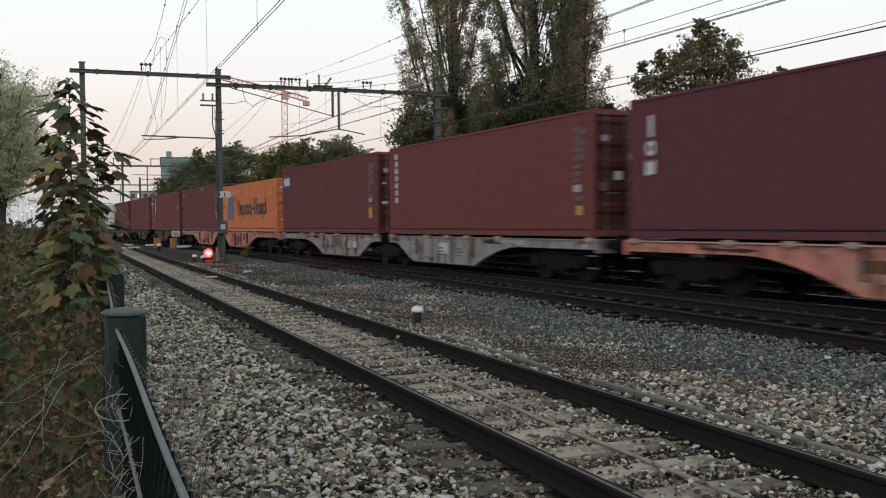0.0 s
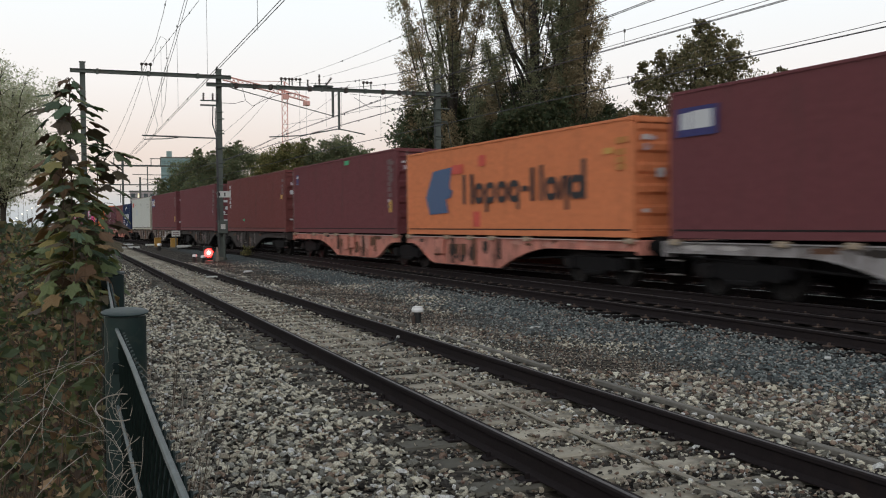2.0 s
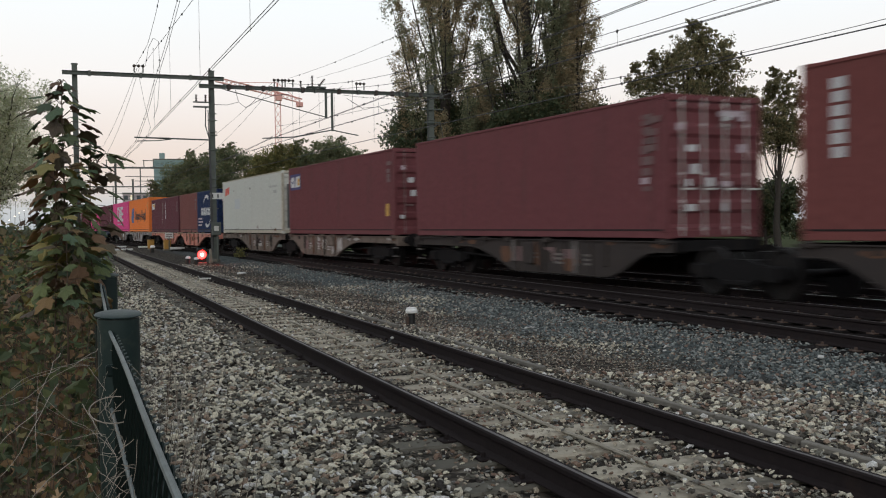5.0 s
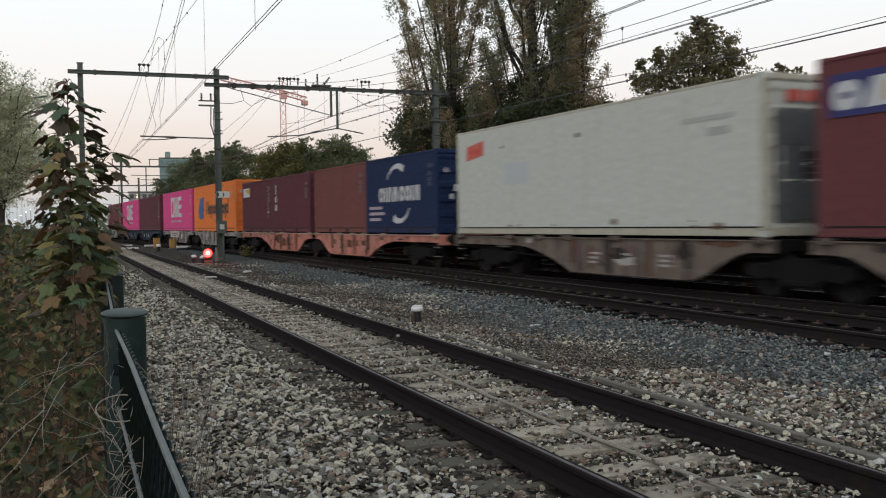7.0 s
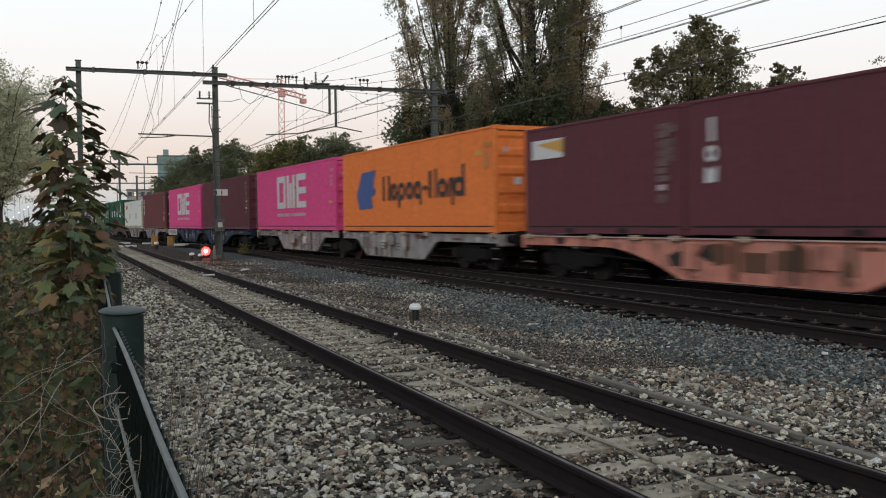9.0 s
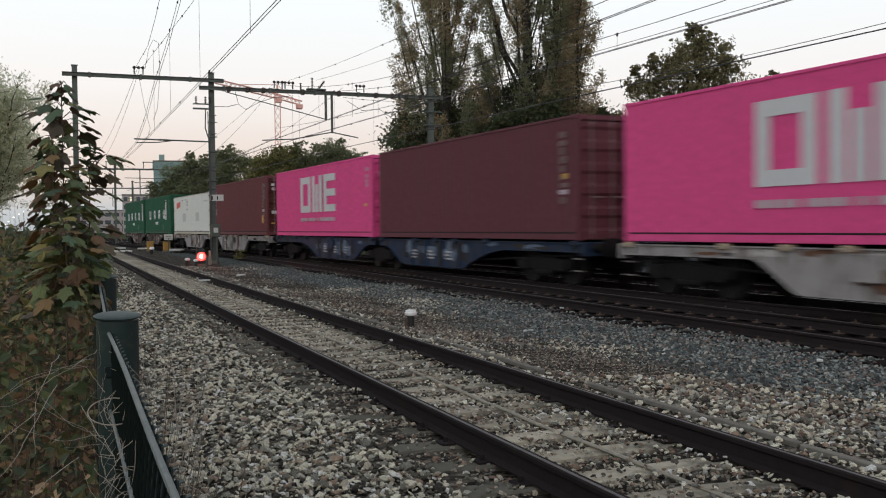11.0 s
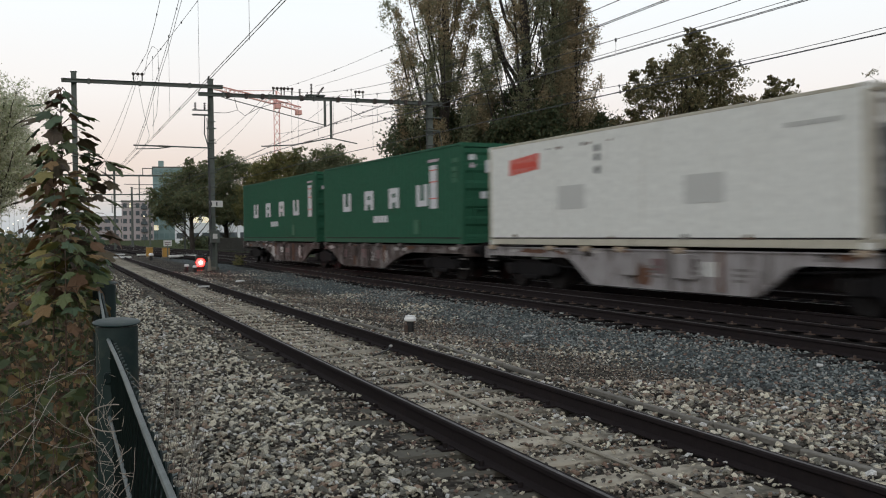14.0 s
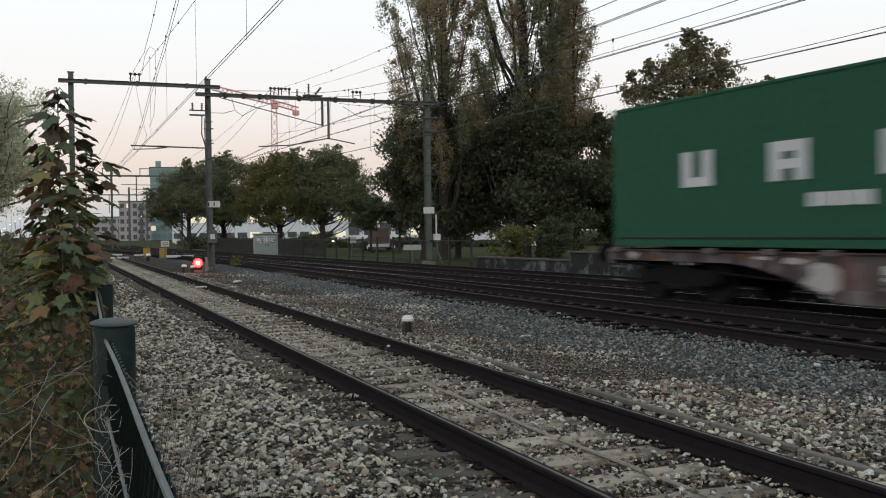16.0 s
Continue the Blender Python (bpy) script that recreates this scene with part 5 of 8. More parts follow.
def wagon(label, paint_name, style, s_lead, s_trail, seed):
    """An articulated wagon of two frames, with a shared bogie between them."""
    r = random.Random(seed)
    mat = PAINT[paint_name]
    mid = (s_lead + s_trail) / 2
    pitch = s_lead - s_trail
    w = thing("container_wagon", label, "freight wagon", group="wagons of the train")
    for k, cx in enumerate((pitch / 2, -pitch / 2)):
        deck = Build()
        for sy in (-1, 1):
            deck.box(cx - 6.2, cx + 6.2, sy * 0.9 - 0.04, sy * 0.9 + 0.04, -0.30, -0.03, 0.01)
        for x in (-6.1, -4.6, -3.0, -1.5, 0, 1.5, 3.0, 4.6, 6.1):
            deck.box(cx + x - 0.07, cx + x + 0.07, -1.1, 1.1, -0.26, -0.04, 0.01)
        deck.box(cx - 3.4, cx + 3.4, -0.6, 0.6, -0.55, -0.30, 0.02)
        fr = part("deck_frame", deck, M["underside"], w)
        fr["label"] = "sooty steel underframe, darkened for the shade beneath the wagon"
        for sy in (-1, 1):
            part("side_beam", shared(("side_beam", style), lambda: side_beam(style), mat), None, w, at=Matrix.Translation((cx, sy * 1.16, -0.055)) @ (Matrix.Identity(4) if k == 0 else Matrix.Diagonal((-1, 1, 1, 1))))
            # the lit rim of the worn flange, painted as a pale strip
            if paint_name == "wpink":
                part("top_flange", shared(("top_flange",), lambda: Build().box(-6.2, 6.2, -0.053, 0.0, -0.012, 0.008, 0.003), M["worn_lit_edge"]), None, w, "worn top flange with its lit edge painted pale", at=Matrix.Translation((cx, sy * 1.16, -0.052)) @ Matrix.Rotation(0 if sy < 0 else math.pi, 4, "Z"))
            for x in (-5.95, -3.1, -1.6, -0.3, 1.6, 5.95):
                part("container_lock", shared(("container_lock",), lambda: Build().box(-0.11, 0.11, -0.09, 0.09, -0.12, -0.002, 0.02), M["lock_cream"] if paint_name in ("wpink", "wwhite") else mat), None, w, at=Matrix.Translation((cx + x, sy * 1.19, 0)))
        # panels, boxes and plates hung on the beam that faces the eye
        for q in range(r.randint(3, 5)):
            x = (-3.9 if k == 0 else -0.1) + q * 0.8 + r.uniform(-0.15, 0.15)
            if r.random() < 0.3:
                part("equipment_box", Build().box(cx + x, cx + x + r.uniform(0.35, 0.6), -1.27, -1.19, -r.uniform(0.45, 0.7), -0.12, 0.02), mat, w)
            else:
                part("data_plate", Build().box(cx + x, cx + x + r.uniform(0.3, 0.7), -1.176, -1.1705, -r.uniform(0.45, 0.65), -r.uniform(0.2, 0.3)), M[{"wpink": "stain_rust", "wblue": "stain_blue"}[paint_name]] if paint_name in ("wpink", "wblue") else (M["pale"] if r.random() < 0.6 or paint_name == "wdark" else M["white"]), w, "plate with unreadable print")
        # broad upright ribs across the belly, rusty or sooty
        flip = 1 if k == 0 else -1
        for q, x in enumerate((-3.95, -2.75, -1.35, 0.1)):
            part("rib", Build().box(cx + flip * x - 0.06, cx + flip * x + 0.06, -1.215, -1.168, -0.82 if -3.9 < x < 0.05 else -0.62, -0.07, 0.012), M[RIBS[paint_name][q % 2]], w, "rust-stained upright rib")
        # stencilled lines of small print, as bars
        for q in range(0 if paint_name == "wpink" else 3):
            x0 = cx + flip * (-3.3 + 1.25 * q) - 0.2
            for j in range(3):
                part("print_bar", Build().box(x0, x0 + r.uniform(0.25, 0.45), -1.1765, -1.1705, -0.42 - 0.1 * j, -0.37 - 0.1 * j), M[PRINT[paint_name]], w)
        # stains, worn spots and touched-up paint on the beam that faces the eye
        for q in range(15):
            x = r.uniform(-6.0, 6.0)
            in_belly = -3.9 < (x if k == 0 else -x) < 0.6
            deep = 0.72 if in_belly else 0.19
            px, pz, pw, ph = cx + x, -0.06 - deep * r.uniform(0.2, 0.75), r.uniform(0.10, 0.42), deep * r.uniform(0.2, 0.5)
            n = 11
            prof = []
            for j in range(n):
                g = r.uniform(0.6, 1.1)
                z = pz + ph * g * math.sin(6.2832 * j / n)
                prof.append((px + pw * g * math.cos(6.2832 * j / n), min(-0.075, max(-0.055 - deep - 0.02, z))))
            part("stain", Build().prism(prof, -1.1702 - 0.0004 * q - 0.001, -1.1685, "y"), M[r.choice(STAINS[paint_name])], w, "blotch of rust, soot or worn paint")
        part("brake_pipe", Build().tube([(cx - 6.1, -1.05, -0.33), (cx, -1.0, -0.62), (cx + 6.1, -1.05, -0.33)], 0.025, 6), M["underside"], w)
    end = pitch / 2 + 6.25
    for sx in (-1, 1):
        part("headstock", Build().box(sx * end - 0.1, sx * end + 0.02, -1.2, 1.2, -0.36, -0.04, 0.015), mat, w)
        for sy in (-1, 1):
            part("buffer", shared(("buffer",), buffer_build, M["underside"], 35), None, w, at=Matrix.Translation((sx * end, sy * 0.875, -0.16)) @ Matrix.Rotation(0 if sx > 0 else math.pi, 4, "Z"))
        # a step under the corner, with two worn rungs
        st = Build()
        for dx in (-0.16, 0.16):
            st.tube([(sx * (end - 0.25) + dx, -1.17, -0.08), (sx * (end - 0.25) + dx, -1.17, -0.72)], 0.014, 6)
        part("step", st, M["underside"], w)
        for z in (-0.42, -0.7):
            part("rung", Build().box(sx * (end - 0.25) - 0.17, sx * (end - 0.25) + 0.17, -1.2, -1.1, z - 0.015, z + 0.015, 0.005), M["stain_grey"], w, "worn grey step rung")
        part("coupling_hook", Build().box(min(sx * end, sx * (end + 0.4)), max(sx * end, sx * (end + 0.4)), -0.06, 0.06, -0.24, -0.12, 0.02), M["underside"], w)
    low = -TOP_OF_WAGON + 0.03
    for x in (pitch / 2 + 4.3, 0.0, -pitch / 2 - 4.3):
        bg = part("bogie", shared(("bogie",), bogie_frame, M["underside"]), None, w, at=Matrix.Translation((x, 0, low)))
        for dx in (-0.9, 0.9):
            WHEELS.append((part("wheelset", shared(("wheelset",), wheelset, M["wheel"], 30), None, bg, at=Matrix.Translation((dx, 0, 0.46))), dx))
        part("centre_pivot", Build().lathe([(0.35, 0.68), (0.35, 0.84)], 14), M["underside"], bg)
    WAGONS.append((w, mid))


wagon("articulated container wagon with faded red side beams", "wpink", "curved", MID[0] + 13.4, MID[0], 1)
wagon("articulated container wagon with dirty white side beams", "wwhite", "curved", MID[1], MID[2], 2)
wagon("articulated container wagon with faded red side beams", "wpink", "curved", MID[3], MID[4], 3)
wagon("articulated container wagon with sooty dark side beams", "wdark", "curved", MID[5], MID[6], 4)
wagon("articulated container wagon with grey-brown side beams", "wgrey", "curved", MID[7], MID[8], 5)
wagon("articulated container wagon with faded red side beams", "wpink", "curved", MID[9], MID[10], 6)
wagon("articulated container wagon with dirty white trapezoid side beams", "wwhite", "trapeze", MID[11], MID[12], 7)
wagon("articulated container wagon with dark blue side beams", "wblue", "curved", MID[13], MID[14], 8)
wagon("articulated container wagon with dirty white trapezoid side beams", "wwhite", "trapeze", MID[15], MID[16], 9)
wagon("articulated container wagon with sooty brown side beams", "wsoot", "curved", MID[17], MID[18], 10)


# ---- overhead line: portal, masts, wires ----
def h_beam(b, x0, x1, y0, y1, z0, z1, web="x"):
    """An upright H profile: two flanges and a web."""
    t = 0.022
    b.box(x0, x1, y0, y0 + t, z0, z1, 0.004)
    b.box(x0, x1, y1 - t, y1, z0, z1, 0.004)
    c = (x0 + x1) / 2
    b.box(c - 0.012, c + 0.012, y0 + t, y1 - t, z0, z1)
    return b


def insulator(parent, p, q, name="insulator"):
    """A ribbed insulator from p to q."""
    p, q = Vector(p), Vector(q)
    L = (q - p).length
    prof = [(0.02, 0.0)]
    n = max(4, int(L / 0.07))
    for k in range(n):
        z = L * (k + 0.5) / n
        prof += [(0.025, z - L / n * 0.35), (0.075, z), (0.025, z + L / n * 0.35)]
    prof.append((0.02, L))
    rot = (q - p).to_track_quat("Z", "Y").to_matrix().to_4x4()
    return part(name, Build().lathe(prof, 10), M["ins"], parent, at=Matrix.Translation(p) @ rot)


PY = 47.9


def portal():
    po = thing("overhead_line_portal", "grey-green steel overhead line portal across the tracks", "overhead portal")
    masts = ((0.9, 9.15, 0.24), (7.18, 9.1, 0.25), (18.75, 8.9, 0.30))
    for x, top, w in masts:
        b = Build()
        h_beam(b, x - w / 2, x + w / 2, PY - w / 2, PY + w / 2, -0.4, top)
        m = part("mast", b, M["galv"], po)
        part("mast_foot", Build().box(x - w, x + w, PY - w, PY + w, -0.5, -0.12, 0.04), M["trough"], m)
        part("mast_cap", Build().box(x - w / 2 - 0.03, x + w / 2 + 0.03, PY - w / 2 - 0.03, PY + w / 2 + 0.03, top, top + 0.03, 0.01), M["galv"], m)
        for z in (3.4, 4.3, 5.2, 6.1, 7.0):
            part("step_bracket", Build().box(x - w / 2 - 0.07, x + w / 2 + 0.07, PY - w / 2 - 0.05, PY - w / 2, z, z + 0.05, 0.01), M["galv"], m)
    for x0, x1, z in ((0.35, 7.75, 8.72), (6.55, 19.4, 8.34)):
        b = Build()
        b.box(x0, x1, PY - 0.34, PY - 0.18, z - 0.09, z - 0.07, 0.004)
        b.box(x0, x1, PY - 0.34, PY - 0.18, z + 0.07, z + 0.09, 0.004)
        b.box(x0, x1, PY - 0.27, PY - 0.25, z - 0.07, z + 0.07)
        beam = part("cross_beam", b, M["galv"], po)
        k = x0 + 1.2
        while k < x1:
            part("clamp", Build().box(k - 0.06, k + 0.06, PY - 0.37, PY - 0.15, z - 0.12, z + 0.12, 0.01), M["galv"], beam)
            k += 2.3
    # insulator frames on the beams
    for x, z in ((3.75, 8.84), (10.45, 8.46), (11.0, 8.46), (14.75, 8.46)):
        fr = Build()
        for dx in (-0.2, 0.2):
            fr.tube([(x + dx, PY - 0.26, z), (x + dx, PY - 0.26, z + 0.3)], 0.03, 8)
        fr.tube([(x - 0.27, PY - 0.26, z + 0.33), (x + 0.27, PY - 0.26, z + 0.33)], 0.022, 6)
        part("insulator_frame", fr, M["galv"], po)
        for dx in (-0.2, 0.0, 0.2):
            part("insulator_bead", Build().lathe([(0.0, 0.24), (0.06, 0.27), (0.085, 0.32), (0.06, 0.38), (0.0, 0.40)], 10, at=(x + dx, PY - 0.26, z)), M["ins"], po, smooth=50)
    # tie rods and a ladder of cable cleats on the middle and the outer mast
    for mx, w2 in ((7.18, 0.125), (18.75, 0.15)):
        part("cable_run", Build().tube([(mx - w2 - 0.09, PY - 0.2, 7.2), (mx - w2 - 0.06, PY - 0.2, 5.0), (mx - w2 - 0.05, PY - 0.2, 0.0)], 0.022, 6), M["wire"], po)
        for k in range(9):
            part("cleat", Build().box(mx - w2 - 0.12, mx + w2 + 0.10, PY - 0.19, PY - 0.14, 0.9 + 0.72 * k, 0.95 + 0.72 * k, 0.008), M["galv"], po)
    part("cross_arm", Build().box(18.1, 19.35, PY - 0.32, PY - 0.24, 7.55, 7.62, 0.01), M["galv"], po)
    part("cross_arm", Build().box(18.3, 19.2, PY - 0.32, PY - 0.24, 6.85, 6.92, 0.01), M["galv"], po)
    part("stay", Build().tube([(19.2, PY - 0.28, 6.9), (19.5, PY - 0.28, 5.2), (19.05, PY - 0.2, 3.6)], 0.02, 6), M["galv"], po)
    # knuckles where fittings are bolted along the long beam
    for x in (8.0, 8.9, 9.7, 11.7, 13.6, 15.6, 16.5, 17.3, 18.1):
        part("knuckle", Build().box(x - 0.09, x + 0.09, PY - 0.38, PY - 0.14, 8.2, 8.47, 0.03), M["ins"], po)
    # switch gear with two leaning insulators
    for p, q in (((12.2, PY - 0.26, 8.45), (12.2, PY - 0.26, 9.1)), ((12.5, PY - 0.26, 8.5), (12.85, PY - 0.26, 8.95)), ((11.6, PY - 0.26, 8.45), (11.6, PY - 0.26, 8.8))):
        insulator(po, p, q)
    part("switch_frame", Build().box(11.9, 12.9, PY - 0.4, PY - 0.12, 8.46, 8.54, 0.02), M["galv"], po)
    # hanging posts that carry the registration arms
    for x, low in ((12.9, 6.95), (13.22, 6.3)):
        part("drop_post", Build().tube([(x, PY - 0.26, 8.25), (x, PY - 0.26, low)], 0.065, 10), M["galv"], po)
    part("stay", Build().tube([(7.8, PY - 0.26, 8.2), (12.9, PY - 0.26, 7.0)], 0.025, 6), M["galv"], po)
    # arms reaching over the tracks
    arm = part("registration_arm", Build().tube([(7.1, PY - 0.2, 5.72), (3.5, PY - 0.2, 5.78)], 0.035, 8), M["galv"], po)
    part("steady_arm", Build().tube([(5.2, PY - 0.2, 5.72), (4.6, PY - 0.2, 5.64), (3.6, PY - 0.2, 5.6)], 0.026, 6), M["galv"], arm)
    insulator(arm, (4.6, PY - 0.2, 5.76), (5.1, PY - 0.2, 5.75))
    arm = part("registration_arm", Build().tube([(13.2, PY - 0.26, 6.35), (11.2, PY - 0.26, 5.95), (9.6, PY - 0.26, 5.85)], 0.03, 8), M["galv"], po)
    insulator(arm, (12.2, PY - 0.26, 6.16), (11.8, PY - 0.26, 6.08))
    part("registration_arm", Build().tube([(13.2, PY - 0.26, 6.35), (14.6, PY - 0.26, 6.1)], 0.03, 8), M["galv"], po)
    # bracket with fuses on the middle mast, and its cables
    part("bracket", Build().box(6.25, 7.1, PY - 0.3, PY - 0.2, 7.28, 7.36, 0.01), M["galv"], po)
    part("bracket", Build().box(6.25, 7.1, PY - 0.3, PY - 0.2, 7.52, 7.58, 0.01), M["galv"], po)
    for x in (6.4, 6.85, 7.05):
        insulator(po, (x, PY - 0.25, 7.58), (x, PY - 0.25, 7.92))
    part("cable", Build().tube([(6.85, PY - 0.25, 7.3), (6.82, PY - 0.25, 6.4), (7.0, PY - 0.2, 5.8), (7.05, PY - 0.2, 4.0), (7.08, PY - 0.2, 0.2)], 0.03, 6), M["wire"], po)
    part("sign_plate", Build().box(6.98, 7.66, PY - 0.2, PY - 0.17, 2.82, 3.13, 0.006), M["white"], po, "white plate with unreadable number")
    for x in (7.08, 7.34):
        part("number_bar", Build().box(x, x + 0.06, PY - 0.204, PY - 0.2, 2.88, 3.06), M["ink"], po)
    bx = part("cable_box", Build().box(7.02, 7.46, PY - 0.42, PY - 0.15, 1.05, 1.68, 0.02), M["galv"], po, "grey cable box")
    part("box_label", Build().box(7.12, 7.34, PY - 0.426, PY - 0.42, 1.26, 1.5), M["white"], bx)
    part("box_pipe", Build().tube([(7.3, PY - 0.3, 1.05), (7.3, PY - 0.3, -0.3)], 0.05, 8), M["galv"], po)
    part("sign_plate", Build().box(18.4, 19.02, PY - 0.26, PY - 0.23, 2.45, 2.8, 0.006), M["white"], po, "white plate with unreadable number")
    bx = part("cable_box", Build().box(18.95, 19.3, PY - 0.42, PY - 0.15, 0.95, 1.35, 0.02), M["white"], po)
    part("conduit", Build().tube([(19.1, PY - 0.3, 2.4), (19.1, PY - 0.3, 1.3)], 0.045, 8), M["white"], po, "white conduit")
    part("conduit", Build().tube([(19.1, PY - 0.3, 0.95), (19.15, PY - 0.3, 0.4), (19.45, PY - 0.3, -0.3)], 0.06, 8), M["galv"], po)


portal()


def far_portals():
    for y, xs, z, g in ((110, (-2.0, 6.0, 13.4), 8.05, 0.11), (165, (-3.0, 14.5), 8.2, 0.13)):
        po = thing("overhead_line_portal", "distant grey overhead line portal", "overhead portal")
        for x in xs:
            part("mast", h_beam(Build(), x - g, x + g, y - g, y + g, -0.4, 8.9), M["galv"], po)
        part("cross_beam", Build().box(xs[0] - 0.5, xs[-1] + 0.9, y - 0.1, y + 0.1, z - 0.09, z + 0.09, 0.01), M["galv"], po)
        for x in (3.6, 5.6, 9.5):
            fr = Build()
            for dx in (-0.5, 0.5):
                fr.tube([(x + dx, y, z + 0.1), (x + dx, y, z + 0.8)], 0.05, 6)
            fr.tube([(x - 0.6, y, z + 0.8), (x + 0.6, y, z + 0.8)], 0.05, 6)
            part("insulator_frame", fr, M["galv"], po)
        part("drop_post", Build().tube([(8.6, y, z), (8.6, y, 5.2)], 0.06, 8), M["galv"], po)
        for k in range(3):
            part("arm", Build().tube([(xs[-1], y, 6.0 + 0.5 * k), (9.0 - k, y, 6.1 + 0.5 * k)], 0.04, 6), M["galv"], po)
    ma = thing("line_mast", "slender grey steel mast beside the far tracks", "mast")
    part("pole", Build().tube([(9.2, 129.7, -0.4), (9.2, 129.7, 7.6)], 0.17, 8, 0.12), M["galv"], ma)
    part("cap", Build().lathe([(0.16, 7.6), (0.16, 7.7), (0.05, 7.75)], 8, at=(9.2, 129.7, 0)), M["galv"], ma)


far_portals()


def sag(p, q, drop, n=14):
    """Points of a wire that hangs by drop between two places."""
    return [tuple(Vector(p).lerp(Vector(q), k / n) - Vector((0, 0, drop * 4 * (k / n) * (1 - k / n)))) for k in range(n + 1)]


def wires():
    def wire(label, runs, r=0.0085):
        w = thing("overhead_wire", label, "overhead wire", group="overhead wires")
        for pts in runs:
            part("strand", Build().tube(pts, r, 5), M["wire"], w)
        # clamps every few metres along the first strand
        left, pts = 3.0, runs[0]
        for a, b in zip(pts[:-1], pts[1:]):
            a, b = Vector(a), Vector(b)
            span, at = (b - a).length, left
            while at < span:
                c = a.lerp(b, at / span)
                if 22 < c.y < 48:
                    part("clamp", Build().box(c.x - 0.022, c.x + 0.022, c.y - 0.03, c.y + 0.03, c.z - 0.04, c.z + 0.025, 0.008), M["wire"], w)
                at += 6.5
            left = at - span
        return w

    def droppers(w, contact, carrier, x_of, ys, r=0.005):
        for y in ys:
            part("dropper", Build().tube([(x_of(y), y, contact(y)), (x_of(y), y, carrier(y))], r, 4), M["wire"], w)
            part("dropper_clamp", Build().box(x_of(y) - 0.014, x_of(y) + 0.014, y - 0.03, y + 0.03, carrier(y) - 0.05, carrier(y) + 0.03, 0.008), M["wire"], w)

    # over the near track: a pair of contact wires and a second pair that climbs towards the eye
    w = wire("pair of dark contact wires over the straight track", [[(3.70 + dx, -30, 5.5), (3.71 + dx, 16, 5.5), (3.83 + dx, 47.7, 5.55), (3.5 + dx, 110, 5.5)] for dx in (-0.035, 0.035)], 0.0085)
    w2 = wire("pair of wires that rises from the portal over the straight track", [[(3.6 + dx, -5, 12.5), (3.6 + dx, 29.6, 8.56), (3.6 + dx, 33.6, 7.74), (3.6 + dx, 38.9, 6.93), (3.6 + dx, 42.0, 6.29), (3.6 + dx, 47.7, 5.6), (3.6 + dx, 110, 5.5)] for dx in (-0.04, 0.04)], 0.0085)
    carrier = lambda y: 9.16 - 0.98 * min(1, (47.9 - y) / 20) + (0.03 * (28 - y) if y < 28 else 0)
    w3 = wire("dark carrier wire sloping down from the portal", [[(3.9, y, carrier(y)) for y in np.linspace(-10, 47.7, 30)], sag((3.8, 47.9, 9.1), (3.6, 110, 8.7), 1.6)], 0.0085)
    droppers(w3, lambda y: 5.52, carrier, lambda y: 3.82, (20.0, 27.5, 35.0, 41.0))
    w4 = wire("thin carrier wire over the straight track", [[(3.3, 5, 13.5), (3.3, 32.5, 9.19), (3.3, 34.5, 8.77), (3.3, 37.5, 8.36), (3.5, 47.7, 8.95)], sag((3.7, 47.9, 9.1), (2.0, 110, 8.7), 1.9)], 0.009)
    wire("looped jumper cables at the portal", [[(3.45, 40.5, 8.0), (3.5, 39.5, 8.6), (3.62, 38.8, 8.85), (3.8, 38.6, 8.7), (3.9, 39.3, 7.6), (3.9, 40.5, 6.4), (3.8, 41.3, 6.0)],
                                                [(3.75, 47.5, 8.7), (3.9, 46.5, 7.2), (4.0, 45.0, 6.0), (3.85, 44.6, 5.6)]], 0.008)
    # middle track
    w = wire("pair of contact wires over the middle track", [[(10.04 + dx, -30, 5.5), (10.03 + dx, 16, 5.5), (9.8 + dx, 47.7, 5.75), (10.2 + dx, 110, 5.5)] for dx in (-0.035, 0.035)])
    cm = lambda y: 5.85 + ((y - 16) / 31.9) ** 2 * 2.9 if y > 16 else 5.85 + (16 - y) ** 2 * 0.003
    w = wire("carrier wire over the middle track", [[(10.04 + (0.4 * max(0, (y - 16) / 32)), y, cm(y)) for y in np.linspace(-20, 47.7, 34)], sag((10.45, 47.9, 8.8), (10, 110, 8.7), 2.2)])
    droppers(w, lambda y: 5.55, cm, lambda y: 10.05 + 0.3 * max(0, (y - 16) / 32), (19, 24, 29, 34, 39, 44))
    # the line of the train and the outer line
    for off, name, z0 in ((0.1, "over the track of the train", 5.52), (-3.64, "over the outer track", 5.5)):
        def at(s, z, d=0.0):
            return tuple(on_line(s, off + d, z))
        s_p = -13.4
        wire("pair of contact wires " + name, [[at(-70, z0, dx), at(s_p, z0 + 0.15, dx), at(20, z0, dx), at(60, z0, dx)] for dx in (-0.035, 0.035)])
        lift = 0.35 if off > 0 else 0.10
        cz = lambda s: z0 + lift + 2.7 * (max(0, (18 - s)) / 31.4) ** 2 if s < 18 else z0 + lift + 0.003 * (s - 18) ** 2
        w = wire("carrier wire " + name, [[at(s, cz(s)) for s in np.linspace(s_p, 50, 34)], sag(at(s_p, 8.8), at(-75, 8.6), 2.0)])
        if off > 0:
            wire("auxiliary wire just above the contact pair", [[at(s, z0 + 0.12 + 0.9 * (max(0, 18 - s) / 31.4) ** 2, -0.1) for s in np.linspace(s_p, 50, 24)]], 0.007)
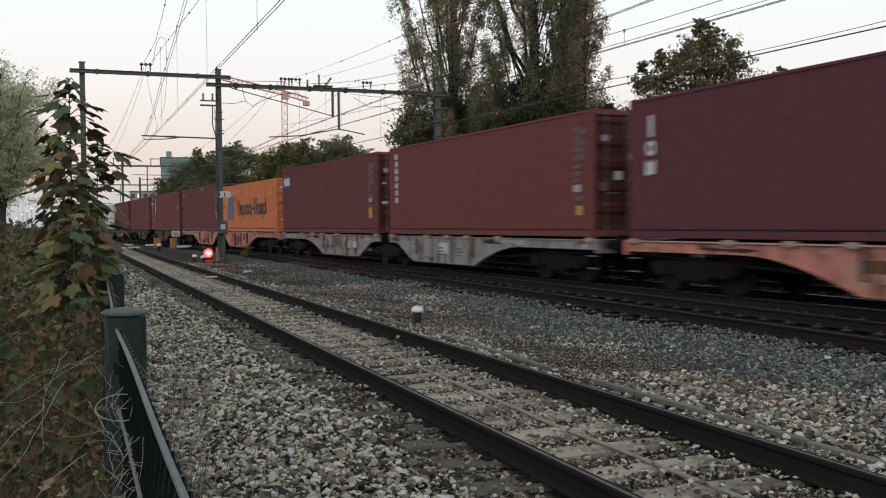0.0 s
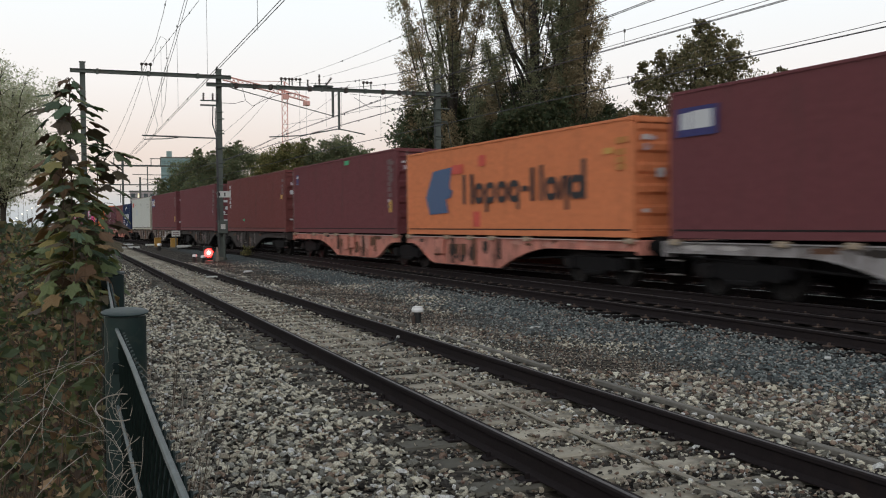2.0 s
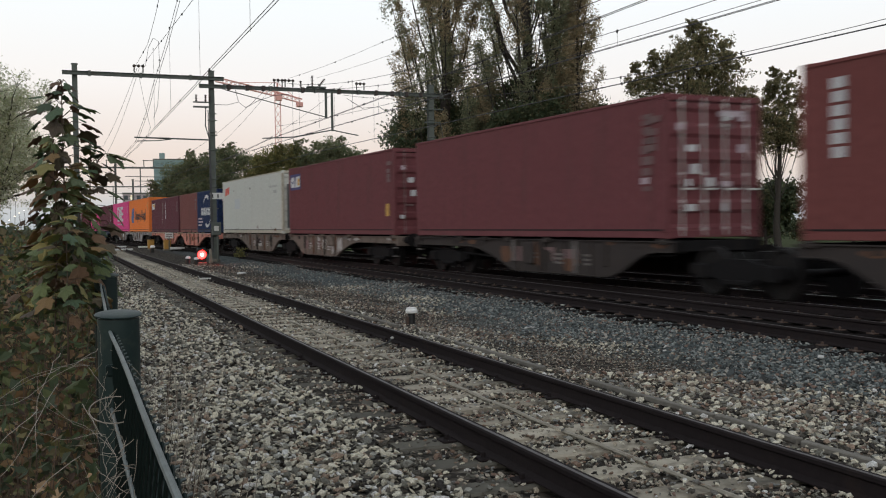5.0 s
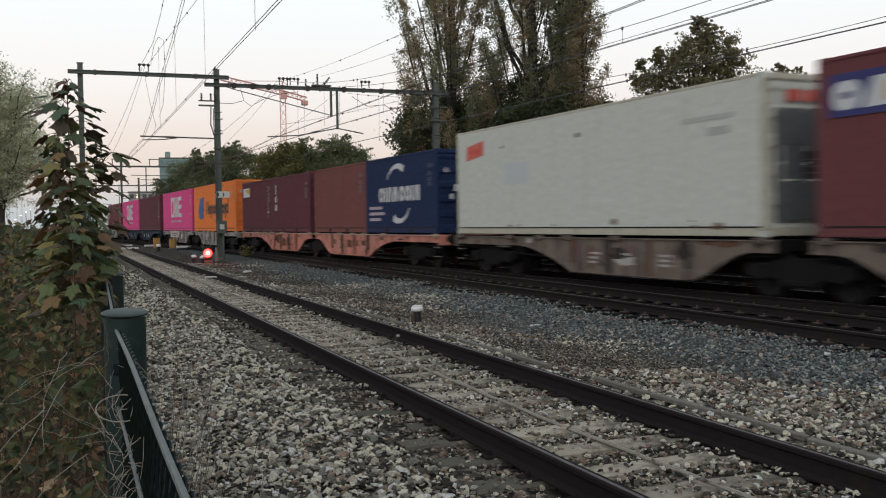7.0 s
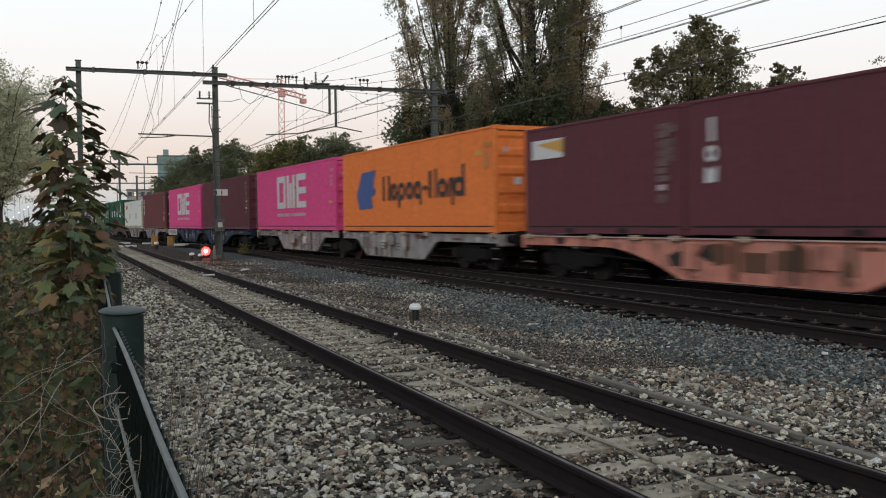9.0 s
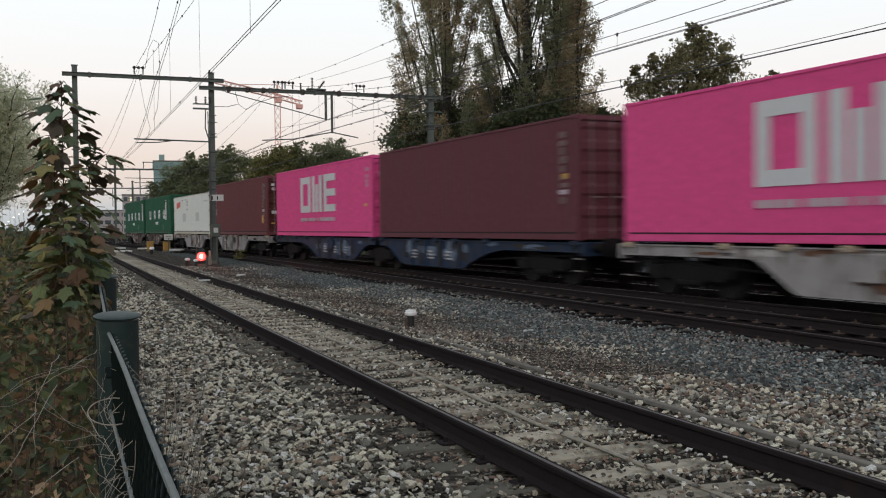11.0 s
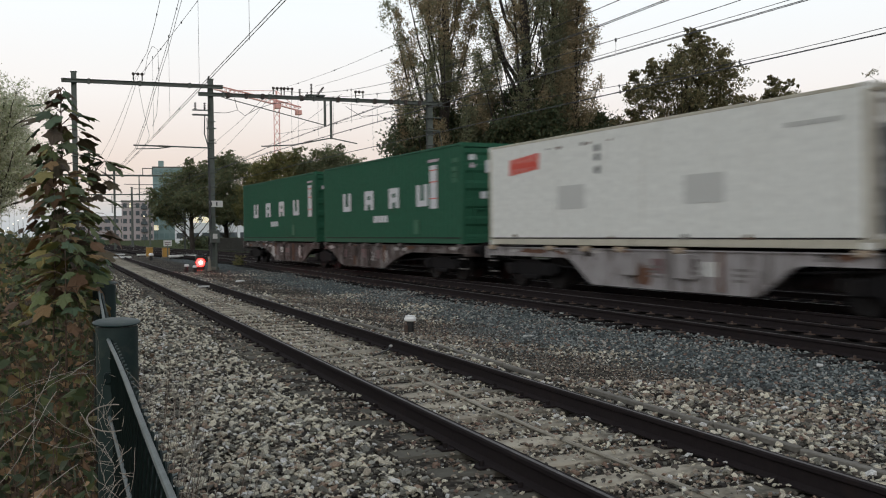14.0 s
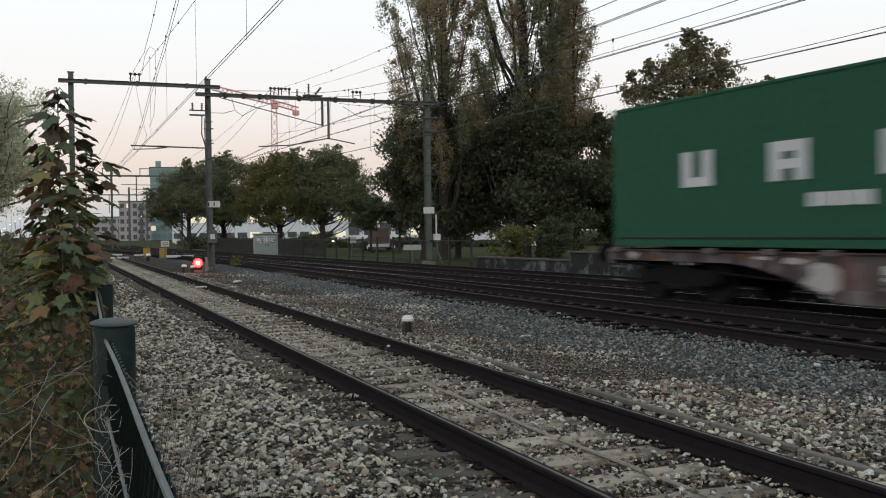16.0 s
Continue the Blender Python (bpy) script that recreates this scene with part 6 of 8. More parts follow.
        for s in (-9, -4, 1, 6, 11, 16):
            part("dropper", Build().tube([at(s, z0 + 0.03), at(s, cz(s))], 0.005, 4), M["wire"], w)
            c = Vector(at(s, cz(s)))
            part("dropper_clamp", Build().box(c.x - 0.014, c.x + 0.014, c.y - 0.03, c.y + 0.03, c.z - 0.05, c.z + 0.03, 0.008), M["wire"], w)
    # feeders strung high along the yard
    wire("high thin feeder wires along the yard", [sag((11.5, 50.5, 9.29), (11.9, -10, 9.1), 1.1), sag((12.45, 47.8, 9.0), (13.2, -10, 8.6), 1.0)], 0.007)
    wire("jumper cable looping below the beam", [[(8.3, PY - 0.3, 8.2), (8.45, PY - 0.3, 7.6), (8.8, PY - 0.3, 7.35), (9.4, PY - 0.3, 7.7), (10.2, PY - 0.3, 8.0), (11.0, PY - 0.3, 8.1)],
                                                 [(7.2, PY - 0.3, 7.45), (7.9, PY - 0.3, 7.45), (8.4, PY - 0.3, 7.6)],
                                                 [(13.8, PY - 1, 7.9), (14.3, PY - 2, 7.3), (15.2, PY - 2, 7.4), (16.5, PY - 1, 6.9)]], 0.014)


wires()


# ---- signal and small lineside things ----
def dwarf_signal():
    s = thing("dwarf_signal", "low black shunting signal showing a red light", "signal", Matrix.Translation((6.16, 45.05, -0.22)))
    part("base", Build().box(-0.22, 0.22, -0.15, 0.25, -0.05, 0.06, 0.02), M["trough"], s)
    part("case", Build().box(-0.20, 0.20, -0.08, 0.16, 0.06, 0.72, 0.04), M["black"], s)
    # the lens disc is oversized: its red rim imitates the lamp's halo
    part("lens", Build().lathe([(0.0, -0.12), (0.11, -0.115), (0.195, -0.09), (0.195, -0.075)], 20, "y", (0, 0, 0.40)), glow("red_signal_light", (1.0, 0.0035, 0.003), 90), s, "glowing red lens, widened to stand for its halo", smooth=40)
    part("lamp", Build().lathe([(0.0, -0.128), (0.06, -0.126), (0.085, -0.119)], 18, "y", (0, 0, 0.40)), glow("signal_lamp_core", (1.0, 0.42, 0.36), 9), s, "white-hot lamp core", smooth=40)
    hood = Build()
    for k in range(9):
        a0, a1 = math.pi * k / 9, math.pi * (k + 1) / 9
        for r in (0.205,):
            hood.add([(r * math.cos(a0), -0.22, 0.40 + r * math.sin(a0)), (r * math.cos(a1), -0.22, 0.40 + r * math.sin(a1)), (r * math.cos(a1), -0.08, 0.40 + r * math.sin(a1)), (r * math.cos(a0), -0.08, 0.40 + r * math.sin(a0)),
                      ((r + 0.012) * math.cos(a0), -0.22, 0.40 + (r + 0.012) * math.sin(a0)), ((r + 0.012) * math.cos(a1), -0.22, 0.40 + (r + 0.012) * math.sin(a1)), ((r + 0.012) * math.cos(a1), -0.08, 0.40 + (r + 0.012) * math.sin(a1)), ((r + 0.012) * math.cos(a0), -0.08, 0.40 + (r + 0.012) * math.sin(a0))],
                     [(0, 1, 2, 3), (4, 7, 6, 5), (0, 4, 5, 1)])
    part("hood", hood, M["black"], s)


def pegs():
    # pale pegs by the signal
    for x, y, hgt, tilt in ((6.62, 45.6, 0.55, 4), (6.78, 46.2, 0.6, -8)):
        p = thing("marker_peg", "weathered pale wooden marker peg", "peg", pose(x, y, -0.25, tilt, tilt / 2, 0), "pegs by the signal")
        part("shaft", Build().prism([(-0.05, -0.04), (0.05, -0.04), (0.05, 0.04), (-0.05, 0.04)], 0, hgt, "z"), M["sleeper"], p)
        part("tip", Build().add([(-0.05, -0.04, hgt), (0.05, -0.04, hgt), (0.05, 0.04, hgt), (-0.05, 0.04, hgt), (0, 0, hgt + 0.1)], [(0, 1, 4), (1, 2, 4), (2, 3, 4), (3, 0, 4)]), M["sleeper"], p)


def white_caps():
    def cap(x, y, k, z=-0.235, tilt=0):
        c = thing("track_marker", "short black track marker post with a white cap", "track marker", pose(x, y, z, tilt, 0, 0), "white-capped markers")
        part("post", Build().lathe([(0.085 * k, -0.05), (0.08 * k, 0.02), (0.062 * k, 0.04), (0.062 * k, 0.21 * k)], 14), M["black"], c, smooth=40)
        part("cap", Build().lathe([(0.055 * k, 0.17 * k), (0.06 * k, 0.21 * k), (0.098 * k, 0.225 * k), (0.104 * k, 0.265 * k), (0.085 * k, 0.29 * k), (0.09 * k, 0.305 * k), (0.05 * k, 0.315 * k), (0.0, 0.318 * k)], 18), M["bright_white"], c, "white domed cap", smooth=40)
        part("clamp", Build().box(-0.10 * k, -0.05 * k, -0.03, 0.03, 0.02, 0.16 * k, 0.006), M["clip"], c)
    cap(5.47, 14.97, 1.0)
    cap(5.5, 44.7, 1.15, -0.23)
    cap(5.78, 43.9, 1.15, -0.26)
    cap(5.92, 67.0, 1.6, -0.25, 6)


def boards():
    for x, y in ((6.6, 76.0), (7.45, 72.5)):
        b = thing("point_machine", "ochre point machine box beside the rails", "point machine", Matrix.Translation((x, y, -0.2)), "point machines")
        part("case", Build().box(-0.24, 0.24, -0.3, 0.3, 0.05, 0.66, 0.05), M["ochre"], b)
        part("lid", Build().box(-0.26, 0.26, -0.32, 0.32, 0.66, 0.73, 0.03), M["ochre"], b)
        part("foot", Build().box(-0.3, 0.3, -0.34, 0.34, -0.06, 0.05, 0.02), M["trough"], b)
    s = thing("lineside_sign", "small white sign plate on a thin post", "sign", Matrix.Translation((7.07, 67.5, -0.25)))
    part("post", Build().tube([(0, 0, 0), (0, 0, 1.05)], 0.04, 8), M["galv"], s)
    part("plate", Build().box(-0.28, 0.28, -0.03, -0.01, 0.95, 1.35, 0.01), M["white"], s)
    for z in (1.06, 1.18):
        part("print_bar", Build().box(-0.2, 0.2, -0.036, -0.031, z, z + 0.05), M["pale"], s)
    for x, y, w in ((4.0, 68.5, 1.5), (4.4, 79, 1.2), (6.05, 76.2, 0.7), (8.35, 70, 1.9), (7.55, 68, 0.75)):
        b = thing("switch_cover", "flat white switch cover board beside the rails", "cover board", Matrix.Translation((x, y, -0.2)), "white cover boards")
        part("board", Build().box(-w / 2, w / 2, -0.16, 0.16, 0.12, 0.24, 0.02), M["white"], b)
        for sx in (-1, 1):
            part("leg", Build().box(sx * w * 0.36 - 0.04, sx * w * 0.36 + 0.04, -0.08, 0.08, -0.04, 0.12), M["black"], b)


def litter():
    r = random.Random(3)
    for x, y, s in ((6.72, 13.14, 0.11), (5.92, 33.4, 0.24), (8.35, 8.75, 0.07), (9.2, 16.5, 0.07), (5.2, 9.2, 0.05)):
        p = thing("paper_scrap", "crumpled white scrap lying on the ballast", "litter", pose(x, y, -0.215 + (0.02 if s < 0.2 else 0), 0, 0, r.uniform(0, 90)), "white scraps")
        n = 7
        v = [(s * (i / (n - 1) - 0.5) * 2, s * (j / 2 - 0.5), 0.03 + 0.25 * s * r.random()) for i in range(n) for j in range(3)]
        b = Build().add(v, [(i * 3 + j, i * 3 + j + 1, (i + 1) * 3 + j + 1, (i + 1) * 3 + j) for i in range(n - 1) for j in range(2)])
        b.add([(a, c2, z - 0.012) for a, c2, z in v], [((i + 1) * 3 + j, (i + 1) * 3 + j + 1, i * 3 + j + 1, i * 3 + j) for i in range(n - 1) for j in range(2)])
        part("sheet", b, M["white"], p)
    st = thing("pale_stick", "short pale stick lying between the rails", "stick", pose(4.29, 29.6, -0.12, 0, 0, -40))
    part("shaft", Build().tube([(-0.35, 0, 0), (0, 0.02, 0.01), (0.35, 0, 0.02)], 0.03, 6), M["white"], st)
    bar = thing("iron_bar", "bent black iron bar lying between the rails", "iron bar", pose(3.98, 12.01, -0.13, 0, 0, 48))
    part("shaft", Build().tube([(-0.28, 0, 0), (0.2, 0.01, 0.01), (0.30, 0, 0.05)], 0.012, 6), M["black"], bar)
    part("knob", Build().lathe([(0.0, -0.02), (0.025, -0.01), (0.025, 0.012), (0.0, 0.02)], 8, at=(0.31, 0, 0.06)), M["white"], bar)


M["ochre"] = material("ochre_paint", (0.42, 0.24, 0.05), (0.3, 0.17, 0.05), 0.7, 5, 0.7, third=(0.12, 0.08, 0.05), third_scale=3)
dwarf_signal()
pegs()
white_caps()
boards()
litter()


# ---- trees ----
def leaf_cards(name, centres, sizes, mat, flat_bias=0.0, kind="stuff"):
    """Small folded leaves, two triangles each, in all directions."""
    n = len(centres)
    d = rng.normal(0, 1, (n, 3))
    d[:, 2] *= 1 - flat_bias
    d /= np.linalg.norm(d, axis=1, keepdims=True)
    e = np.cross(d, rng.normal(0, 1, (n, 3)))
    e /= np.linalg.norm(e, axis=1, keepdims=True)
    g = np.cross(d, e)
    s = sizes[:, None]
    v = np.stack([centres - d * s * 0.5, centres + e * s * 0.33 + g * s * 0.1, centres + d * s * 0.55, centres - e * s * 0.33 + g * s * 0.1], 1)
    f = (np.arange(n) * 4)[:, None] + np.array([[0, 1, 2, 3]])
    return array_mesh(name, v.reshape(-1, 3), f, mat)


def leaf_chips(name, centres, sizes, mat):
    """Far leaves: one small triangle each."""
    n = len(centres)
    d = rng.normal(0, 1, (n, 3))
    d /= np.linalg.norm(d, axis=1, keepdims=True)
    e = np.cross(d, rng.normal(0, 1, (n, 3)))
    e /= np.linalg.norm(e, axis=1, keepdims=True)
    s = sizes[:, None]
    v = np.stack([centres - d * s * 0.5 - e * s * 0.28, centres - d * s * 0.35 + e * s * 0.36, centres + d * s * 0.6], 1)
    return array_mesh(name, v.reshape(-1, 3), np.arange(n * 3).reshape(-1, 3), mat)


def tree(label, x, y, height, limbs, spread, leaf_n, leaf_size, leaf_mat, trunk_r, shape="round", base=0.25, seed=1, z=-0.3, fork=5, tight=0.5):
    """Trunk, limbs and twigs; the leaves sit along the twigs in uneven clumps."""
    r = random.Random(seed)
    t = thing("tree", label, "tree", Matrix.Translation((x, y, z)))
    wood, paths = Build(), []
    tp = [Vector((r.uniform(-0.02, 0.02) * height * k / 8, r.uniform(-0.02, 0.02) * height * k / 8, height * (0.9 if shape == "poplar" else 0.62) * k / 8)) for k in range(9)]
    wood.tube([tuple(p) for p in tp], trunk_r, 9, trunk_r * 0.25)
    trunk = part("trunk", wood, M["bark"], t, smooth=60)
    br = Build()
    for i in range(limbs):
        a = r.uniform(0, 6.283)
        if shape == "poplar":
            h0 = height * r.uniform(0.06, 0.62)
            out = spread * r.uniform(0.3, 1.0) * (1.0 - 0.55 * h0 / height)
            rise = (height - h0) * r.uniform(0.4, 0.97)
            c = lambda e: Vector((math.cos(a) * out * (e ** 0.36), math.sin(a) * out * (e ** 0.36), h0 + rise * e))
        else:
            h0 = height * r.uniform(base, 0.6)
            out = spread * r.uniform(0.2, 1.25)
            rise = (height - h0) * r.uniform(0.1, 1.0) * (1.0 if out < spread * 0.75 else 0.6)
            c = lambda e: Vector((math.cos(a) * out * e, math.sin(a) * out * e, h0 + rise * (e ** 1.0) + (0.1 * out * math.sin(3.14 * e))))
        k0 = tp[min(8, int(h0 / height / (0.9 if shape == "poplar" else 0.62) * 8))]
        pts = [c(e / 7) + Vector((k0.x, k0.y, 0)) + Vector((r.uniform(-1, 1), r.uniform(-1, 1), r.uniform(-1, 1))) * (0.05 if shape == "poplar" else 0.02) * spread for e in range(8)]
        rad = trunk_r * ((r.uniform(0.34, 0.5) if i < 7 else r.uniform(0.06, 0.13)) if shape == "poplar" else r.uniform(0.2, 0.4))
        br.tube([tuple(p) for p in pts], rad, 5, rad * 0.18, cap=False)
        for q in range(fork):
            e = r.uniform(0.10 if shape == "poplar" else 0.25, 0.98)
            p0 = pts[int(e * 7)]
            lean = Vector((r.uniform(-1, 1), r.uniform(-1, 1), r.uniform(0.6, 1.8) if shape == "poplar" else r.uniform(-0.35, 1.0)))
            p1 = p0 + lean.normalized() * spread * r.uniform(0.16, 0.42) * (0.8 if shape == "poplar" else 1)
            br.tube([tuple(p0), tuple((p0 + p1) / 2 + Vector((0, 0, 0.04 * spread))), tuple(p1)], rad * 0.25, 4, rad * 0.08, cap=False)
            paths.append((p0, p1, r.uniform(0.2, 1.0)))
    part("branch_work", br, M["bark"], t)
    # leaves gather in small clumps about the twigs
    P0, P1 = np.array([tuple(p[0]) for p in paths]), np.array([tuple(p[1]) for p in paths])
    w = np.array([p[2] for p in paths])
    clumps = max(60, leaf_n // 26)
    idx = rng.choice(len(paths), clumps, p=w / w.sum())
    e = rng.uniform(0.05, 1.12, clumps)[:, None]
    K = P0[idx] * (1 - e) + P1[idx] * e + rng.normal(0, tight * spread * 0.06, (clumps, 3))
    rad = tight * spread * rng.uniform(0.03, 0.085, clumps)
    if shape == "poplar":
        # upright plumes between the limbs close the crown
        m = clumps * 7 // 20
        a, u = rng.uniform(0, 6.283, m), rng.uniform(0, 1, m) ** 0.5
        hz = rng.uniform(0.12, 1.0, m)
        R = spread * (0.55 + 0.5 * np.sin(np.clip(hz * 1.15, 0, 1) * 3.0)) * (0.8 + 0.28 * np.sin(a * 3 + seed + hz * 5)) * u
        K[:m] = np.stack([np.cos(a) * R, np.sin(a) * R, hz * height * 0.97], -1)
    pick = rng.integers(0, clumps, leaf_n)
    C = K[pick] + rng.normal(0, 1, (leaf_n, 3)) * rad[pick][:, None] * (np.array([1.0, 1.0, 1.5]) if shape == "poplar" else np.array([1.1, 1.1, 0.8]))
    C[:, 2] = np.maximum(C[:, 2], 0.25)
    S = leaf_size * rng.uniform(0.6, 1.3, leaf_n)
    crown = new("crown", leaf_chips("crown", C, S, leaf_mat))
    crown.parent = t
    return t


def lobed_tree(label, x, y, lobes, trunk_r, leaf_n, leaf_size, leaf_mat, seed, turn=0.0, z=-0.3, ragged=4):
    """A tree whose crown is a cluster of uneven rounded masses, each on a limb of its own."""
    r = random.Random(seed)
    t = thing("tree", label, "tree", Matrix.Translation((x, y, z)) @ Matrix.Rotation(-turn, 4, "Z"))
    top = max(q[2] for q in lobes)
    tp = [Vector((r.uniform(-0.1, 0.1), r.uniform(-0.1, 0.1), top * 0.8 * k / 6)) for k in range(7)]
    tp[0] = Vector((0, 0, 0))
    part("trunk", Build().tube([tuple(p) for p in tp], trunk_r, 9, trunk_r * 0.3), M["bark"], t, smooth=60)
    br = Build()
    K, R = [], []
    # lesser masses stand out of each large one, so that the outline is uneven
    lobes = list(lobes)
    for lx, ly, lz, lr in tuple(lobes):
        for k in range(ragged):
            d = Vector((r.gauss(0, 1), r.gauss(0, 1), r.gauss(0.15, 0.8))).normalized() * lr * r.uniform(0.85, 1.2)
            lobes.append((lx + d.x, ly + d.y, max(3.0, lz + d.z), lr * r.uniform(0.28, 0.5)))
    total = sum(q[3] ** 2.2 for q in lobes)
    for lx, ly, lz, lr in lobes:
        c = Vector((lx, ly, lz))
        p0 = tp[max(1, min(6, int(lz * r.uniform(0.4, 0.65) / (top * 0.8) * 6)))]
        mid = (p0 + c) / 2 + Vector((r.uniform(-0.2, 0.2), r.uniform(-0.2, 0.2), -0.08 * (c - p0).length))
        br.tube([tuple(p0), tuple(mid), tuple(c)], trunk_r * min(0.36, 0.2 * lr), 6, trunk_r * min(0.12, 0.06 * lr), cap=False)
        n = max(12, int(leaf_n / 30 * lr ** 2.2 / total))
        for k in range(n):
            d = Vector((r.gauss(0, 1), r.gauss(0, 1), r.gauss(0, 1))).normalized()
            e = c + Vector((d.x * 1.08, d.y * 1.08, d.z * 0.85)) * lr * (r.uniform(0.35, 1.0) if r.random() < 0.85 else r.uniform(1.0, 1.22))
            K.append(tuple(e))
            R.append(lr * r.uniform(0.06, 0.17))
            if k % 7 == 0:
                br.tube([tuple(c.lerp(e, 0.15)), tuple(c.lerp(e, 0.55) + Vector((0, 0, 0.06 * lr))), tuple(c.lerp(e, 0.97))], trunk_r * 0.08, 4, trunk_r * 0.025, cap=False)
    part("branch_work", br, M["bark"], t)
    K, R = np.array(K), np.array(R)
    pick = rng.integers(0, len(K), leaf_n)
    C = K[pick] + rng.normal(0, 1, (leaf_n, 3)) * R[pick][:, None] * np.array([1.1, 1.1, 0.75])
    crown = new("crown", leaf_chips("crown", C, leaf_size * rng.uniform(0.6, 1.3, leaf_n), leaf_mat))
    crown.parent = t
    return t


def plume_tree(label, x, y, height, wide, plumes, leaf_n, trunk_r, seed, tan, low, z=-0.3):
    """A poplar: steep limbs out of one trunk, each ending in a tall feathery plume of leaves, green or tan."""
    r = random.Random(seed)
    t = thing("tree", label, "tree", Matrix.Translation((x, y, z)))
    tp = [Vector((r.uniform(-0.12, 0.12) * k / 4, r.uniform(-0.12, 0.12) * k / 4, height * 0.92 * k / 10)) for k in range(11)]
    part("trunk", Build().tube([tuple(p) for p in tp], trunk_r, 9, trunk_r * 0.2), M["bark"], t, smooth=60)
    br = Build()
    K, R, T = [], [], []
    for i in range(plumes):
        a = 2.399 * i + r.uniform(-0.5, 0.5)
        hz = low + (height - low) * (i + r.random()) / plumes
        env = wide * min(1.0, 0.72 + 0.5 * math.sin(min(1.0, hz / height * 1.3) * math.pi)) * (1.0 if hz < height * 0.72 else max(0.15, (height - hz) / (height * 0.28)))
        out = env * r.uniform(0.25, 0.95)
        c = Vector((math.cos(a) * out, math.sin(a) * out, hz))
        axis = Vector((math.cos(a) * 0.28, math.sin(a) * 0.28, 1)).normalized()
        half, fat = r.uniform(1.0, 1.9), r.uniform(0.42, 0.75) * (0.75 + 0.1 * wide)
        drop = out * r.uniform(1.2, 2.2) + 0.6
        p0 = Vector((0, 0, max(1.0, hz - half - drop)))
        foot, tip = c - axis * half * 0.7, c + axis * half
        lr = trunk_r * (r.uniform(0.2, 0.34) if i % 5 == 0 else r.uniform(0.07, 0.13))
        br.tube([tuple(p0), tuple(p0.lerp(foot, 0.55) + Vector((0, 0, -0.12 * out)) + Vector((math.cos(a), math.sin(a), 0)) * 0.12 * out), tuple(foot), tuple(c), tuple(tip)], lr, 5, lr * 0.15, cap=False)
        n = max(8, int(leaf_n / plumes / 26))
        kind = 1 if r.random() < tan else 0
        for k in range(n):
            u = r.uniform(-0.95, 1.0)
            w = fat * math.sqrt(max(0.02, 1 - abs(u) ** 2.2)) * math.sqrt(r.random()) * (1.0 if r.random() < 0.9 else 1.35)
            b2 = r.uniform(0, 6.283)
            K.append(tuple(c + axis * half * u + Vector((math.cos(b2) * w, math.sin(b2) * w, 0))))
            R.append(r.uniform(0.07, 0.20))
            T.append(kind)
    part("branch_work", br, M["bark"], t)
    K, R, T = np.array(K), np.array(R), np.array(T)
    pick = rng.integers(0, len(K), leaf_n)
    C = K[pick] + rng.normal(0, 1, (leaf_n, 3)) * R[pick][:, None] * np.array([0.9, 0.9, 1.4])
    S = 0.125 * rng.uniform(0.6, 1.3, leaf_n)
    for kind, mat, lab in ((0, "leaf_poplar_green", "olive green leaves"), (1, "leaf_poplar", "tan and rusty leaves")):
        q = T[pick] == kind
        if q.sum() > 50:
            crown = new("crown", leaf_chips("crown", C[q], S[q], M[mat]))
            crown["label"] = lab
            crown.parent = t
    return t


M["leaf_poplar_green"] = palette("olive_poplar_leaves", [(0.255, 0.265, 0.165), (0.20, 0.22, 0.135), (0.30, 0.29, 0.18), (0.165, 0.19, 0.115), (0.32, 0.30, 0.185)], 0.7, translucent=0.6, bump_scale=3)
M["leaf_poplar"] = palette("poplar_leaves", [(0.37, 0.29, 0.18), (0.285, 0.245, 0.155), (0.41, 0.325, 0.205), (0.235, 0.215, 0.135), (0.42, 0.32, 0.19), (0.32, 0.27, 0.17)], 0.7, translucent=0.6, bump_scale=3)
M["leaf_dark"] = palette("dark_leaves", [(0.072, 0.098, 0.052), (0.095, 0.115, 0.06), (0.055, 0.075, 0.042), (0.125, 0.12, 0.062), (0.08, 0.09, 0.05)], 0.6, translucent=0.35, bump_scale=3)
M["leaf_olive"] = palette("olive_leaves", [(0.20, 0.19, 0.07), (0.145, 0.15, 0.06), (0.24, 0.22, 0.085), (0.11, 0.115, 0.052), (0.26, 0.23, 0.09)], 0.6, translucent=0.45, bump_scale=3)
M["leaf_right"] = palette("autumn_leaves", [(0.17, 0.16, 0.085), (0.22, 0.19, 0.10), (0.13, 0.13, 0.075), (0.26, 0.21, 0.115), (0.20, 0.18, 0.09)], 0.6, translucent=0.45, bump_scale=3)
M["leaf_park"] = palette("park_leaves", [(0.147, 0.181, 0.096), (0.189, 0.204, 0.107), (0.120, 0.153, 0.084), (0.220, 0.211, 0.107), (0.163, 0.164, 0.101)], 0.6, translucent=0.4, bump_scale=3)
M["leaf_willow"] = palette("pale_leaves", [(0.70, 0.70, 0.55), (0.55, 0.58, 0.40), (0.76, 0.74, 0.62), (0.42, 0.46, 0.27), (0.60, 0.57, 0.43)], 0.7, translucent=0.6, bump_scale=3)

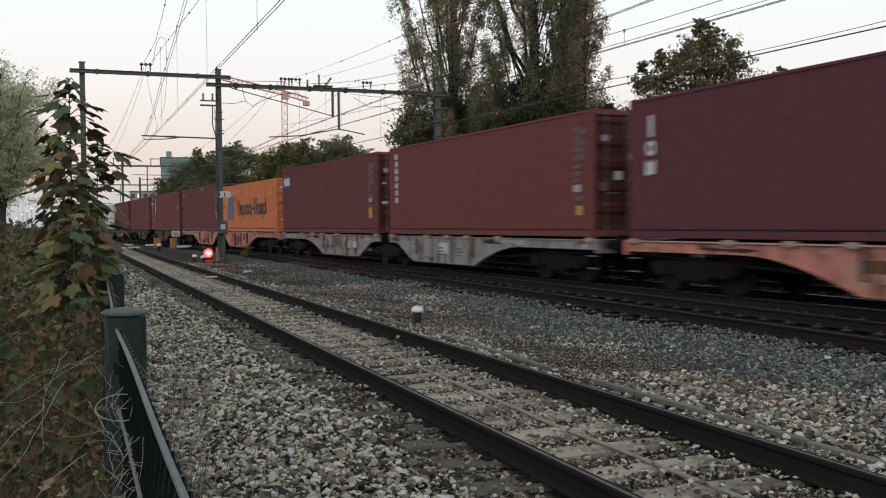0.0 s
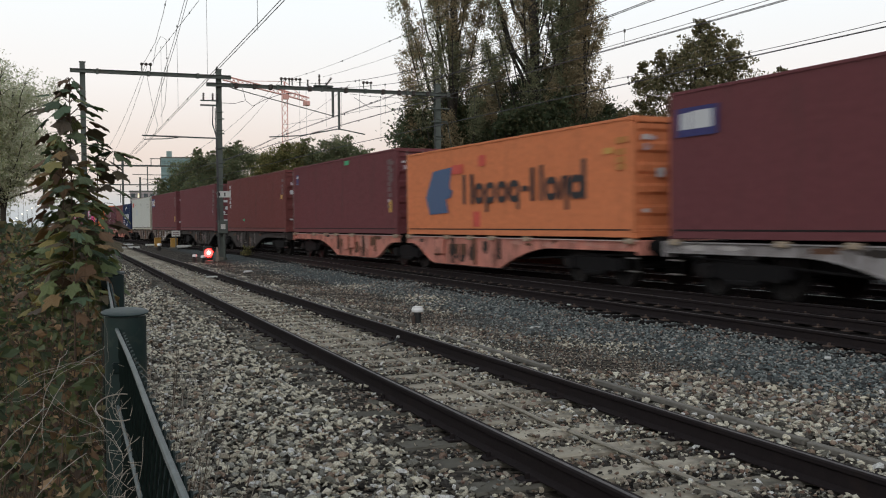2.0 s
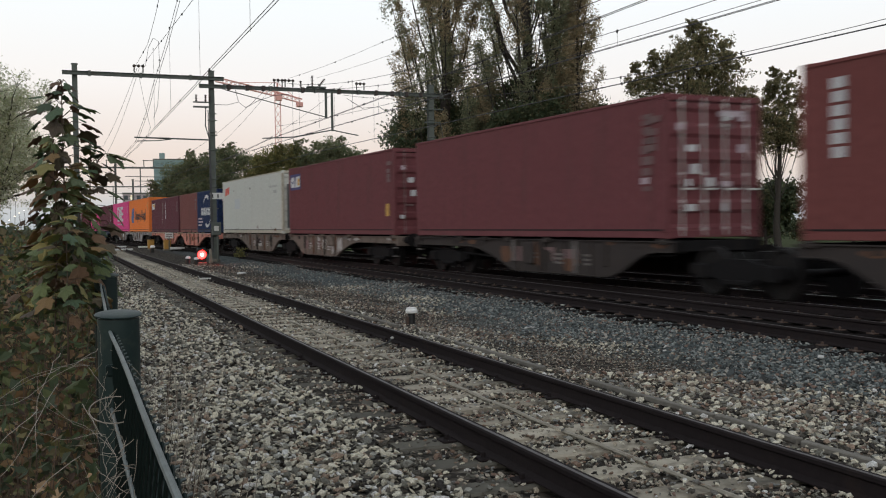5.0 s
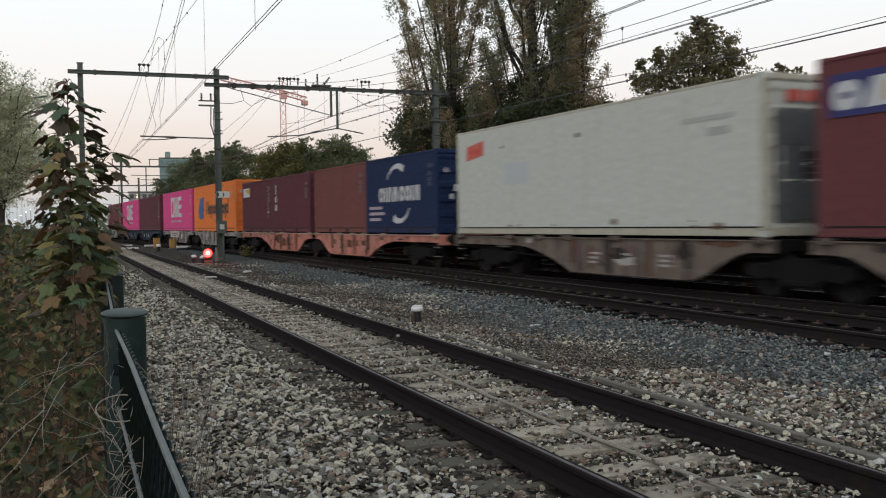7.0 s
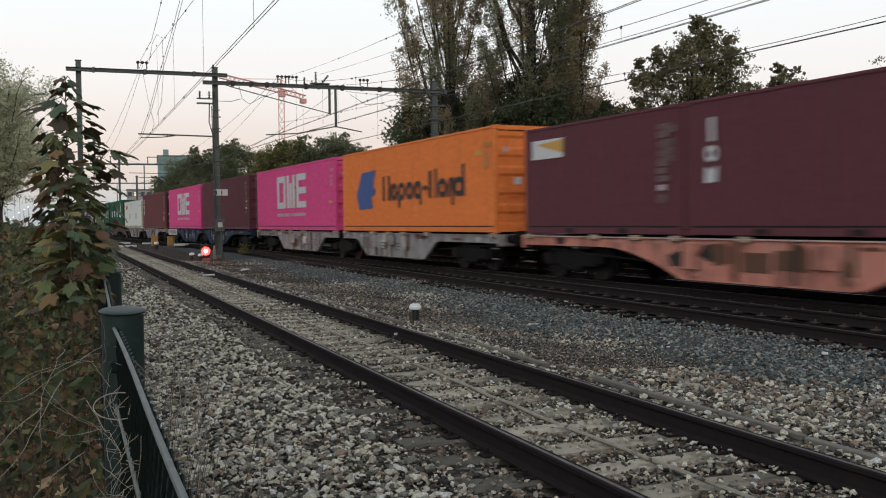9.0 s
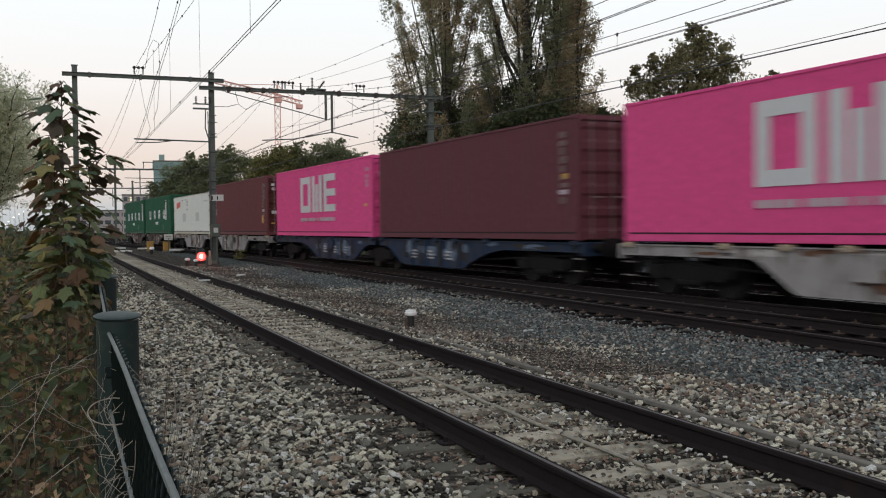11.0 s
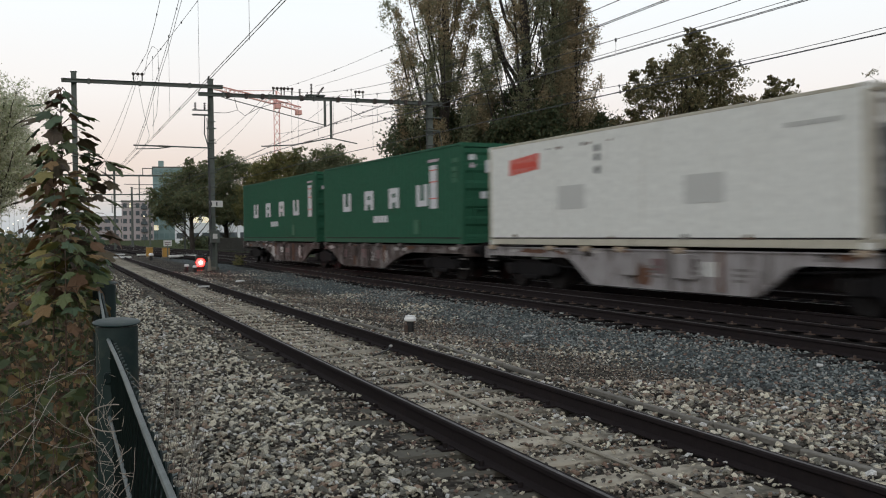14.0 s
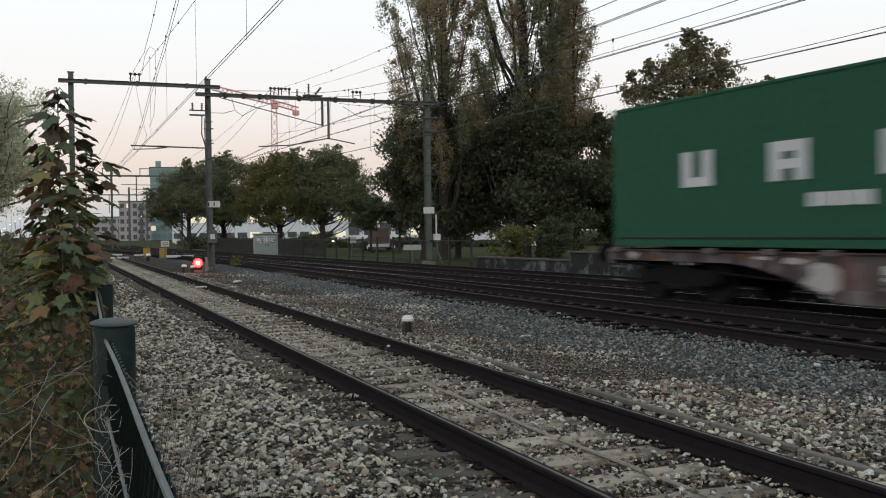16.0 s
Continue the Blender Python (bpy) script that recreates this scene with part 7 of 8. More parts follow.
plume_tree("tall half-bare poplar with brownish leaves behind the yard", 23.4, 57.0, 27, 3.7, 86, 112000, 0.46, 3, 0.5, 5.5)
plume_tree("tall forked poplar with thinning brown leaves", 27.3, 53.4, 28, 3.4, 70, 84000, 0.52, 5, 0.38, 8.0)
plume_tree("tall poplar with bare upright limbs and rusty leaves", 29.0, 52.6, 26, 1.8, 36, 36000, 0.42, 6, 0.5, 9.0)
plume_tree("slender poplar with rusty leaves at the grove's edge", 29.7, 51.0, 17.6, 1.3, 24, 20000, 0.22, 7, 0.9, 7.5)
for lab, px, py, hh, sp, n, sd in (("dense dark broadleaf tree under the poplars", 25.0, 58.5, 11.6, 4.4, 66000, 11), ("dark undergrowth tree beside the poplars", 22.6, 58.6, 9.0, 2.9, 42000, 12), ("dense dark tree behind the yard wall", 29.4, 55.2, 12.6, 4.2, 70000, 13), ("dark leafy undergrowth tree among the poplars", 28.4, 51.8, 10.6, 3.3, 60000, 15), ("dark spreading tree beside the wall", 33.0, 52.2, 8.0, 2.6, 22000, 14)):
    tree(lab, px, py, hh, 32, sp, n, 0.22, M["leaf_dark"], 0.24, "round", 0.08, sd, fork=8, tight=1.2)
lobed_tree("broad autumn tree with a ragged crown", 34.5, 46.6, ((0.5, 0, 12.8, 0.7), (0.1, 0.4, 12.0, 1.0), (1.5, -0.6, 11.7, 1.0), (-1.2, 0.3, 11.3, 0.9), (-2.4, 0.2, 10.4, 0.9), (2.1, 0.3, 10.4, 1.2), (-2.2, -0.4, 9.3, 1.2), (0.3, -0.8, 10.2, 1.7), (0.3, 0.8, 8.1, 2.0), (2.2, 0, 8.1, 1.5), (-2.2, 0, 7.2, 1.6), (3.2, -0.4, 8.4, 0.9), (-3.6, 0.2, 7.8, 0.9)), 0.30, 52000, 0.15, M["leaf_right"], 21, 0.65, ragged=6)
lobed_tree("slim autumn tree leaning on its neighbour", 32.3, 48.6, ((0.1, 0, 8.0, 0.7), (-0.6, 0.3, 7.0, 0.8), (0.9, -0.3, 6.8, 0.9), (0.3, 0, 5.8, 1.3), (0.9, 0.3, 4.6, 1.3), (-0.9, 0, 4.5, 1.4)), 0.20, 15000, 0.15, M["leaf_right"], 24, 0.65)
lobed_tree("smaller autumn tree beside the wall", 38.4, 43.5, ((0.1, 0, 9.4, 0.8), (-0.9, 0.2, 8.8, 0.8), (0.9, -0.2, 8.6, 0.9), (0, 0, 7.6, 1.4), (0.8, 0.3, 6.6, 1.4), (-0.9, 0, 6.4, 1.5)), 0.22, 17000, 0.15, M["leaf_right"], 22, 0.65)
for px, py, hh, sd in ((40.5, 47.0, 4.6, 61), (44.0, 43.5, 5.0, 62), (48.0, 40.0, 4.8, 63), (52.5, 37.0, 5.2, 64), (57.0, 33.5, 5.0, 65)):
    tree("dark shrubby tree behind the yard wall", px, py, hh, 20, 2.6, 12000, 0.22, M["leaf_dark"], 0.12, "round", 0.05, sd, fork=6, tight=1.3)
tree("autumn tree at the yard's end", 47.6, 42.0, 12.6, 18, 3.0, 20000, 0.16, M["leaf_right"], 0.28, "round", 0.3, 23, fork=7, tight=0.85)
lobed_tree("dark tree with a low spreading crown in the park", 12.8, 99.0, ((-2.6, 0, 5.0, 1.4), (-1.3, 0, 6.9, 1.5), (0.4, 0, 7.9, 1.4), (1.9, 0.5, 6.9, 1.7), (0, -1.0, 5.2, 1.9), (2.6, 0, 4.4, 1.6), (-1.9, 0.5, 3.6, 1.2), (-3.4, 0.3, 4.0, 0.8)), 0.28, 44000, 0.18, M["leaf_park"], 31, 0.14)
lobed_tree("round dark tree in the park", 16.8, 103.0, ((-1.7, 0, 7.7, 1.8), (0.6, 0, 9.0, 1.6), (2.6, 0, 8.1, 1.6), (0, -1.0, 6.0, 2.2), (2.0, 0, 5.2, 1.9), (-2.1, 0, 5.0, 1.8), (0.2, 0, 4.0, 1.5)), 0.32, 48000, 0.18, M["leaf_park"], 36, 0.14)
lobed_tree("yellow-green tree in the park", 21.4, 96.0, ((-2.3, 0, 6.4, 1.8), (-1.1, 0.4, 8.3, 1.6), (0.8, -0.5, 8.8, 1.5), (2.2, 0, 6.9, 1.8), (0, -1.4, 5.6, 2.1), (-3.3, -0.5, 4.4, 1.4), (2.6, -1.0, 4.2, 1.5), (-1.4, -0.6, 3.5, 1.3)), 0.34, 52000, 0.18, M["leaf_olive"], 32, 0.14)
lobed_tree("dark green tree with a broad crown in the park", 25.4, 94.6, ((-1.6, 0, 8.1, 1.9), (0.5, 0, 9.3, 1.7), (2.6, 0, 8.4, 1.7), (3.8, 0, 6.7, 1.5), (4.6, 0, 4.9, 1.3), (1.2, -1.2, 6.2, 2.4), (-2.2, -0.8, 5.4, 1.9), (2.8, -1.0, 4.4, 1.8), (-0.8, -0.4, 4.0, 1.4), (4.0, 0.2, 3.2, 1.1)), 0.36, 66000, 0.18, M["leaf_park"], 33, 0.14)
tree("small dark tree by the park fence", 25.9, 80.0, 5.8, 20, 2.2, 22000, 0.16, M["leaf_dark"], 0.13, "round", 0.3, 35, fork=6, tight=1.0)
tree("small dark tree with a low crown", 28.2, 79.0, 5.8, 18, 2.4, 18000, 0.16, M["leaf_dark"], 0.15, "round", 0.2, 37, fork=6, tight=1.0)
tree("pale willow-like tree beyond the hedge", -2.3, 42.0, 9.6, 46, 2.3, 66000, 0.10, M["leaf_willow"], 0.16, "round", 0.22, 41, fork=9, tight=1.1)
tree("light green bush behind the yard wall", 23.6, 47.0, 2.3, 18, 1.3, 9000, 0.12, M["leaf_olive"], 0.05, "round", 0.05, 51, fork=6, tight=1.2)
tree("green bush behind the yard wall", 25.6, 46.0, 2.4, 14, 1.5, 8000, 0.12, M["leaf_dark"], 0.05, "round", 0.05, 52, fork=6, tight=1.2)
tree("small weed bush beside the signal mast", 8.2, 46.8, 0.75, 10, 0.45, 700, 0.07, M["leaf_olive"], 0.012, "round", 0.05, 53, z=-0.25, fork=5, tight=1.2)


def shrub_belt():
    """A belt of dark shrubs along the far side of the park."""
    n = 26000
    s = rng.uniform(0, 1, n)
    x, y = 16 + 56 * s + rng.normal(0, 0.8, n), 128 - 52 * s + rng.normal(0, 1.0, n)
    z = -0.3 + (0.9 + 0.5 * np.sin(s * 31) + 0.3 * np.sin(s * 83)) * rng.uniform(0, 1, n) ** 0.7
    me = leaf_cards("shrub_leaves", np.stack([x, y, z], -1), rng.uniform(0.25, 0.45, n), M["leaf_dark"])
    tagged(new("shrub_leaves", me), "belt of dark shrubs along the park's far side", "shrubs", kind="stuff")


shrub_belt()


# ---- the far side: wall, fence, cabinet, park ----
def yard_wall():
    m = material("graffiti_wall", (0.04, 0.042, 0.042), (0.024, 0.024, 0.024), 0.95, 4, 0.7, 0.01, third=(0.20, 0.22, 0.24), third_scale=1.3, third_amount=0.8, third_lo=0.5, spec=0.1)
    w = thing("yard_wall", "low dark concrete wall with pale faded graffiti", "wall", kind="structure")
    for s0, s1, top in ((-4.6, 3.2, 0.32), (3.2, 45, 0.66)):
        s = s0
        while s < s1:
            e = min(s + 2.4, s1)
            b = Build().box(s + 0.006, e - 0.006, -0.14, 0.14, -0.5, top - 0.08, 0.01)
            part("wall_panel", b, m, w, at=Matrix.Translation(on_line(0, -7.2, 0)) @ Matrix.Rotation(radians(TURN), 4, "Z"))
            part("coping", Build().box(s + 0.004, e - 0.004, -0.19, 0.19, top - 0.08, top, 0.015), M["trough_dark"], w, at=Matrix.Translation(on_line(0, -7.2, 0)) @ Matrix.Rotation(radians(TURN), 4, "Z"))
            s = e


M["trough_dark"] = material("mossy_coping", (0.06, 0.06, 0.05), (0.09, 0.085, 0.07), 0.95, 6, 0.6, 0.006)
M["fence_dark"] = material("dark_fence", (0.02, 0.022, 0.02), (0.035, 0.035, 0.03), 0.7, 8)
yard_wall()


def park_fence():
    f = thing("park_fence", "dark metal bar fence along the park", "fence")
    at = Matrix.Translation(on_line(0, -8.3, -0.3)) @ Matrix.Rotation(radians(TURN), 4, "Z")
    s = -70.0
    bar = Build().box(-0.02, 0.02, -0.012, 0.012, 0.1, 1.4).mesh("bar")
    bar.materials.append(M["fence_dark"])
    while s < -5:
        part("post", Build().box(s - 0.05, s + 0.05, -0.05, 0.05, -0.2, 1.5, 0.01), M["fence_dark"], f, at=at)
        for z in (0.25, 1.3):
            part("rail", Build().box(s + 0.05, s + 2.45, -0.02, 0.02, z - 0.025, z + 0.025), M["fence_dark"], f, at=at)
        n = 16 if s > -36 else 22
        if s < -32:
            for k in range(1, n):
                part("bar", bar, None, f, at=at @ Matrix.Translation((s + 2.5 * k / n, 0, 0)))
        s += 2.5


park_fence()


def cabinet():
    c = thing("relay_cabinet", "pale grey-green relay cabinet with dark graffiti strokes", "cabinet", pose(15.0, 72.4, -0.3, 0, 0, 2))
    m = material("grey_green_cabinet", (0.30, 0.34, 0.33), (0.22, 0.26, 0.25), 0.7, 4, 0.7, third=(0.14, 0.15, 0.13), third_scale=2)
    part("plinth", Build().box(-0.92, 0.92, -0.4, 0.4, -0.1, 0.12, 0.02), M["trough"], c)
    part("case", Build().box(-0.87, 0.87, -0.35, 0.35, 0.12, 1.72, 0.03), m, c)
    part("roof", Build().box(-0.95, 0.95, -0.43, 0.43, 1.72, 1.82, 0.03), m, c)
    for x0 in (-0.83, 0.02):
        d = part("door", Build().box(x0, x0 + 0.81, -0.372, -0.351, 0.2, 1.66, 0.008), m, c)
        part("handle", Build().box(x0 + (0.70 if x0 < 0 else 0.06), x0 + (0.75 if x0 < 0 else 0.11), -0.39, -0.372, 0.85, 1.0, 0.005), M["black"], d)
    for k, pts in enumerate(([(-0.8, 1.15), (-0.75, 1.55), (-0.5, 1.5), (-0.45, 1.25), (-0.78, 1.15)], [(-0.35, 1.15), (-0.3, 1.55), (-0.05, 1.45), (-0.3, 1.33), (0.0, 1.2), (-0.35, 1.15)], [(0.55, 1.5), (0.2, 1.48), (0.25, 1.32), (0.6, 1.3), (0.55, 1.12), (0.15, 1.18)])):
        part("paint_fill", Build().box(-0.84 + 0.5 * k, -0.42 + 0.5 * k, -0.3755, -0.3725, 1.13, 1.58), M["letter"], c, "white sprayed filling")
        part("paint_stroke", Build().tube([(x, -0.376, z) for x, z in pts], 0.028, 5), M["ink"], c, "dark sprayed stroke")


cabinet()


def park_signs():
    for x, y, w, hh, top in ((19.0, 60.5, 0.62, 0.42, 1.35), (17.5, 47.3, 1.05, 0.30, 0.98)):
        s = thing("park_sign", "plain pale board on a short post", "sign", Matrix.Translation((x + (0 if w < 1 else 1.0), y + 2.5, -0.34)))
        part("post", Build().box(-0.05, 0.05, -0.05, 0.05, 0, top, 0.01), M["galv"], s)
        part("board", Build().box(-w / 2, w / 2, -0.09, -0.05, top - hh * 0.6, top + hh * 0.4, 0.01), M["pale_board"], s)


M["pale_board"] = material("pale_board", (0.42, 0.45, 0.43), (0.32, 0.35, 0.33), 0.7, 5)
park_signs()


# ---- buildings and lights in the distance ----
M["concrete_far"] = material("pinkish_render", (0.42, 0.37, 0.37), (0.35, 0.31, 0.31), 0.9, 0.6, 0.7)
M["glass_far"] = material("dark_window", (0.05, 0.065, 0.075), (0.08, 0.10, 0.11), 0.25, 0.8, spec=0.5)
M["tower_glass"] = material("green_glass_cladding", (0.20, 0.29, 0.28), (0.26, 0.35, 0.34), 0.6, 0.5, 0.7)
M["white_far"] = material("white_cladding", (0.72, 0.75, 0.77), (0.58, 0.61, 0.63), 0.8, 0.5)
M["tower_pane"] = material("teal_pane", (0.15, 0.24, 0.24), (0.20, 0.29, 0.29), 0.4, 0.8)
M["lit"] = glow("lit_window", (1.0, 0.88, 0.62), 0.55)
M["lamp_light"] = glow("lamp_glow", (1.0, 0.88, 0.7), 3)
# crane red paled in its colour to stand for distant haze
M["crane_red"] = material("hazed_crane_red", (0.78, 0.42, 0.37), (0.70, 0.36, 0.31), 0.7, 2)


def block(label, m, w, dp, hgt, wall, floors, cols, win=(0.6, 0.55), lit_seed=0, balconies=(), lit=0.03):
    b = thing("building", label, "building", m)
    part("wall", Build().box(-w / 2, w / 2, 0, dp, 0, hgt, 0.05), wall, b)
    part("roof", Build().box(-w / 2 - 0.2, w / 2 + 0.2, -0.2, dp + 0.2, hgt, hgt + 0.4, 0.05), M["trough"], b)
    r = random.Random(lit_seed)
    fh, cw = hgt / floors, w / cols
    for i in range(floors):
        for j in range(cols):
            x, z = -w / 2 + (j + 0.5) * cw, (i + 0.5) * fh
            wn2 = part("window", Build().box(x - cw * win[0] / 2 - 0.08, x + cw * win[0] / 2 + 0.08, -0.06, -0.01, z - fh * win[1] / 2 - 0.08, z + fh * win[1] / 2 + 0.08, 0.01), wall, b)
            part("pane", Build().box(x - cw * win[0] / 2, x + cw * win[0] / 2, -0.08, -0.061, z - fh * win[1] / 2, z + fh * win[1] / 2), M["lit"] if r.random() < lit else (M["tower_pane"] if wall is M["tower_glass"] else M["glass_far"]), wn2)
            if j in balconies:
                part("balcony", Build().box(x - cw * 0.5, x + cw * 0.5, -1.3, -0.02, i * fh + 0.1, i * fh + 1.2, 0.03), M["glass_far"], b)
    return b


def facing(x, y):
    """A building's pose at x, y with its front towards the eye."""
    return pose(x, y, -0.34, 0, 0, -math.degrees(math.atan2(x, y)))


block("distant pinkish-grey apartment block with dark balconies", facing(26.6, 349.0), 10.6, 12, 13.6, M["concrete_far"], 5, 5, balconies=(3,), lit_seed=2)
part_tower = block("distant green glass tower block", facing(39.6, 370.0), 11.6, 14, 27.0, M["tower_glass"], 9, 6, (0.8, 0.6), 3)
part("lift_house", Build().box(-3.8, -1.8, 3, 9, 27.4, 29.8, 0.1), M["tower_glass"], part_tower)
block("long white low building behind the park trees", facing(41.0, 196.0), 38, 12, 6.4, M["white_far"], 2, 15, (0.75, 0.35), 5, lit=0.4)
block("low pale building far beyond the park", facing(68.0, 160.0), 40, 12, 5.0, M["white_far"], 1, 14, (0.7, 0.45), 6)
block("grey low-rise building at the yard's far end", facing(15.0, 420.0), 26, 12, 9.5, M["concrete_far"], 3, 8, (0.7, 0.5), 8)


def crane():
    c = thing("tower_crane", "distant red tower crane above the trees", "crane")
    bx, by = 64.0, 293.0
    side = Vector((math.cos(radians(-12)), math.sin(radians(-12)), 0))

    def lattice(p, q, wdt, seg, name):
        p, q = Vector(p), Vector(q)
        d = (q - p).normalized()
        up = Vector((0, 0, 1)) if abs(d.z) < 0.9 else side
        a = d.cross(up).normalized() * wdt / 2
        e = d.cross(a).normalized() * wdt / 2
        b = Build()
        corners = (a + e, a - e, -a - e, -a + e)
        for k in corners:
            b.tube([tuple(p + k), tuple(q + k)], 0.13, 5)
        for i in range(seg):
            u0, u1 = p.lerp(q, i / seg), p.lerp(q, (i + 1) / seg)
            for j in range(4):
                b.tube([tuple(u0 + corners[j]), tuple(u1 + corners[(j + 1) % 4])], 0.08, 4)
        return part(name, b, M["crane_red"], c)
    lattice((bx, by, -0.4), (bx, by, 42.6), 1.7, 16, "tower_mast")
    lattice((bx, by, 42), (bx - 18.2, by + 3.5, 46.4), 1.3, 14, "jib")
    lattice((bx, by, 42), (bx + 7.2, by - 1.5, 40.0), 1.3, 6, "counter_jib")
    part("counterweight", Build().box(bx + 5.6, bx + 7.4, by - 2.5, by - 0.5, 38.2, 39.6, 0.1), M["crane_red"], c)
    part("cab", Build().box(bx - 0.9, bx + 0.9, by - 2.2, by - 0.8, 39.9, 41.6, 0.1), M["crane_red"], c)
    part("tie_bar", Build().tube([(bx - 14, by + 3, 45.6), (bx, by, 45.6), (bx + 6, by - 1, 40.5)], 0.1, 4), M["crane_red"], c)
    part("apex", Build().tube([(bx, by, 42), (bx, by, 45.6)], 0.3, 6), M["crane_red"], c)


crane()


def street_lamps():
    spots = [(23.8, 84.8, 1.0), (-5.86, 199.9, 5.3), (-6.66, 199.9, 4.85), (-7.56, 199.9, 4.2), (-8.55, 199.8, 3.4), (-9.15, 199.8, 2.9), (18.2, 140.0, 4.5), (14.0, 170.0, 5.0), (36.0, 90.0, 4.2), (-7.0, 190.0, 7.0), (-9.5, 230.0, 9.0), (-12.0, 250.0, 11.0), (-5.0, 210.0, 6.0), (20.0, 210.0, 6.0), (17.0, 240, 5.5), (28.0, 160.0, 5.0)]
    for x, y, z in spots:
        la = thing("street_lamp", "slim street lamp with a small warm light", "street lamp", Matrix.Translation((x, y, -0.34)), "park and street lamps")
        part("pole", Build().tube([(0, 0, 0), (0, 0, z)], 0.03, 6), M["galv"], la)
        part("lamp_head", Build().lathe([(0.03, z), (0.10, z + 0.03), (0.11, z + 0.08), (0.04, z + 0.13)], 10), M["lamp_light"], la, "glowing lamp head")


street_lamps()


def car(x, y, rz, colour, label):
    c = thing("parked_car", label, "car", pose(x, y, -0.34, 0, 0, rz), "parked cars")
    prof = [(-2.1, 0.3), (-2.1, 0.75), (-1.9, 0.9), (-1.3, 0.95), (-0.7, 1.42), (0.7, 1.46), (1.35, 1.0), (2.0, 0.9), (2.15, 0.7), (2.15, 0.3)]
    part("body", Build().prism([(a, b2) for a, b2 in prof], -0.85, 0.85, "y"), colour, c)
    for sy in (-1, 1):
        part("side_window", Build().prism([(-1.15, 0.97), (-0.68, 1.36), (0.66, 1.39), (1.15, 1.0)], sy * 0.852, sy * 0.862, "y"), M["glass_far"], c)
        for wx in (-1.3, 1.35):
            wh = part("wheel", Build().lathe([(0.16, -0.1), (0.32, -0.1), (0.33, 0.0), (0.32, 0.1), (0.16, 0.1)], 16, "y", (wx, sy * 0.8, 0.33)), M["black"], c)
            part("rim", Build().lathe([(0.0, -0.11), (0.2, -0.11), (0.2, 0.11), (0.0, 0.11)], 12, "y", (wx, sy * 0.8, 0.33)), M["white_far"], wh)


car(43.0, 84.0, 20, M["white_far"], "white car parked behind the trees")
car(30.5, 92.0, 0, M["fence_dark"], "dark car parked behind the park")
M["van_paint"] = material("dull_van_paint", (0.17, 0.12, 0.10), (0.12, 0.09, 0.08), 0.7, 2)
van = thing("delivery_van", "dull brown box van parked beyond the park", "van", pose(29.1, 87.3, -0.34, 0, 0, 70))
part("box", Build().box(-2.6, 1.6, -1.0, 1.0, 0.75, 2.3, 0.05), M["van_paint"], van)
part("cab", Build().prism([(1.62, 0.6), (3.2, 0.6), (3.2, 1.3), (2.6, 2.2), (1.62, 2.2)], -0.95, 0.95, "y"), M["white_far"], van)
part("skirt", Build().box(-2.6, 1.6, -0.98, 0.98, 0.45, 0.75, 0.02), M["white_far"], van)
for wx in (-1.6, 2.4):
    for sy in (-1, 1):
        part("wheel", Build().lathe([(0.1, -0.12), (0.38, -0.12), (0.4, 0.0), (0.38, 0.12), (0.1, 0.12)], 14, "y", (wx, sy * 0.9, 0.4)), M["black"], van)


# ---- the fence at the eye's feet ----
def fence_x(y):
    return 0.052 + 0.030 * y


def wire_x(y):
    return 0.077 + 0.0095 * y if y < 2.2 else 0.098 + 0.03 * (y - 2.2)


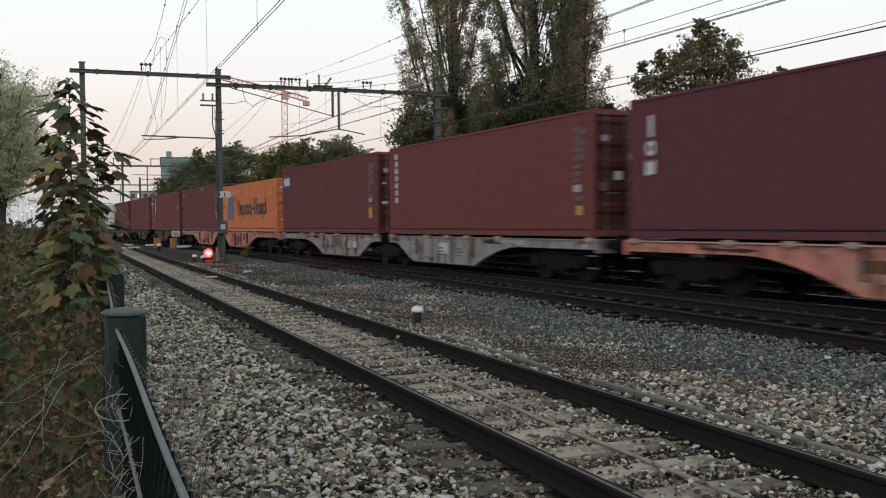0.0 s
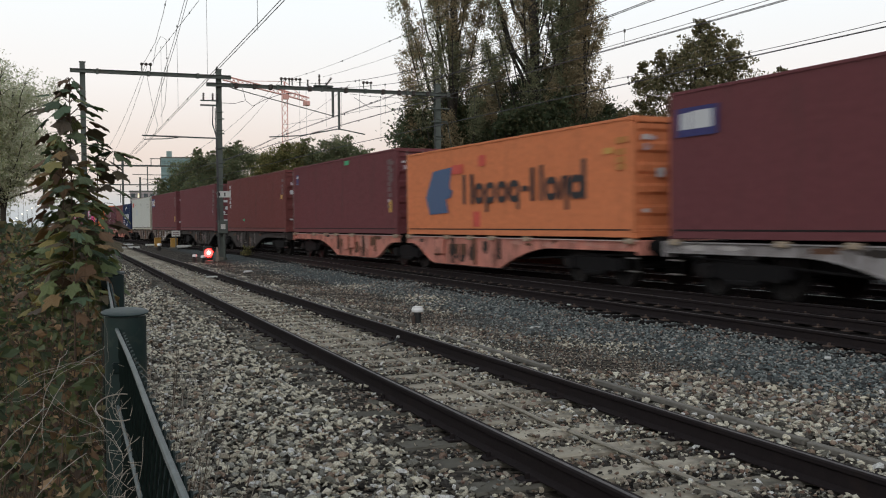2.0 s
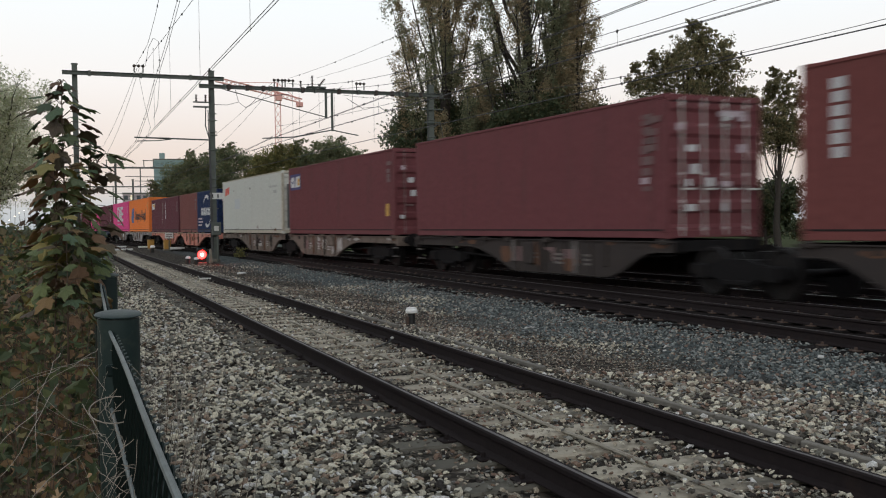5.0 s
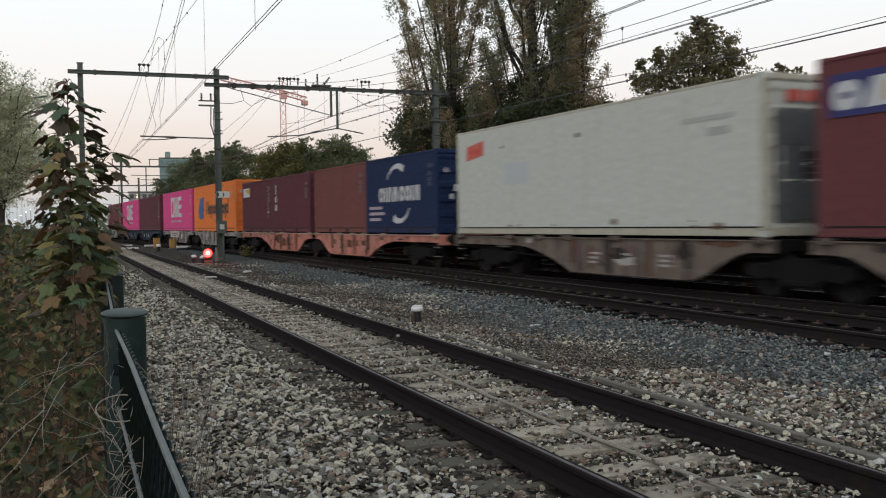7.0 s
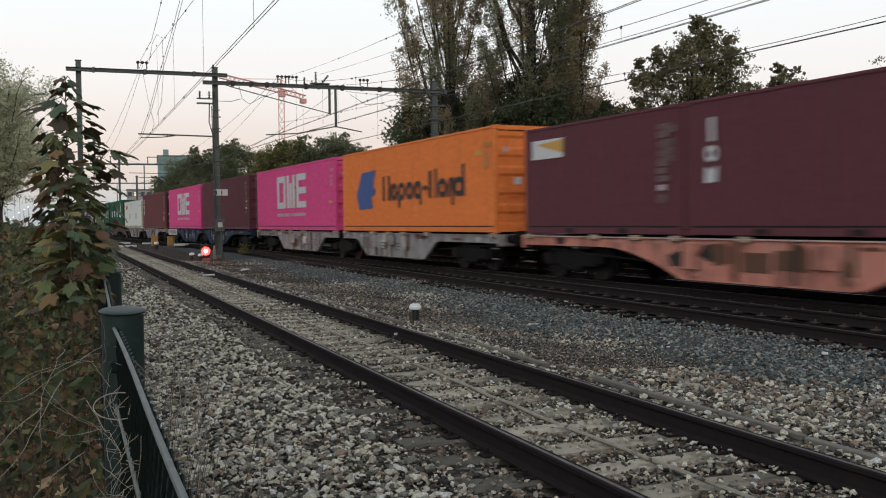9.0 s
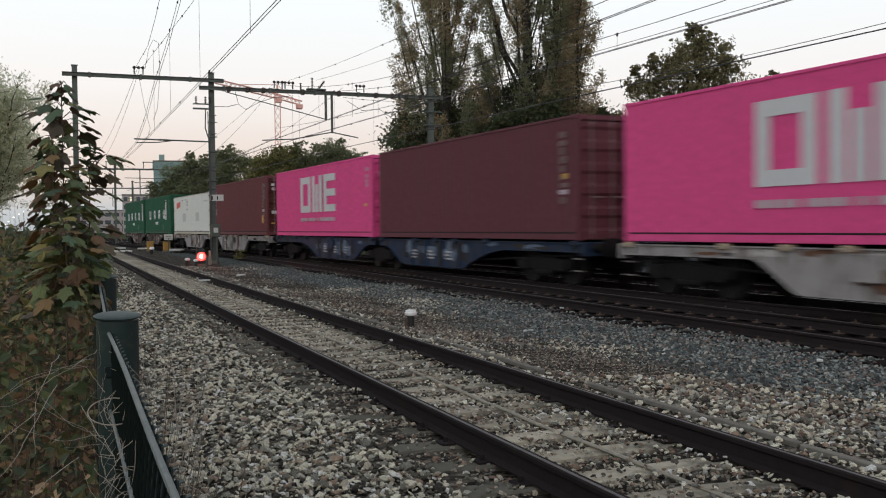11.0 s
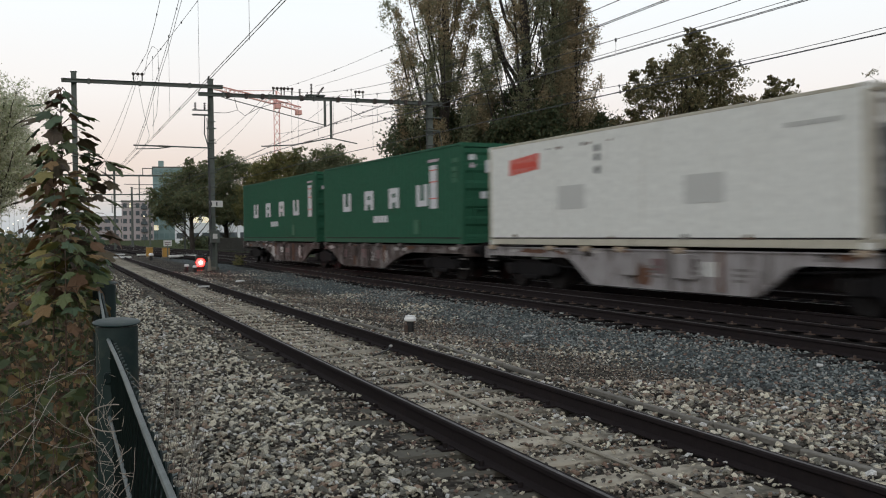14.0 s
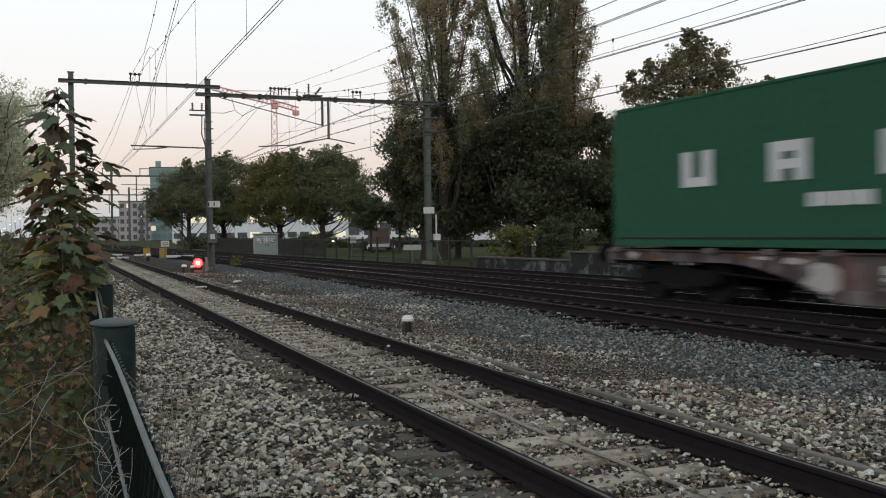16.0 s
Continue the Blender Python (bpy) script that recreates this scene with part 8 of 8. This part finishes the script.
def near_fence():
    f = thing("chain_link_fence", "dark green chain-link fence with round posts, overgrown with dry vines", "fence")
    for y in (2.14, 3.95, 5.9, 7.9, 9.9):
        top = 1.292
        p = part("post", Build().lathe([(0.043, -0.4 - 0), (0.043, top - 0.008)], 22, at=(fence_x(y), y, 0)), M["postgreen"], f, smooth=40)
        part("post_cap", Build().lathe([(0.044, -0.003), (0.0485, -0.001), (0.049, 0.001), (0.045, 0.003), (0.02, 0.0042), (0.0, 0.0045)], 24), M["postgreen"], p, "slightly tilted post cap", at=pose(fence_x(y), y, top, 6, 0, 0), smooth=50)
        for z in (0.25, 0.75, 1.18):
            part("wire_clip", Build().box(fence_x(y) - 0.03, fence_x(y) - 0.008, y - 0.056, y - 0.040, z - 0.012, z + 0.012, 0.003), M["mesh_dark"], p)
    y0, y1 = -0.9, 9.9
    for z, r in ((1.262, 0.0038), (1.10, 0.0034), (0.62, 0.003), (0.1, 0.003)):
        part("tension_wire", Build().tube([(wire_x(y), y, z + 0.003 * math.sin(y * 5)) for y in np.arange(y0, y1, 0.15)], r, 8), M["tube"], f)
    mesh = Build()
    step = 0.05
    low, top = -0.3, 1.258
    hgt = top - low
    k = y0 - hgt
    while k < 6.2:
        for sg in (1, -1):
            a, za = (k, low) if sg > 0 else (k, top)
            b2, zb = (k + hgt, top) if sg > 0 else (k + hgt, low)
            if a < y0:
                za += (y0 - a) * sg
                a = y0
            if b2 > 6.2:
                zb -= (b2 - 6.2) * sg
                b2 = 6.2
            off = 0.002 * sg
            mid = (a + b2) / 2
            zm = (za + zb) / 2
            mesh.tube([(wire_x(a) + 0.005 + off, a, za), (wire_x(mid) + 0.005 + off, mid, zm), (wire_x(b2) + 0.005 + off, b2, zb)], 0.0021, 4, cap=False)
        k += step
    y = y0
    barbs = Build()
    while y < 6.2:
        # the twisted upper ends of the wires
        x = wire_x(y) + 0.006
        barbs.tube([(x + 0.001, y, top - 0.006), (x + 0.004, y + 0.001, top - 0.002), (x + 0.008, y + 0.001, top - 0.001)], 0.0017, 5)
        y += 0.05
    tagged(part("chain_link_mesh", mesh, M["mesh_dark"], f), kind="stuff")
    tagged(part("barb_strip", barbs, M["tube"], f), kind="stuff")


near_fence()


# ---- dry vines and stalks on the fence ----
def vines():
    v = thing("dry_vine", "tangle of pale dry vines hanging on the fence", "vine")
    r = random.Random(5)

    def strand(start, heading, n, step, wob, rad, droop):
        p, d = Vector(start), Vector(heading).normalized()
        pts = [tuple(p)]
        for _ in range(n):
            d = (d + Vector((r.gauss(0, wob), r.gauss(0, wob), r.gauss(0, wob) - droop))).normalized()
            p = p + d * step
            pts.append(tuple(p))
        return part("strand", Build().tube(pts, rad, 5, rad * 0.55), M["vine"], v)
    for k in range(46):
        y = r.uniform(1.3, 2.6)
        z = r.uniform(0.6, 1.24)
        strand((wire_x(y) + r.uniform(-0.05, 0.05), y, z), (r.uniform(-0.5, 0.5), r.uniform(-0.6, 0.6), r.uniform(-1, 0.8)), r.randint(8, 16), 0.012, 0.2, r.uniform(0.0003, 0.0006), 0.05)
    for k in range(4):
        y = r.uniform(1.6, 3.0)
        strand((fence_x(y) - 0.05, y, r.uniform(0.8, 1.2)), (-1, r.uniform(-0.6, 0.2), r.uniform(-0.3, 0.3)), r.randint(12, 22), 0.02, 0.18, r.uniform(0.0004, 0.0008), 0.04)
    # a loop of vine about the post's foot
    ring = [(fence_x(1.75) - 0.02 + 0.042 * math.cos(a), 1.72 + 0.10 * math.sin(a) * 0.4, 1.165 + 0.016 * math.sin(a)) for a in np.linspace(0.3, 6.0, 20)]
    part("strand", Build().tube(ring, 0.0011, 6), M["vine"], v)
    for k in range(120):
        y = r.uniform(0.9, 2.1)
        strand((wire_x(y) + r.uniform(-0.035, 0.012), y, r.uniform(0.8, 1.2)), (r.uniform(-0.3, 0.9), r.uniform(-0.5, 0.5), r.uniform(-0.4, 1.0)), r.randint(6, 12), 0.011, 0.2, r.uniform(0.0004, 0.0008), 0.03)
    # long thin runners trailing from the post into the brambles
    for p, hd in (((0.065, 1.9, 1.25), (-0.2, -1, 0.05)), ((0.06, 1.85, 1.24), (-0.25, -1, -0.05)), ((0.05, 1.9, 1.22), (-0.16, -1, 0.03)), ((-0.004, 1.5, 1.25), (-0.05, -1, -0.12)), ((-0.03, 1.38, 1.235), (-0.07, -1, -0.12)), ((0.02, 1.27, 1.192), (-0.5, -0.9, 0.0)), ((0.03, 1.6, 1.2), (-0.1, -1, -0.1)), ((0.0, 1.7, 1.27), (-0.08, -1, 0.0))):
        strand(p, hd, 16, 0.02, 0.10, 0.0006, 0.006)
    for k in range(9):
        strand((wire_x(1.9) + 0.03 + 0.01 * k, r.uniform(1.7, 2.1), r.uniform(1.08, 1.16)), (r.uniform(0.1, 0.8), 0.1, 1.0), 12, 0.012, 0.14, 0.0008, 0.03)
    s = thing("dry_grass_tuft", "tuft of dry pale grass stalks beside the fence post", "grass")
    for k in range(64):
        y = r.uniform(1.75, 3.2)
        x = fence_x(y) + r.uniform(0.03, 0.10)
        z0 = -0.3
        hgt = r.uniform(0.9, 1.5)
        lean = r.uniform(-0.06, 0.22)
        pts = [(x + lean * (e ** 2), y + 0.05 * math.sin(e * 3 + k), z0 + hgt * e) for e in (0, 0.2, 0.4, 0.6, 0.8, 0.93, 1.0)]
        part("stalk", Build().tube(pts, 0.0016, 4, 0.0006), M["vine"] if k % 5 else M["stem"], s)


vines()


# ---- hedge and sapling ----
def hedge():
    stems = Build()
    r = random.Random(9)
    for k in range(950):
        y = 1.15 + 9 * r.random() ** 1.4
        x = fence_x(y) - r.uniform(0.05, 0.55)
        hgt = (0.85 + 0.07 * y) * r.uniform(0.4, 1.12)
        a, b2 = r.uniform(-0.25, 0.25), r.uniform(-0.3, 0.3)
        pts = [(x + a * e + 0.03 * math.sin(5 * e + k), y + b2 * e + 0.03 * math.cos(4 * e + k), -0.3 + (hgt + 0.3) * e - 0.25 * abs(b2) * e * e) for e in (0, 0.25, 0.5, 0.75, 1.0)]
        stems.tube(pts, r.uniform(0.0012, 0.0032), 4, 0.0008, cap=False)
    ob = part("bramble_stems", stems, M["stem"])
    tagged(ob, "tangled brown bramble stems along the fence", "brambles", kind="stuff")
    for name, label, n, mat, lo, hi in (("bramble_leaves", "dark green and brown bramble leaves behind the fence", 19000, M["leaf_hedge"], 0.0, 1.0), ("withered_leaves", "withered tan leaves caught in the brambles", 8000, M["leaf_dry"], 0.0, 0.9)):
        y = 1.2 + 16 * rng.uniform(0, 1, n) ** 1.7
        x = 0.052 + 0.03 * y - 0.05 - rng.uniform(0.0, 1.0, n) ** 1.2 * (0.5 + 0.06 * y)
        topz = np.clip(0.72 + 0.085 * y + 0.10 * np.sin(y * 3.3 + x * 9) + 0.06 * np.sin(y * 9.1), 0, 1.42)
        z = -0.3 + (topz + 0.3) * rng.uniform(lo, hi, n) ** 0.75
        me = leaf_cards(name, np.stack([x, y, z], -1), rng.uniform(0.014, 0.046, n) * (1 + 0.04 * y), mat, 0.0)
        tagged(new(name, me), label, "brambles", kind="stuff")
    # fresher, larger leaves in the upper part
    n = 2400
    y = 3.0 + 8 * rng.uniform(0, 1, n) ** 1.5
    x = fence_x(y) - 0.04 - rng.uniform(0, 1, n) * (0.35 + 0.08 * y)
    z = np.clip(0.74 + 0.088 * y + 0.08 * np.sin(y * 4.1 + x * 7), 0, 1.42) - 0.42 * rng.uniform(0, 1, n) ** 1.3
    me = leaf_cards("fresh_leaves", np.stack([x, y, z], -1), rng.uniform(0.03, 0.06, n), M["leaf_fresh"], 0.4)
    tagged(new("fresh_leaves", me), "olive green and yellowing leaves on top of the brambles", "brambles", kind="stuff")
    n = 24000
    y = 9 + 45 * rng.uniform(0, 1, n) ** 1.3
    x = fence_x(9) - 0.25 - rng.uniform(0, 1, n) * 3.2
    z = -0.3 + (1.62 + 0.14 * np.sin(y * 0.9) + 0.12 * np.sin(x * 2 + y * 2.3)) * rng.uniform(0, 1, n) ** 0.6
    me = leaf_cards("hedge_leaves", np.stack([x, y, z], -1), rng.uniform(0.06, 0.13, n), M["leaf_hedge"], 0.0)
    tagged(new("hedge_leaves", me), "dark low hedge along the railway", "hedge", kind="stuff")


M["leaf_hedge"] = palette("bramble_leaf", [(0.048, 0.066, 0.0312), (0.09, 0.102, 0.0408), (0.036, 0.048, 0.0264), (0.102, 0.084, 0.0432), (0.06, 0.072, 0.0456), (0.144, 0.126, 0.06), (0.066, 0.0456, 0.0336)], 0.7, translucent=0.15, bump_scale=20)
M["leaf_fresh"] = palette("olive_bramble_leaf", [(0.068, 0.092, 0.040), (0.096, 0.112, 0.044), (0.052, 0.070, 0.034), (0.152, 0.136, 0.052), (0.080, 0.096, 0.044), (0.160, 0.096, 0.048)], 0.65, translucent=0.3, bump_scale=20)
M["leaf_dry"] = palette("withered_leaf", [(0.253, 0.161, 0.086), (0.184, 0.109, 0.063), (0.322, 0.218, 0.127), (0.127, 0.081, 0.057)], 0.85, translucent=0.15, bump_scale=20)
hedge()


def maple_leaf(seed):
    """A five-lobed leaf with a bent surface, its stalk end at the origin, pointing along +x."""
    r = random.Random(seed)
    lobes = [(-155, 0.34), (-128, 0.52), (-112, 0.62), (-94, 0.60), (-76, 0.74), (-62, 0.94), (-50, 0.78), (-34, 0.68), (-20, 0.82), (-9, 1.0), (0, 1.12), (9, 1.0), (20, 0.82), (34, 0.68), (50, 0.82), (62, 0.94), (76, 0.74), (94, 0.60), (112, 0.62), (128, 0.52), (155, 0.34)]
    v = [(0.42, 0, 0.02)]
    for a, d in lobes:
        d *= r.uniform(0.9, 1.1)
        x, y = 0.42 + 0.62 * d * math.cos(radians(a)), 0.52 * d * math.sin(radians(a))
        v.append((x, y, -0.30 * (abs(y) ** 1.6) - 0.22 * max(0, x - 0.3) ** 2 + r.uniform(-0.03, 0.03)))
    v.append((0.02, 0, 0))
    n = len(lobes)
    f = [(0, i, i + 1) for i in range(1, n)] + [(0, n, n + 1), (0, n + 1, 1)]
    k = len(v)
    v2 = [(x, y, z - 0.012) for x, y, z in v]
    return Build().add(v + v2, f + [tuple(k + i for i in reversed(q)) for q in f])


def sapling():
    """Stems with tiers of large leaves in crossed pairs, held out on stalks and drooping at the tips."""
    t = thing("maple_sapling", "young maple with drooping dark green and ochre leaves at the fence", "sapling")
    r = random.Random(17)
    green = [maple_leaf(k).mesh("leaf") for k in range(6)]
    ochre = [maple_leaf(k + 7).mesh("leaf") for k in range(6)]
    for m in green:
        m.materials.append(M["leaf_maple"])
    for m in ochre:
        m.materials.append(M["leaf_turning"])
    # foot, top, thickness, lowest leaves, stalk reach, leaf size, tier spacing, share of turned leaves low and high
    stems = (((0.035, 4.0, -0.3), (0.026, 4.0, 2.04), 0.007, 1.16, 0.072, 0.092, 0.046, 0.75, 0.10), ((-0.018, 3.9, -0.3), (-0.012, 3.9, 1.80), 0.0055, 1.20, 0.060, 0.095, 0.058, 0.85, 0.55), ((0.118, 4.05, -0.3), (0.134, 4.05, 1.80), 0.006, 1.22, 0.055, 0.092, 0.058, 0.75, 0.10),
             ((-0.070, 4.2, -0.3), (-0.073, 4.2, 1.42), 0.004, 1.08, 0.06, 0.066, 0.055, 0.8, 0.6), ((0.075, 3.85, -0.3), (0.078, 3.85, 1.56), 0.004, 1.20, 0.075, 0.086, 0.055, 0.9, 0.75), ((0.02, 3.7, -0.3), (0.024, 3.7, 1.50), 0.004, 1.14, 0.075, 0.082, 0.055, 0.85, 0.65), ((0.150, 4.2, -0.3), (0.140, 4.2, 1.46), 0.004, 1.22, 0.045, 0.074, 0.06, 0.6, 0.4))
    for si, (a, d, rad, low, wide, big, gap, t0, t1) in enumerate(stems):
        foot, top = Vector(a), Vector(d)
        bend = Vector((r.uniform(-0.010, 0.010), 0, 0))
        path = lambda e: foot.lerp(top, e) + bend * math.sin(e * 9)
        part("stem", Build().tube([tuple(path(e / 14)) for e in range(15)], rad, 7, rad * 0.3), M["stem"], t, smooth=60)
        z, turn = top.z, r.uniform(0, 3.1)
        while z > low:
            down = top.z - z
            base = path((z - foot.z) / (top.z - foot.z))
            e = (z - low) / (top.z - low)
            for q in range(6 if si == 0 else 5):
                az = turn + q * (1.047 if si == 0 else 1.257) + r.uniform(-0.35, 0.35)
                reach = min(wide, 0.018 + 0.42 * down) * r.uniform(0.6, 1.15)
                lift = reach * r.uniform(0.15, 0.6)
                tip = base + Vector((math.cos(az) * reach, math.sin(az) * reach, lift))
                part("leaf_stalk", Build().tube([tuple(base), tuple(base.lerp(tip, 0.5) + Vector((0, 0, 0.012))), tuple(tip)], 0.0016, 4, 0.0011), M["stem"], t)
                size = min(big, 0.050 + 0.34 * down) * r.uniform(0.72, 1.12)
                rusty = si < 2 and 1.60 < z < 1.72 and r.random() < 0.7
                me = (ochre if rusty or r.random() < t0 + (t1 - t0) * min(1, e * 1.6) else green)[r.randrange(6)]
                droop = r.uniform(2, 30) if r.random() < 0.65 else r.uniform(30, 62)
                part("leaf", me, None, t, at=Matrix.Translation(tip) @ Matrix.Rotation(az + r.uniform(-0.3, 0.3), 4, "Z") @ Matrix.Rotation(radians(droop), 4, "Y") @ Matrix.Rotation(radians(r.uniform(-24, 24)), 4, "X") @ Matrix.Scale(size, 4))
            z -= gap * r.uniform(0.8, 1.2)
            turn += 0.785 + r.uniform(-0.2, 0.2)
    # one long branch reaches out over the ballast, with a fan of dark leaves at its end
    p0, p1 = Vector((0.133, 4.05, 1.70)), Vector((0.185, 4.02, 1.775))
    part("branch", Build().tube([tuple(p0), tuple(p0.lerp(p1, 0.5) + Vector((0, 0, 0.012))), tuple(p1)], 0.003, 6, 0.0018), M["stem"], t)
    for az, dr, sz in ((0.0, 12, 0.105), (-0.7, 30, 0.10), (0.6, 8, 0.09), (2.6, 10, 0.08)):
        part("leaf", green[int(sz * 1000) % 6], None, t, at=Matrix.Translation(p1) @ Matrix.Rotation(az, 4, "Z") @ Matrix.Rotation(radians(dr), 4, "Y") @ Matrix.Scale(sz, 4))


M["leaf_maple"] = palette("maple_leaf", [(0.129, 0.187, 0.114), (0.105, 0.140, 0.094), (0.197, 0.240, 0.123), (0.187, 0.124, 0.088), (0.240, 0.246, 0.119), (0.137, 0.108, 0.081), (0.147, 0.182, 0.103), (0.156, 0.129, 0.086)], 0.6, source="object", translucent=0.45, bump_scale=30)
M["leaf_turning"] = palette("turning_leaf", [(0.37, 0.315, 0.125), (0.26, 0.275, 0.115), (0.30, 0.20, 0.10), (0.20, 0.24, 0.105), (0.22, 0.135, 0.082), (0.175, 0.21, 0.10), (0.15, 0.185, 0.085), (0.31, 0.275, 0.115)], 0.6, source="object", translucent=0.45, bump_scale=30)
sapling()


# ---- what moves ----
def motions():
    times = [0.5 * k for k in range(33)]

    def rows(s, z):
        return [(t, Matrix.Translation(on_line(s + SPEED * t + GAIN * t * t / 2, 0, z)) @ Matrix.Rotation(radians(TURN), 4, "Z")) for t in times]

    for ob, s in CONTAINERS:
        walk(ob, rows(s, TOP_OF_WAGON))
    for ob, s in WAGONS:
        walk(ob, rows(s, TOP_OF_WAGON))
    # the wheels roll on the rails, one row for each thirtieth of a second
    fine = [k / 30 for k in range(481)]
    roll = [(SPEED * t + GAIN * t * t / 2) / 0.46 for t in fine]
    for ob, dx in WHEELS:
        walk(ob, [(t, Matrix.Translation((dx, 0, 0.46)) @ Matrix.Rotation(a % (2 * math.pi), 4, "Y")) for t, a in zip(fine, roll)])


motions()
